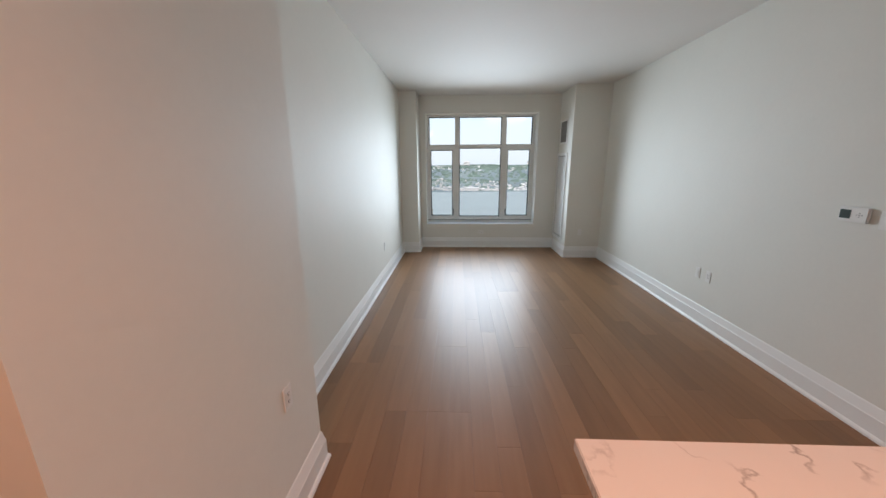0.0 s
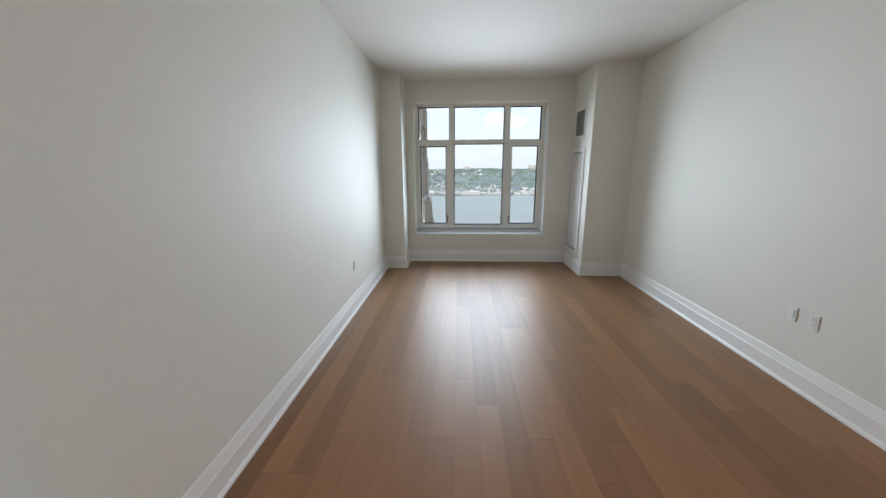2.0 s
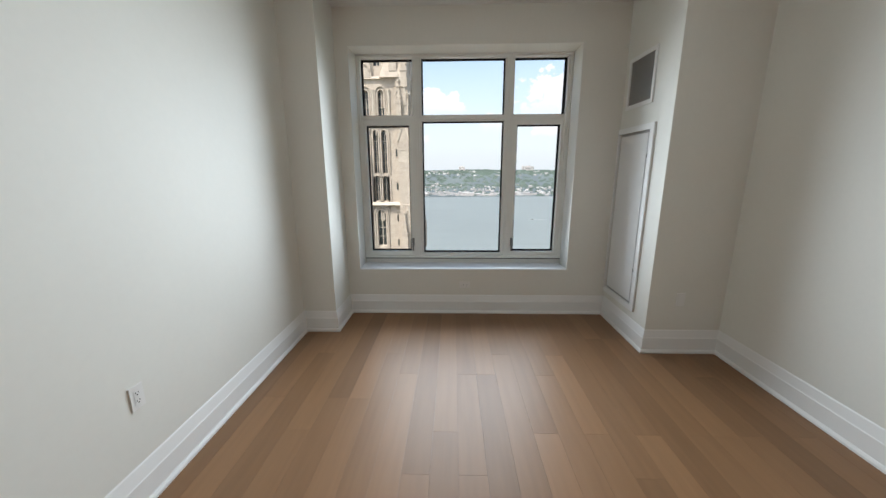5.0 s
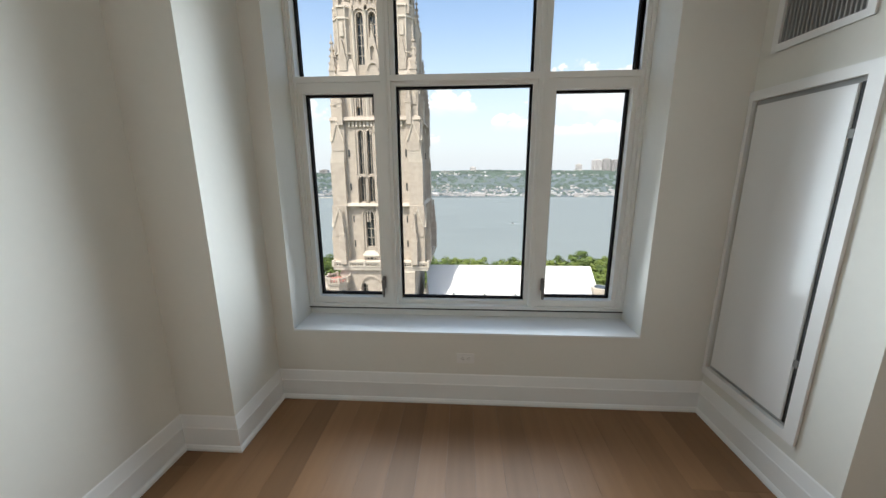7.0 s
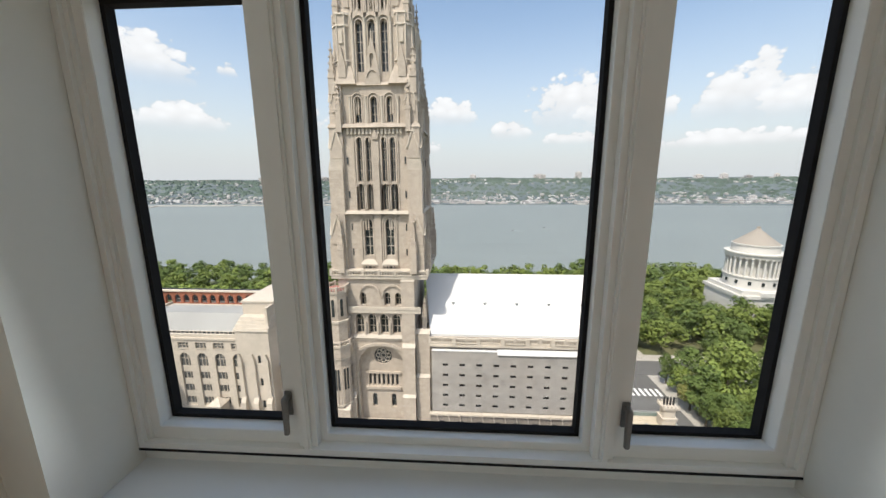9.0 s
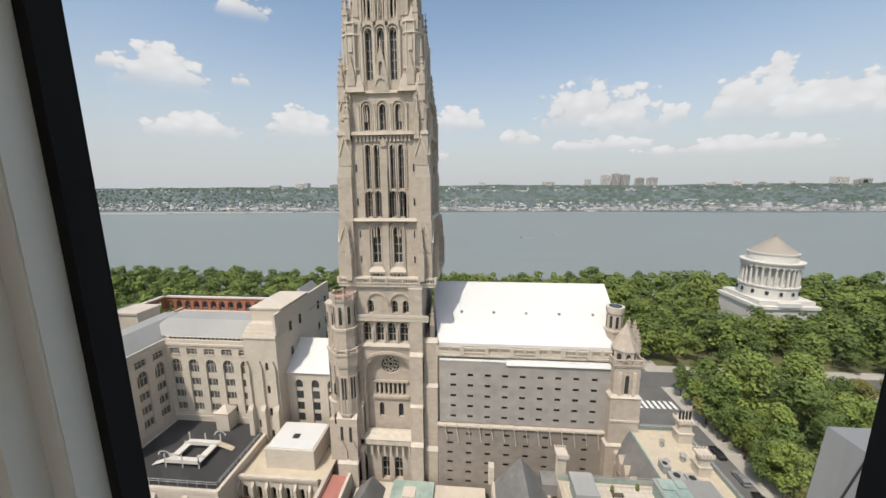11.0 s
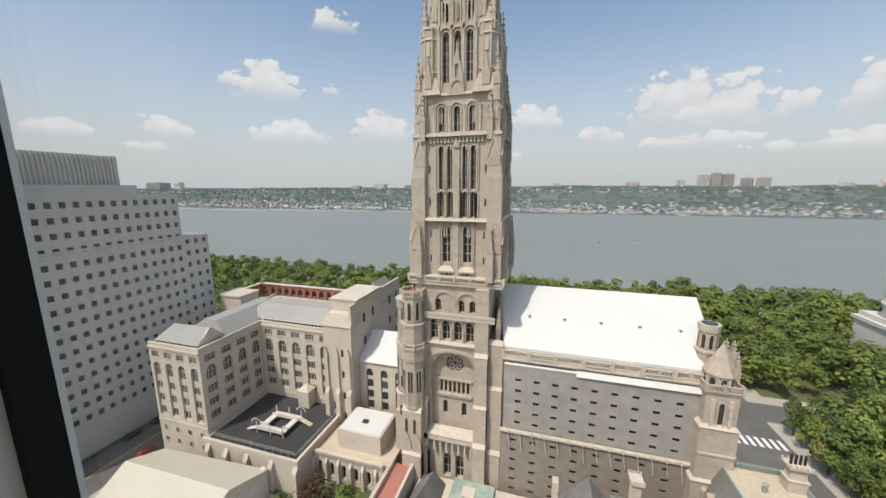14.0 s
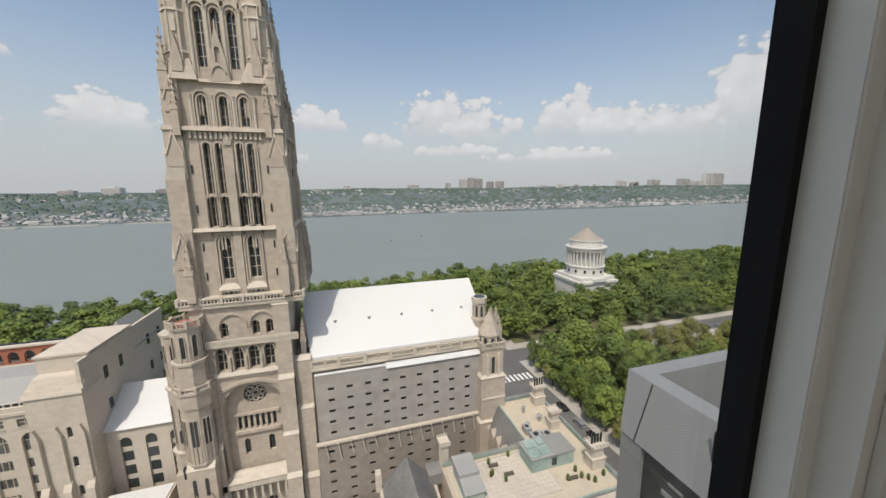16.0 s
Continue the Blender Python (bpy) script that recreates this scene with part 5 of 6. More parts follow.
for y in (88, 93, 104, 109):
    g.prism(rect(y - 0.6, y + 0.6, -34.5, -32.0), -0.05, 0.1, facing("north", -45.4))
    for z in (-41, -46, -51):
        g.prism(rect(y - 0.6, y + 0.6, z, z + 2.2), -0.05, 0.1, facing("north", -45.4))
g.ob("window", hall)
s = Shape(ROOFGREY, LIME2)
s.add([(-53.0, 98.2, -33.0), (-45.2, 98.2, -33.0), (-45.2, 110, -33.0), (-53.0, 110, -33.0), (-49.1, 100.5, -27.0), (-49.1, 109, -27.0)], [(0, 1, 4), (1, 2, 5, 4), (2, 3, 5), (3, 0, 4, 5)])
s.ob("gable_roof", hall)
# roof court with brick arcade
s = Shape(BRICKRED, LIME2, WINDARK)
n = 12
ar = [arch(-98.0 + i * 2.95, -96.0 + i * 2.95, HT - 0.4, HT + 2.4) for i in range(n)]
s.pierced(rect(-99.3, -62.3, HT - 0.6, HT + 3.4), ar, 0.6, facing("front", 108.0))
s.box(-99.6, 107.6, HT + 3.4, -62.0, 108.9, HT + 3.8, 1)
# dark sheet that supplies the shade seen through the arcade
s.box(-99.3, 111.0, HT - 0.6, -62.3, 111.3, HT + 3.4, 2)
ar = [arch(93.6 + i * 2.9, 95.4 + i * 2.9, HT - 0.4, HT + 2.4) for i in range(5)]
s.pierced(rect(92.6, 108.0, HT - 0.6, HT + 3.4), ar, 0.6, facing("north", -98.7))
s.box(-99.8, 92.4, HT + 3.4, -98.3, 108.9, HT + 3.8, 1)
s.ob("brick_arcade", hall)
# low connecting wing with white roof
s = Shape(LIME2, ROOFWHITE)
hs = [arch(-43.4 + i * 4.2, -41.4 + i * 4.2, -58.5, -46.0) for i in range(3)]
s.pierced(rect(-45.4, -31.0, GROUND, -44.0), hs, 0.5, facing("front", 84.5))
s.add([(-45.4, 84.0, -44.0), (-31.0, 84.0, -44.0), (-31.0, 92.5, -38.4), (-45.4, 92.5, -38.4), (-31.0, 101, -44.0), (-45.4, 101, -44.0)], [(0, 1, 2, 3), (3, 2, 4, 5), (1, 4, 2), (0, 3, 5)], 1)
s.ob("link_wing", hall)
g = Shape(WINDARK, LIME2)
for i in range(3):
    for k in range(4):
        g.prism(rect(-43.3 + i * 4.2, -41.5 + i * 4.2, -57.5 + k * 3.1, -55.5 + k * 3.1), 0.3, 0.36, facing("front", 84.5))
    g.prism(rect(-43.4 + i * 4.2, -41.4 + i * 4.2, -58.6, -45.9), 0.36, 0.45, facing("front", 84.5), 1)
g.ob("window", hall)

# ---- roof playground ----
deck = group_of("playground_terrace", "black rubber roof terrace with metal railings", "terrace")
Shape(LIME2, DARK_DECK).box(-76.8, 63.4, GROUND, -49.5, 84.0, -58.9).box(-76.2, 64.0, -58.9, -50.1, 83.9, -58.8, 1).ob("podium", deck)
s = Shape(LIME2)
for x0, y0, x1, y1 in ((-76.8, 63.2, -49.3, 63.8), (-50.0, 63.8, -49.3, 80.0)):
    s.box(x0, y0, -58.9, x1, y1, -58.1)
for x in (-75.5, -70.0, -64.0, -57.0, -50.4):
    s.box(x, 62.4, GROUND, x + 1.1, 63.4, -61.0)
    s.frustum((x, 62.4, x + 1.1, 63.4), (x, 63.2, x + 1.1, 63.4), -61.0, -59.6)
s.box(-63.0, 80.8, -58.8, -59.6, 84.0, -54.0)
s.pyramid(-63.2, 80.6, -59.4, 84.2, -54.0, -52.4)
s.ob("parapet", deck)
s = Shape(CHANNEL)
for p, q in (((-76, 64.6), (-50.6, 64.6)), ((-50.6, 64.6), (-50.6, 79.5))):
    a, b = Vector(p), Vector(q)
    for z in (-57.9, -57.4):
        s.box(min(a.x, b.x) - 0.04, min(a.y, b.y) - 0.04, z, max(a.x, b.x) + 0.04, max(a.y, b.y) + 0.04, z + 0.07)
    for i in range(13):
        c = a + (b - a) * i / 12
        s.box(c.x - 0.04, c.y - 0.04, -58.8, c.x + 0.04, c.y + 0.04, -57.3)
s.ob("railing", deck)
play = group_of("play_structure", "white climbing frame with ramps and two slides", "play structure")
s = Shape(CONC)
for x0, y0, x1, y1 in ((-66, 69, -58, 70.6), (-66, 74.4, -58, 76), (-66, 70.6, -64.4, 74.4), (-59.6, 70.6, -58, 74.4)):
    s.box(x0, y0, -57.7, x1, y1, -57.4)
    s.box(x0, y0, -57.4, x1, y0 + 0.12, -56.8)
s.ob("deck", play)
s = Shape(CONC)
for x in (-66, -62, -58.2):
    for y in (69, 75.8):
        s.box(x, y, -58.8, x + 0.2, y + 0.2, -55.6)
s.ob("posts", play)
s = Shape(TAN)
s.add([(-58, 74.6, -57.5), (-58, 75.8, -57.5), (-54.6, 75.8, -58.7), (-54.6, 74.6, -58.7), (-58, 74.6, -57.7), (-58, 75.8, -57.7), (-54.6, 75.8, -58.8), (-54.6, 74.6, -58.8)], [(0, 1, 2, 3), (4, 7, 6, 5), (0, 3, 7, 4), (1, 5, 6, 2)])
s.ob("slide", play)
s = Shape(CONC)
s.add([(-66, 69.2, -57.5), (-66, 70.4, -57.5), (-69.4, 70.4, -58.7), (-69.4, 69.2, -58.7), (-66, 69.2, -57.7), (-66, 70.4, -57.7), (-69.4, 70.4, -58.8), (-69.4, 69.2, -58.8)], [(0, 1, 2, 3), (4, 7, 6, 5), (0, 3, 7, 4), (1, 5, 6, 2)])
s.ob("slide", play)
s = Shape(ROOFWHITE)
for x, y in ((-65.9, 69.1), (-58.1, 75.9)):
    for k in range(9):
        a = math.pi * k / 8
        s.box(x - 1.3 * math.cos(a) - 0.1, y - 0.1, -55.9 + 0.9 * math.sin(a), x - 1.3 * math.cos(a) + 0.1, y + 0.1, -55.7 + 0.9 * math.sin(a))
s.ob("hoop", play)

# ---- cloister, garden and low roofs ----
cloister = group_of("cloister", "low limestone cloister with open arches and tan roof", "cloister")
s = Shape(LIME2, TAN, WINDARK)
hs = [arch(-48.6 + i * 1.6, -47.5 + i * 1.6, -65.8, -62.2) for i in range(10)]
s.pierced(rect(-49.4, -31.6, GROUND, -60.4), hs, 0.7, facing("front", 69.2))
s.box(-49.4, 69.9, -61.0, -30.0, 79.0, -60.2, 1)
# dark sheet behind the open arches paints in the cloister's shade
s.box(-49.4, 72.5, GROUND, -31.6, 72.7, -61.0, 2)
s.box(-49.6, 68.8, -60.5, -31.4, 69.5, -59.5)
for i in range(6):
    x = -49.4 + i * 3.2
    s.box(x - 0.1, 68.3, GROUND, x + 0.5, 69.3, -62.0)
    s.frustum((x - 0.1, 68.3, x + 0.5, 69.3), (x - 0.1, 69.0, x + 0.5, 69.3), -62.0, -61.0)
s.ob("arcade", cloister)
s = Shape(LIME2)
for i in range(44):
    s.box(-49.3 + i * 0.4, 68.62, -60.2, -49.1 + i * 0.4, 68.9, -59.7)
s.ob("dentils", cloister, kind="stuff")
Shape(LIME2, ROOFWHITE, WINDARK).box(-44.6, 72.0, -60.2, -33.4, 81.0, -55.4).box(-44.2, 72.4, -55.4, -33.8, 80.8, -55.2, 1).box(-40.0, 75.4, -55.2, -38.6, 76.6, -54.9, 2).ob("roof_house", cloister)
walk_roof = group_of("red_tiled_walk", "red tiled roof walk between stone parapets", "roof walk")
Shape(REDROOF).box(-29.6, 60.0, GROUND, -25.6, 71.8, -60.6).ob("paving", walk_roof)
Shape(LIME2).box(-30.4, 60.0, GROUND, -29.6, 72.0, -59.4).box(-25.6, 60.0, GROUND, -25.0, 72.0, -59.6).ob("parapet", walk_roof)
chapel = group_of("low_hall", "low building with a pale pitched membrane roof", "building")
s = Shape(TAN, CONC, CREAM)
s.add([(-85.5, 45.0, -62.0), (-58.0, 45.0, -62.0), (-56.0, 61.8, -60.4), (-84.8, 60.0, -60.4), (-85.5, 52.5, -57.6), (-57.0, 53.0, -57.6)], [(0, 1, 5, 4), (4, 5, 2, 3), (1, 2, 5), (0, 4, 3)], 2)
s.box(-85.6, 44.8, GROUND, -57.8, 61.0, -62.05, 1)
for i in range(7):
    s.box(-85.0 + i * 4.2, 43.9, GROUND, -84.0 + i * 4.2, 45.2, -61.6, 1)
s.box(-64.5, 45.5, -60.9, -63.0, 52.0, -59.2, 1)
s.box(-57.8, 46, GROUND, -56.6, 62, -60.2, 1)
s.ob("body", chapel)

# ---- slab office building ----
office = group_of("office_block", "grey limestone slab office building with a grid of windows", "building")
s = Shape(CONC)
to = facing("north", -110.0)
h1 = s.gridwall(40.0, 89.4, -58.6, -0.6, 19, 16, 1.25, 1.5, 0.5, to)
s.prism(rect(40.0, 89.4, GROUND, -58.6), 0, 0.5, to)
s.prism(rect(40.0, 89.4, -13.9, -13.3), -0.12, 0.1, to)
s.prism(rect(40.0, 89.4, -1.0, -0.4), -0.15, 0.5, to)
to2 = facing("north", -110.0)
h2 = s.gridwall(89.4, 98.0, -58.6, -13.6, 3, 12, 1.25, 1.5, 0.5, to2)
s.prism(rect(89.4, 98.0, GROUND, -58.6), 0, 0.5, to2)
s.box(-150, 40.0, GROUND, -110.5, 40.5, -0.6)
s.box(-150, 40.5, -1.0, -110.5, 89.4, -0.7)
s.box(-150, 89.4, -14.2, -110.5, 98, -13.7)
s.box(-150, 97.5, GROUND, -110.5, 98.0, -13.7)
s.box(-150, 88.9, -14, -110.5, 89.4, -0.6)
s.box(-145, 44.0, -0.7, -113.0, 80.5, 2.4)
s.ob("wall", office)
g = Shape(PALE_GLASS)
g.box(-110.45, 40.5, GROUND, -110.36, 97.4, -14.0)
g.box(-110.45, 40.5, -14.0, -110.36, 89.0, -1.2)
g.ob("window", office)
s = Shape(CONC, CONC)
s.box(-140, 42.0, 2.4, -114.6, 77.5, 10.2, 1)
for i in range(39):
    y = 42.2 + i * 0.9
    s.box(-114.7, y, 2.4, -114.2, y + 0.35, 10.3)
s.ob("penthouse", office)

# ---- foreground seminary roofs ----
gothic = group_of("gothic_hall", "gothic stone hall with slate roofs, chimneys and a roof terrace", "building")
s = Shape(LIME, TAN, COPPER)
s.box(15.5, 46.0, GROUND, 43.5, 60.5, -47.6)
s.box(32.5, 60.5, GROUND, 43.5, 74.5, -47.6)
s.box(16.0, 47.5, -47.6, 43.0, 60.0, -47.4, 1)
s.box(33.0, 60.0, -47.6, 43.0, 74.0, -47.4, 1)
s.ob("body", gothic)
s = Shape(LIME2, PAVE)
s.box(16.6, 49.7, -47.4, 33.2, 59.6, -47.38, 1)
for i in range(19):
    for k in range(11):
        s.box(16.8 + i * 0.86, 49.9 + k * 0.86, -47.38, 17.56 + i * 0.86, 50.66 + k * 0.86, -47.35)
s.ob("terrace_tiles", gothic, kind="stuff")
s = Shape(SLATE, LIME)
s.add([(15.5, 44.2, -52.5), (44.5, 44.2, -52.5), (43.4, 47.4, -47.2), (15.5, 47.4, -47.2), (43.4, 75.0, -47.2), (45.4, 75.0, -52.5)], [(0, 1, 2, 3), (1, 5, 4, 2)])
s.add([(30.2, 60.8, -52.5), (32.6, 60.8, -47.2), (32.6, 75.0, -47.2), (30.2, 75.0, -52.5)], [(0, 1, 2, 3)])
s.box(30.2, 60.8, GROUND, 30.6, 75.0, -52.5, 1)
s.box(15.5, 44.0, GROUND, 44.5, 44.4, -52.5, 1)
s.box(44.6, 44.2, GROUND, 45.2, 75.0, -52.5, 1)
for i in range(5):
    s.prism([(62.0 + i * 2.6, -54.5), (63.6 + i * 2.6, -54.5), (63.6 + i * 2.6, -52.0), (62.8 + i * 2.6, -50.6), (62.0 + i * 2.6, -52.0)], -0.2, 2.0, facing("south", 30.0), 1)
s.ob("slate_slope", gothic)
s = Shape(COPPER)
for x0, y0, x1, y1 in ((15.6, 60.2, 33.0, 60.5), (43.1, 47.4, 43.4, 74.6), (32.6, 74.3, 43.4, 74.6), (15.6, 47.3, 43.2, 47.5), (32.6, 60.4, 32.9, 74.4)):
    s.box(x0, y0, -47.5, x1, y1, -46.75 if y1 > 50 else -47.0)
s.ob("copper_parapet", gothic)
rs = random.Random(14)
for i in range(13):
    x, y = rs.choice(((rs.uniform(22.5, 28), rs.uniform(49, 59.5)), (rs.uniform(33.5, 42), rs.uniform(48.2, 53)), (rs.uniform(17, 28), rs.uniform(58.6, 59.6))))
    e = group_of("roof_planter", "small dark brown planter with a green shrub", "planter", group="planters on the terrace", at=(x, y, -47.36))
    Shape(BARK).ring(0, 0, 0, 0.45, 0.26, 0.34, 10).ob("pot", e)
    c = new("plant", PLANT)
    c.parent, c.location = e, (0, 0, 0.55)
for x, y in ((24.2, 57.5), (26.0, 55.0), (36.0, 51.0)):
    e = group_of("terrace_bench", "dark wooden terrace bench", "bench", group="benches on the terrace", at=(x, y, -47.36))
    Shape(BARK).box(-0.9, -0.3, 0.4, 0.9, 0.3, 0.48).ob("seat", e)
    for u in (-0.75, 0.7):
        Shape(BARK).box(u, -0.28, 0, u + 0.08, 0.28, 0.4).ob("leg", e)
for x, y, r in ((38.2, 55.0, 0.7), (38.8, 66.0, 0.6), (37.0, 69.5, 0.5), (35.2, 64.5, 0.55)):
    e = group_of("roof_vent", "grey metal roof vent with a cap", "roof vent", group="vents on the gothic hall", at=(x, y, -47.4))
    Shape(ROOFGREY).ring(0, 0, 0, 1.3, r * 0.6, r * 0.6, 12).ring(0, 0, 1.3, 1.7, r, r * 0.3, 12).ob("pipe", e)
bulk = group_of("roof_bulkhead", "green copper roof bulkhead with a grey skylight", "roof bulkhead")
Shape(COPPER, ROOFGREY, WINDARK).box(30.0, 54.2, -47.4, 38.5, 58.6, -44.9).box(29.8, 54.0, -44.9, 38.7, 58.8, -44.65, 1).box(34.0, 54.1, -46.8, 34.9, 54.25, -45.4, 2).ob("body", bulk)
s = Shape(ROOFGREY, COPPER)
for i in range(13):
    s.box(34.4 + i * 0.33, 54.05, -44.65, 34.5 + i * 0.33, 58.75, -44.52)
for x0, y0, x1, y1 in ((30.0, 54.3, 31.9, 56.2), (32.1, 54.6, 34.1, 56.6), (30.3, 56.5, 32.6, 58.5), (32.8, 56.9, 34.2, 58.4)):
    s.box(x0, y0, -44.65, x1, y1, -44.45, 1)
s.ob("roof_sheets", bulk, kind="stuff")
bulk2 = group_of("roof_bulkhead", "small copper roof bulkhead with a pale top", "roof bulkhead")
s = Shape(COPPER, ROOFGREY)
s.box(17.0, 52.0, -47.4, 20.2, 58.5, -45.6)
s.add([(16.8, 51.6, -45.6), (20.4, 51.6, -45.6), (20.4, 58.8, -44.4), (16.8, 58.8, -44.4)], [(0, 1, 2, 3)], 1)
s.box(16.8, 54.5, -45.6, 20.4, 58.8, -44.5, 1)
s.ob("body", bulk2)


rail = group_of("terrace_railing", "thin grey metal railing round the roof terrace", "railing")
s = Shape(CHANNEL)
for p, q in (((16.0, 60.1), (32.6, 60.1)), ((43.0, 48.0), (43.0, 74.0)), ((33.2, 74.0), (42.8, 74.0))):
    a, b = Vector(p), Vector(q)
    for i in range(15):
        c = a + (b - a) * i / 14
        s.box(c.x - 0.04, c.y - 0.04, -47.4, c.x + 0.04, c.y + 0.04, -46.1)
    for z in (-46.5, -46.14):
        s.box(a.x - 0.03, a.y - 0.03, z, b.x + 0.03, b.y + 0.03, z + 0.06)
s.ob("bars", rail)
for x, y, w, d, h, label in ((35.2, 61.4, 1.1, 0.8, 1.1, "grey metal air unit on the gravel roof"), (37.6, 61.2, 0.8, 1.0, 0.9, "small pale air unit beside a chimney"), (34.4, 63.6, 0.6, 0.9, 1.4, "white vent housing on the gravel roof")):
    e = group_of("roof_unit", label, "air unit", group="units on the gravel roof", at=(x, y, -47.4))
    u = Shape(ROOFGREY, DARK)
    u.box(-w, -d, 0.15, w, d, h)
    u.box(-w - 0.05, -d - 0.05, h, w + 0.05, d + 0.05, h + 0.08)
    u.ring(0, 0, h + 0.08, h + 0.14, min(w, d) * 0.7, min(w, d) * 0.7, 12, 1)
    u.ob("casing", e)
    f = Shape(CHANNEL)
    for sx in (-w * 0.8, w * 0.7):
        f.box(sx, -d, 0, sx + 0.1, d, 0.15)
    f.ob("feet", e)


def chimney(x, y, z0, z1, w, d, pots):
    c = group_of("chimney", "ornate pale stone chimney stack with pots", "chimney", group="chimneys on the gothic hall")
    sh = Shape(LIME2)
    sh.box(x - w, y - d, z0, x + w, y + d, z0 + (z1 - z0) * 0.4)
    sh.box(x - w * 1.15, y - d * 1.15, z0 + (z1 - z0) * 0.4, x + w * 1.15, y + d * 1.15, z0 + (z1 - z0) * 0.46)
    k = 4
    for i in range(k):
        u = x - w + (i + 0.5) * 2 * w / k
        sh.ring(u, y - d * 0.45, z0 + (z1 - z0) * 0.46, z1 - 0.5, w / k * 0.85, w / k * 0.85, 8)
        sh.ring(u, y + d * 0.45, z0 + (z1 - z0) * 0.46, z1 - 0.5, w / k * 0.85, w / k * 0.85, 8)
    sh.box(x - w * 0.8, y - d * 0.8, z0, x + w * 0.8, y + d * 0.8, z1 - 0.4)
    sh.box(x - w * 1.2, y - d * 1.2, z1 - 0.6, x + w * 1.2, y + d * 1.2, z1 - 0.2)
    for i in range(k + 1):
        u = x - w * 1.1 + i * 2.2 * w / k
        for e in (-1, 1):
            sh.box(u - 0.12, y + e * d * 1.1 - 0.12, z1 - 0.2, u + 0.12, y + e * d * 1.1 + 0.12, z1 + 0.2)
    sh.ob("stack", c)
    if pots:
        ps = Shape(DARK)
        for i in range(pots):
            ps.ring(x - w * 0.7 + i * 1.4 * w / max(1, pots - 1), y, z1 - 0.2, z1 + 1.5, 0.2, 0.17, 8)
        ps.ob("pots", c)


chimney(41.8, 71.5, -47.4, -42.6, 1.3, 1.0, 4)
chimney(40.4, 63.5, -47.4, -43.2, 1.0, 0.9, 0)
chimney(41.6, 52.5, -47.4, -42.6, 1.3, 1.0, 4)
chimney(16.4, 62.0, -56.0, -43.4, 0.8, 1.0, 0)
hip = group_of("slate_hip_roof", "dark slate hipped roof with pale ridge seams", "roof")
s = Shape(SLATE, LIME2)
s.add([(5.0, 62.5, -50.5), (14.0, 62.5, -50.5), (14.0, 40.0, -50.5), (5.0, 40.0, -50.5), (9.6, 62.3, -45.4), (9.9, 50.0, -45.4)], [(0, 1, 4), (1, 2, 5, 4), (2, 3, 5), (3, 0, 4, 5)])
s.box(4.6, 40.0, GROUND, 14.4, 63.0, -50.4, 1)
s.box(4.0, 62.0, -51.0, 5.0, 63.4, -47.6, 1)
s.box(13.0, 60.0, -50.5, 16.0, 63.0, -48.4, 0)
s.ob("slopes", hip)
low = group_of("low_gothic_roofs", "low grey slate and copper roofs beside the tower", "roof")
s = Shape(SLATE, LIME2, COPPER)
s.add([(-26.0, 56.0, -64.0), (-17.0, 56.0, -64.0), (-17.0, 72.0, -64.0), (-24.0, 72.0, -64.0), (-21.5, 57.0, -57.5), (-20.0, 71.0, -59.5)], [(0, 1, 4), (1, 2, 5, 4), (2, 3, 5), (3, 0, 4, 5)])
s.box(-24.0, 50.0, GROUND, 4.0, 73.5, -63.2, 1)
s.box(-16.0, 66.0, -63.2, -7.0, 73.4, -62.4, 2)
s.box(-6.0, 64.0, -63.2, 4.0, 66.0, -59.5, 1)
s.box(-11.6, 62.6, -63.2, -9.8, 64.2, -55.6, 1)
s.box(-11.9, 62.3, -55.6, -9.5, 64.5, -55.0, 1)
s.ob("body", low)

# ---- own building's wing: metal-clad parapet ----
wing = group_of("parapet_wing", "grey metal-clad building corner with a deep parapet", "building")
s = Shape(BRONZE, DARK, DARK_DECK)
# deck coloured dark so that it carries the shadow of the parapet recess
s.box(12.6, 8.9, -60.0, 22.0, 18.1, -11.0, 2)
zt = -6.0
for a, b in (((11.9, 8.9, 12.7, 18.7), None), ((12.7, 18.0, 22.0, 18.7), None)):
    s.box(a[0], a[1], -11.2, a[2], a[3], zt)
s.add([(11.9, 8.9, zt - 0.02), (11.9, 18.7, zt - 0.02), (11.2, 18.2, -8.3), (11.2, 8.9, -8.3), (12.6, 8.9, -8.3), (12.6, 18.2, -8.3), (11.9, 18.72, zt - 0.02), (22.0, 18.72, zt - 0.02), (22.0, 18.2, -8.3)],
      [(0, 1, 2, 3), (3, 2, 5, 4), (6, 7, 8, 5, 2)])
s.box(11.25, 8.9, -30, 12.6, 11.0, -8.3)
s.box(11.25, 17.2, -30, 12.6, 18.2, -8.3)
s.box(11.55, 14.92, zt - 1.6, 11.6, 14.97, zt - 0.1, 1)
for y in (11.4, 14.6, 17.5):
    s.add([(11.885, y, zt - 0.05), (11.885, y + 0.06, zt - 0.05), (11.185, y + 0.06, -8.3), (11.185, y, -8.3), (11.95, y, zt - 0.05), (11.95, y + 0.06, zt - 0.05), (11.25, y + 0.06, -8.3), (11.25, y, -8.3)],
          [(0, 1, 2, 3), (4, 7, 6, 5), (0, 4, 5, 1), (1, 5, 6, 2), (3, 2, 6, 7), (0, 3, 7, 4)], 1)
s.ob("cladding", wing)
s = Shape(WINDARK, BRONZE)
s.box(11.4, 11.0, -30, 11.5, 17.2, -8.5)
rs = random.Random(3)
for i in range(160):
    y, z = 11.1 + rs.random() * 5.6, -8.7 - rs.random() * 9
    s.box(11.36, y, z, 11.4, y + 0.25 + rs.random() * 0.4, z + 0.09, 1)
s.ob("patterned_panel", wing)

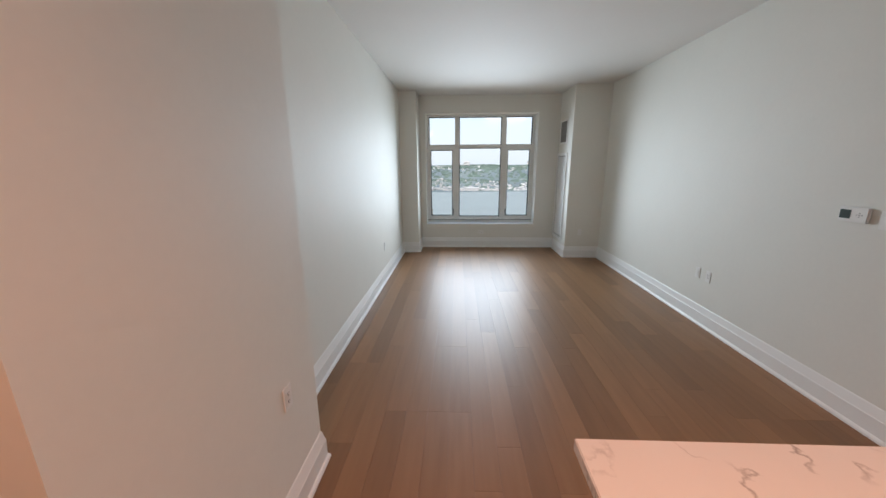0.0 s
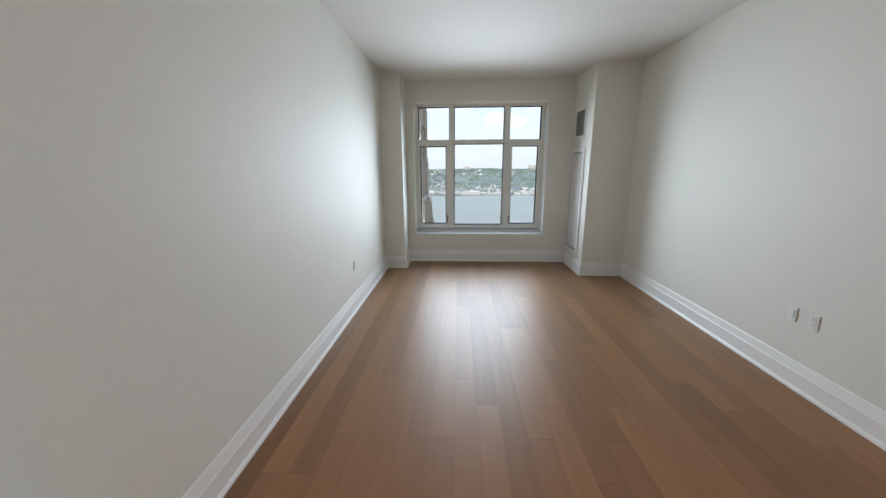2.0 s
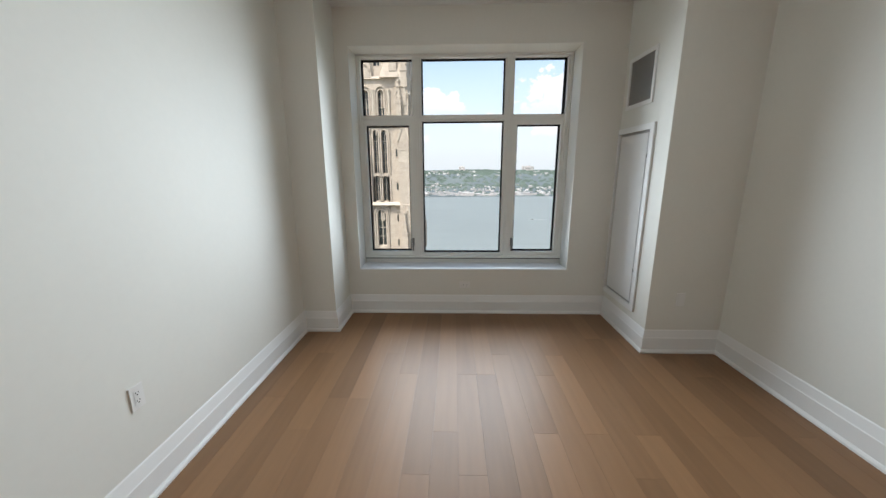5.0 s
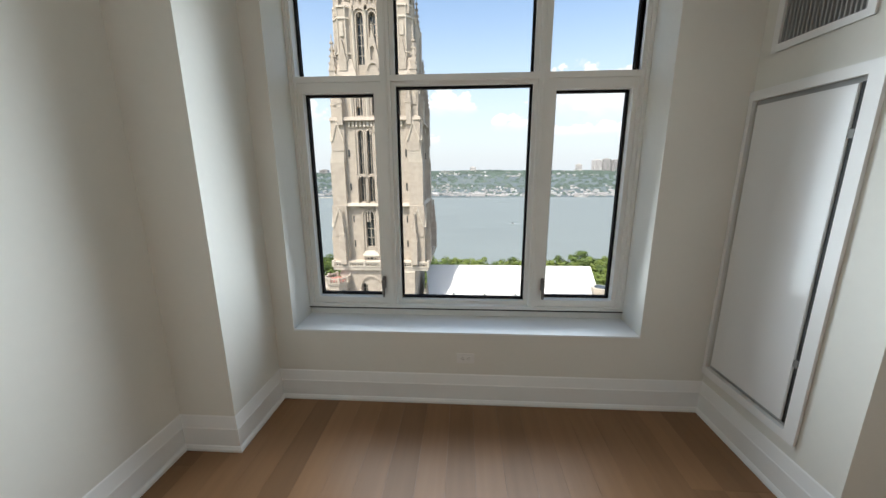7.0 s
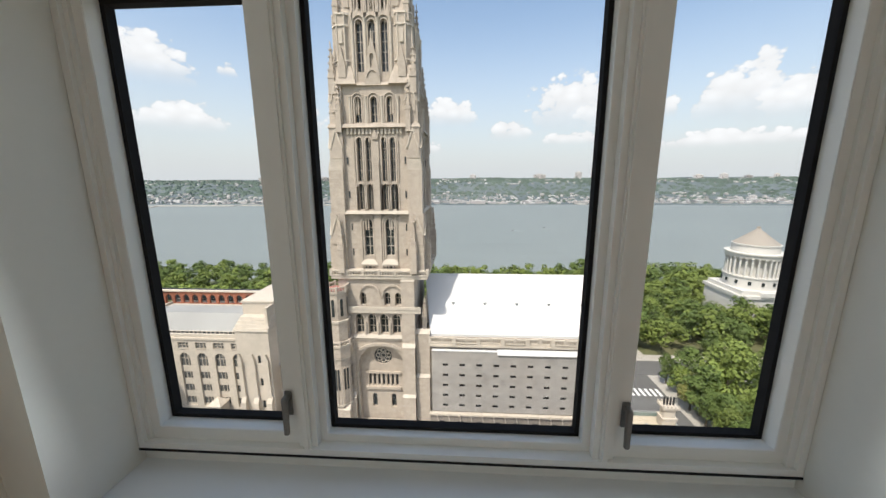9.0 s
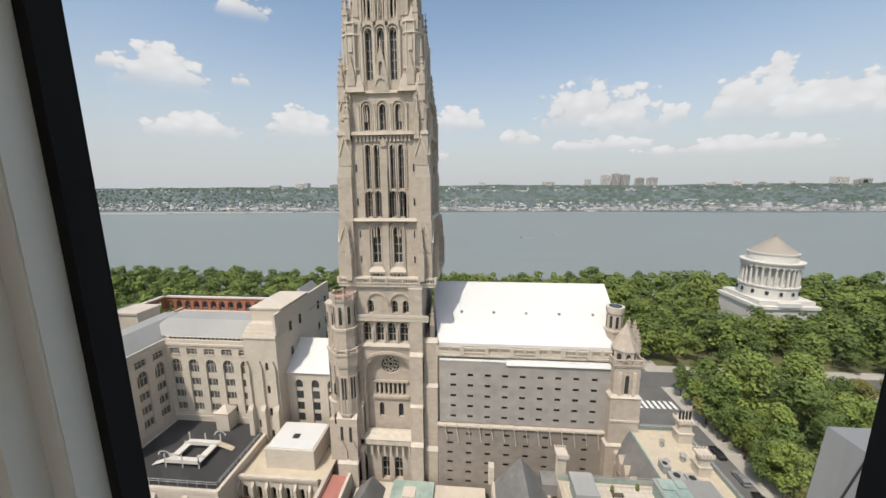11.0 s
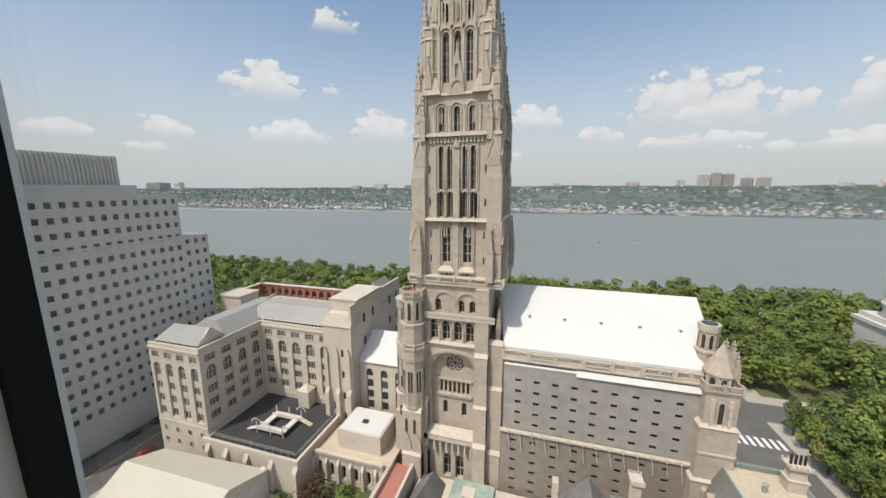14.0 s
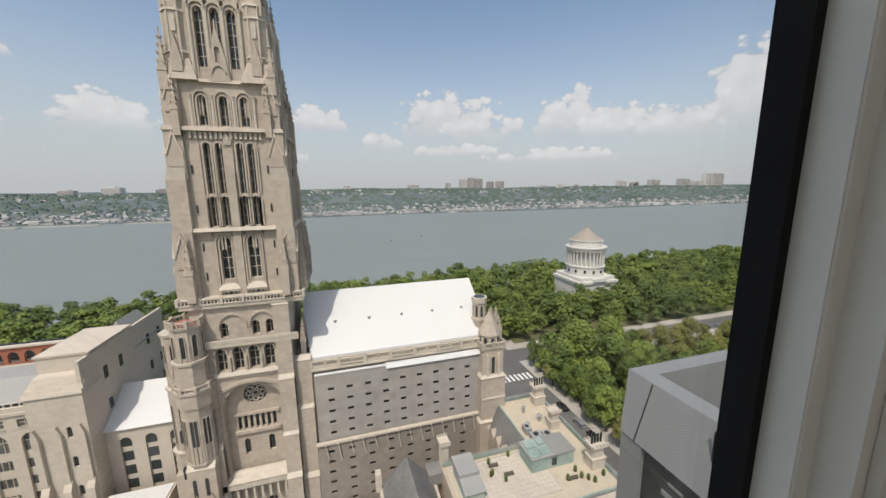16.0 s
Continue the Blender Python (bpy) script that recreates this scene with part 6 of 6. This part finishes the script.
# ---- domed tomb ----
tomb = group_of("domed_mausoleum", "white granite mausoleum with a colonnaded drum and conical dome", "mausoleum")
mx, my = 138.0, 176.0
s = Shape(MARBLE, WINDARK)
s.box(mx - 12, my - 12, GROUND, mx + 12, my + 12, -52.0)
s.box(mx - 12.8, my - 12.8, -52.0, mx + 12.8, my + 12.8, -50.6)
s.box(mx - 11.4, my - 11.4, -50.6, mx + 11.4, my + 11.4, -48.6)
s.box(mx - 4.4, my - 13.4, -50.8, mx + 4.4, my - 10, -49.0)
s.ob("base", tomb)
s = Shape(MARBLE, WINDARK)
s.ring(mx, my, -48.6, -43.6, 10.7, 10.6, 40)
for i in range(14):
    a = i * 2 * math.pi / 14
    s.box(mx + 10.55 * math.cos(a) - 0.5, my + 10.55 * math.sin(a) - 0.5, -46.6, mx + 10.55 * math.cos(a) + 0.5, my + 10.55 * math.sin(a) + 0.5, -45.0, 1)
s.ring(mx, my, -43.6, -43.0, 11.0, 11.0, 40)
s.ring(mx, my, -43.0, -34.4, 8.0, 8.0, 40, 0)
s.ring(mx, my, -34.4, -32.8, 10.7, 11.0, 40)
s.ring(mx, my, -32.8, -32.2, 11.4, 11.4, 40)
s.ring(mx, my, -32.2, -29.0, 9.0, 8.9, 40)
s.ring(mx, my, -29.0, -28.4, 9.2, 9.2, 40)
s.ob("drum", tomb)
s = Shape(MARBLE)
for i in range(28):
    a = i * 2 * math.pi / 28
    x, y = mx + 9.95 * math.cos(a), my + 9.95 * math.sin(a)
    s.ring(x, y, -43.0, -34.4, 0.52, 0.44, 8)
    s.box(x - 0.75, y - 0.75, -34.9, x + 0.75, y + 0.75, -34.4)
s.ob("columns", tomb, kind="stuff")
s = Shape(DOME)
for i in range(9):
    r = 8.7 - i * 0.93
    s.ring(mx, my, -28.4 + i * 0.78, -28.4 + (i + 1) * 0.78, r, r - 0.83, 40)
s.ring(mx, my, -21.4, -20.6, 0.9, 0.7, 12)
s.ob("dome", tomb)

# ---- streets ----
def sheet(name, x0, y0, x1, y1, z, mat, **tags):
    return Shape(mat).box(x0, y0, z - 0.3, x1, y1, z).ob(name, **tags)


sheet("pavement", 43, -40, 72, 142, GROUND + 0.16, PAVE, label="pale concrete pavements along the side street", category="pavement", kind="structure")
sheet("road_side", 49, -40, 66, 142, GROUND + 0.19, ASPHALT, label="worn grey asphalt side street", category="road", kind="structure")
sheet("pavement_drive", 66, 118, 420, 138, GROUND + 0.12, PAVE, label="pale park pavement along the drive", category="pavement", kind="structure")
sheet("road_drive", 40, 123, 420, 133, GROUND + 0.23, ASPHALT, label="worn asphalt drive past the park", category="road", kind="structure")
sheet("road_south", -108, -60, -95, 140, GROUND + 0.15, ASPHALT, label="asphalt street beside the office block", category="road", kind="structure")
sheet("yard", -95, 20, 48, 62, GROUND + 0.1, PAVE, label="pale paved yard between the buildings", category="yard", kind="structure")
cross = group_of("crosswalk", "white striped pedestrian crossing on asphalt", "crosswalk", kind="structure")
for i in range(9):
    Shape(MARK).box(50 + i * 1.75, 110.5, GROUND + 0.19, 50.9 + i * 1.75, 114.5, GROUND + 0.202).ob("stripe", cross)
for i in range(6):
    Shape(MARK).box(50.0 + i * 1.5, 97.0, GROUND + 0.19, 50.7 + i * 1.5, 100.0, GROUND + 0.202).ob("stripe", cross)
Shape(YELLOW).box(-101.7, -40, GROUND + 0.15, -101.4, 135, GROUND + 0.165).ob("centre_line", tagged(new("road_markings"), label="yellow centre line on the street", category="road marking", kind="structure"))


def car(m, paint, label):
    c = group_of("car", label, "car", group="parked cars")
    b = Shape(paint)
    b.frustum((-0.9, -2.25, 0.9, 2.25), (-0.88, -2.2, 0.88, 2.2), 0.28, 0.85)
    b.frustum((-0.8, -1.75, 0.8, 1.1), (-0.66, -1.1, 0.66, 0.45), 1.02, 1.45)
    b.ob("body", c, bevel=0.08)
    g = Shape(WINDARK)
    g.frustum((-0.86, -1.95, 0.86, 1.35), (-0.76, -1.6, 0.76, 0.95), 0.85, 1.1)
    g.ob("glass", c)
    for x in (-0.82, 0.82):
        for y in (-1.4, 1.4):
            w = Shape(DARK)
            w.prism(disc(0, 0, 0.33, 12), -0.11, 0.11, lambda u, v, d: (x + d, y + u, 0.33 + v))
            w.ob("wheel", c)
    c.matrix_world = m
    return c


PAINTS = [material("white_car", (0.7, 0.7, 0.7), 0.25, spread=0.02), material("black_car", (0.02, 0.02, 0.022), 0.25, spread=0.02), material("grey_car", (0.2, 0.21, 0.22), 0.25, spread=0.02), material("red_car", (0.3, 0.03, 0.03), 0.25, spread=0.02)]
NAMES = ["white", "black", "grey", "red"]
for k, (x, y, r, p) in enumerate([(108.5, 124.2, 90, 1), (112.5, 124.2, 90, 0), (118.5, 124.2, 90, 0), (131, 124.2, 90, 0), (137, 124.2, 90, 1), (152, 124.2, 90, 2), (160, 124.2, 90, 1), (168, 124.2, 90, 1), (176, 124.2, 90, 2),
                                  (62.3, 104, 0, 2), (64.2, 92, 0, 1), (64.2, 84, 0, 2), (64.2, 78, 0, 1), (-96.6, 62.6, 0, 3), (-107, 66, 0, 1), (-107, 73, 0, 1), (-107, 80, 0, 2), (-107, 87, 0, 1)]):
    car(pose(x, y, GROUND + (0.23 if y > 120 else 0.19 if x > 0 else 0.15), 0, 0, r), PAINTS[p], NAMES[p] + " car parked on the asphalt street")


# ---- trees ----
def trunk_mesh(seed, high):
    r = random.Random(seed)
    sh = Shape(BARK)
    sh.ring(0, 0, 0, high * 0.55, 0.42, 0.26, 8)
    for i in range(5):
        a = r.random() * 6.28
        b = Vector((0, 0, high * (0.3 + 0.05 * i)))
        e = b + Vector((math.cos(a) * 3.4, math.sin(a) * 3.4, high * 0.32))
        sh.add([b + Vector((0.2, 0, 0)), b + Vector((-0.1, 0.18, 0)), b + Vector((-0.1, -0.18, 0)), e], [(0, 1, 3), (1, 2, 3), (2, 0, 3), (0, 2, 1)])
    return sh.mesh("trunk")


CROWNS = [crown_mesh("crown", 11 + i, 18, 145, 0.36, 5.2, 9.0, (LEAF, LEAF2, LEAF, LEAF2, LEAF3)[i]) for i in range(5)]
TRUNKS = [trunk_mesh(31 + i, 13.0) for i in range(3)]
rt = random.Random(21)


def tree(x, y, z, size, k):
    e = group_of("tree", "leafy green deciduous street tree with a dense uneven crown", "tree", group="park trees", at=(x, y, z))
    e.scale = (size, size, size * (0.9 + 0.25 * rt.random()))
    e.rotation_euler = (0, 0, rt.random() * 6.28)
    new("trunk", TRUNKS[k % 3]).parent = e
    c = new("crown", CROWNS[k % 5])
    c.parent, c.location = e, (0, 0, 6.5)
    return e


k = 0
for row in range(6):
    for col in range(14):
        x, y = 72 + col * 8.6 + rt.uniform(-2.5, 2.5), 68 + row * 8.6 + rt.uniform(-2.5, 2.5)
        if x > 70 + (120 - y) * 0.02 and x - 0.6 * y > 5 and (y < 117 or x < 96):
            tree(x, y, GROUND, rt.uniform(0.8, 1.1) * (1.25 if y > 94 and x < 100 else 0.78 if y > 94 else 1.0), 4 if x > 112 and y > 92 else k % 4)
            k += 1
for i in range(9):
    tree(69.0 + rt.uniform(-1, 1), 66 + i * 6.4 + rt.uniform(-1, 1), GROUND, rt.uniform(0.62, 0.85), k + i)


def woods(name, spots, seed, leaf, per, label):
    """Many crowns in one mesh; spots are (x, y, ground, size)."""
    r = np.random.default_rng(seed)
    base = []
    for i in range(4):
        me = crown_mesh("part", seed + i, 11, int(per * 1.45), leaf * 0.9, 5.4, 9.0, LEAF)
        co = np.empty(len(me.vertices) * 3)
        me.vertices.foreach_get("co", co)
        base.append(co.reshape(-1, 3))
        bpy.data.meshes.remove(me)
    parts = []
    for x, y, z, size in spots:
        c = base[r.integers(4)]
        a = r.random() * 6.28
        q = np.stack((c[:, 0] * np.cos(a) - c[:, 1] * np.sin(a), c[:, 0] * np.sin(a) + c[:, 1] * np.cos(a), c[:, 2] * 0.82 + 6.0), 1) * size
        parts.append(q + np.array((x, y, z)))
    v = np.concatenate(parts)
    me = bpy.data.meshes.new(name)
    n = len(v) // 4
    me.vertices.add(len(v))
    me.vertices.foreach_set("co", v.ravel())
    me.loops.add(4 * n)
    me.loops.foreach_set("vertex_index", np.arange(4 * n))
    me.polygons.add(n)
    me.polygons.foreach_set("loop_start", np.arange(0, 4 * n, 4))
    me.polygons.foreach_set("material_index", np.repeat(r.integers(0, 2, len(spots)), n // len(spots)))
    me.materials.append(LEAF)
    me.materials.append(LEAF2)
    me.update(calc_edges=True)
    me.validate()
    return tagged(new(name, me), label=label, category="woods", kind="stuff")


spots = []
for y in range(196, 240, 9):
    for i in range(92):
        x = -390 + i * 9.2
        spots.append((x + rt.uniform(-4, 4), y + rt.uniform(-4, 4), GROUND - 0.5, rt.uniform(0.9, 1.12) * (1.15 if x > 60 else 1.0)))
woods("riverside_woods", spots, 50, 0.92, 21, "dense dark green park woods along the river")
spots = []
for y in range(140, 196, 8):
    for i in range(42):
        x = 42 + i * 8.6 + rt.uniform(-3, 3)
        yy = y + rt.uniform(-3, 3)
        if abs(x - mx) < 18 and abs(yy - my) < 18:
            continue
        spots.append((x, yy, GROUND, rt.uniform(0.8, 1.15)))
for i in range(9):
    spots.append((100 + i * 8 + rt.uniform(-2, 2), 150 + rt.uniform(-3, 3), GROUND, rt.uniform(1.15, 1.35)))
    spots.append((100 + i * 8 + rt.uniform(-2, 2), 157 + rt.uniform(-2, 2), GROUND, rt.uniform(1.1, 1.3)))
for y in range(104, 140, 8):
    for i in range(5):
        spots.append((40 - 60 + i * 9 + rt.uniform(-3, 3), y, GROUND, rt.uniform(0.7, 0.95)))
for y in range(100, 123, 8):
    for i in range(16):
        x = 165 + i * 9
        spots.append((x + rt.uniform(-3, 3), y - 4 + rt.uniform(-3, 3), GROUND, rt.uniform(0.7, 1.0)))
woods("park_woods", spots, 60, 0.68, 32, "dense green park trees round the mausoleum")
spots = [(-120 + i * 9 + rt.uniform(-3, 3), y + rt.uniform(-3, 3), GROUND, rt.uniform(0.8, 1.1)) for i in range(12) for y in (128, 140, 155, 172, 186)]
spots += [(-230 + i * 9 + rt.uniform(-3, 3), y + rt.uniform(-3, 3), GROUND, rt.uniform(0.8, 1.1)) for i in range(13) for y in (122, 134, 148, 164, 180)]
woods("hillside_woods", spots, 70, 0.85, 22, "green park trees behind the seminary hall")


def shrub(x, y, r, mat, label):
    e = group_of("shrub", label, "shrub", at=(x, y, GROUND + 0.1))
    c = new("crown", crown_mesh("crown", int(abs(x * 7)), 14, 40, 0.32, r, r * 1.3, mat))
    c.parent, c.location = e, (0, 0, r * 0.35)


MAROON = material("purple_leaves", (0.065, 0.038, 0.025), 0.7, spread=0.4, grain=1.0, coords="World", spec=0.2)
shrub(-45.5, 62.5, 4.2, MAROON, "round purple-brown ornamental garden tree")
shrub(-35.0, 61.0, 3.8, LEAF, "bright green rounded garden tree")
shrub(-39.5, 65.5, 2.0, LEAF2, "small green cloister garden bush")
shrub(-52.0, 60.0, 1.6, LEAF2, "small green yard bush")

# ---- far shore ----
def shore_z(x, y):
    y -= 22 * math.sin(x * 0.004)
    rise = max(0.0, min(1.0, (y - 1520) / 690.0)) ** 1.25
    top = (-15 if x < -300 else -8) + 4 * math.sin(x * 0.0031 + 1) + 2 * math.sin(x * 0.011)
    if y > 2210:
        top += (y - 2210) * 0.004
    return -101.0 + (y - 1480) * 0.012 + rise * (top + 98.0)


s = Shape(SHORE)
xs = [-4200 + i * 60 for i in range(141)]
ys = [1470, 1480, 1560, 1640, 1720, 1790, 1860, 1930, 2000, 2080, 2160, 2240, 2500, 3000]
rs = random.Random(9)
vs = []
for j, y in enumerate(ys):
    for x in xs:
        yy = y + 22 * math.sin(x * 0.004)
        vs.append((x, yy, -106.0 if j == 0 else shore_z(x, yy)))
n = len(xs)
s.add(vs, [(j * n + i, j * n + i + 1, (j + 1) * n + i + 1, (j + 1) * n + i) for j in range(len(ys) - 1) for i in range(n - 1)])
s.ob("backdrop_shore", label="wooded bluffs on the far river bank, haze mixed into their colour", category="far shore", kind="structure")
# muted green, with distance haze mixed into the colour here too
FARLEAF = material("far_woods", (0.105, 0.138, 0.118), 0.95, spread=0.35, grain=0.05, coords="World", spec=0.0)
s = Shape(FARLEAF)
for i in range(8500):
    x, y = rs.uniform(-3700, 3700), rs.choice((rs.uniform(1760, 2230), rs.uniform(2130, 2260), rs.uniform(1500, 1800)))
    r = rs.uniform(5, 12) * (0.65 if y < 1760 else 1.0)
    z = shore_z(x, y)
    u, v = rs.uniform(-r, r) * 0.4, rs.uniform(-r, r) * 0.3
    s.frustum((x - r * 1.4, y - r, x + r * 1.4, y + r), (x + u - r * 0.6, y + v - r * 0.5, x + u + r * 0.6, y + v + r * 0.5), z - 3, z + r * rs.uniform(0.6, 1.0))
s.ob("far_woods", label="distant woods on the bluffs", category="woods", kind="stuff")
# third material is the shore colour with haze in it
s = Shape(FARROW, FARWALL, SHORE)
for i in range(2500):
    x, y = rs.uniform(-3300, 3300), rs.choice((rs.uniform(1490, 1570), rs.uniform(1490, 1660), rs.uniform(1490, 1760), rs.uniform(1490, 1800), rs.uniform(2060, 2240)))
    w, h = rs.uniform(3, 9), rs.uniform(4, 9)
    z = shore_z(x, y)
    if y < 1560 and rs.random() < 0.10:
        w, h = rs.uniform(14, 32), rs.uniform(6, 13)
    m = rs.choice((0, 1))
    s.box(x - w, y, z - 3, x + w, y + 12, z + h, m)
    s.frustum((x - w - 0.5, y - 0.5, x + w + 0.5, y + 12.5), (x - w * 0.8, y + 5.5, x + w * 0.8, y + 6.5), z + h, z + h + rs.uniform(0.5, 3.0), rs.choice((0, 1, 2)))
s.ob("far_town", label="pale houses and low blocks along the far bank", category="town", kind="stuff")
s = Shape(PAVE)
for x0, x1, y0, y1 in ((-1650, -1250, 1330, 1360), (-1300, -950, 1390, 1415), (-950, -760, 1420, 1445), (-700, -480, 1440, 1465), (-2100, -1700, 1400, 1430), (-440, -330, 1420, 1440)):
    s.box(x0, y0, WATERZ - 2, x1, y1, WATERZ + 3)
s.ob("far_piers", label="long low piers on the far bank", category="piers", kind="stuff")


FOAM = material("white_wake", (0.55, 0.57, 0.56), 0.6, spread=0.3, grain=0.3, coords="World")
for bx, by, bl in ((102, 728, 1.0), (176, 773, 1.3)):
    boat = group_of("motor_boat", "small white motor boat with a foam wake", "boat", group="boats on the river", at=(bx, by, WATERZ))
    h = Shape(ROOFWHITE, WINDARK)
    h.frustum((-3.2 * bl, -0.9, 3.0 * bl, 0.9), (-4.0 * bl, -1.4, 3.4 * bl, 1.4), -0.1, 1.1)
    h.frustum((-1.6, -1.0, 1.8, 1.0), (-1.2, -0.8, 1.2, 0.8), 1.1, 2.2, 1)
    h.ob("hull", boat)
    k = Shape(FOAM)
    for e in (-1, 1):
        k.add([(3.0 * bl, e * 0.4, 0.05), (3.0 * bl, e * 1.6, 0.05), (26.0 * bl, e * 5.0, 0.05), (24.0 * bl, e * 3.4, 0.05)], [(0, 1, 2, 3)])
    k.ob("wake", boat)


def tower_block(x, y, wide, z1, mat=FARWALL):
    b = group_of("apartment_tower", "distant pale apartment tower with window bands", "tower block", group="distant towers")
    z0 = shore_z(x, y) - 5
    sh = Shape(mat)
    sh.box(x - wide, y, z0, x + wide, y + wide * 1.2, z1)
    sh.box(x - wide * 0.4, y + 2, z1, x + wide * 0.4, y + wide, z1 + 4)
    sh.ob("body", b)
    g = Shape(WINDARK)
    m = max(3, int(wide / 3.5))
    for i in range(m):
        u = x - wide + (i + 0.5) * 2 * wide / m
        g.box(u - wide * 0.16 / m * 2, y - 0.4, z0 + 8, u + wide * 0.16 / m * 2, y, z1 - 2)
    g.ob("window_bands", b)


# across, half width, top
TOWERS = [(-3331, 80, 50), (-3049, 35, 52), (-1322, 31, 16), (-1133, 41, 29), (-910, 27, 17), (56, 19, 30), (474, 34, 30), (712, 18, 43), (822, 27, 69), (878, 23, 75), (935, 23, 68), (1020, 23, 47), (1095, 26, 50), (1433, 23, 24), (1582, 19, 30), (1725, 17, 19), (1886, 13, 28), (2151, 35, 49), (2286, 24, 38), (2483, 42, 55), (2801, 45, 63), (3069, 41, 105), (3181, 48, 105), (2936, 57, 44), (2262, 25, 30)]
for x, wide, z1 in TOWERS:
    tower_block(x, 2255, wide, z1)
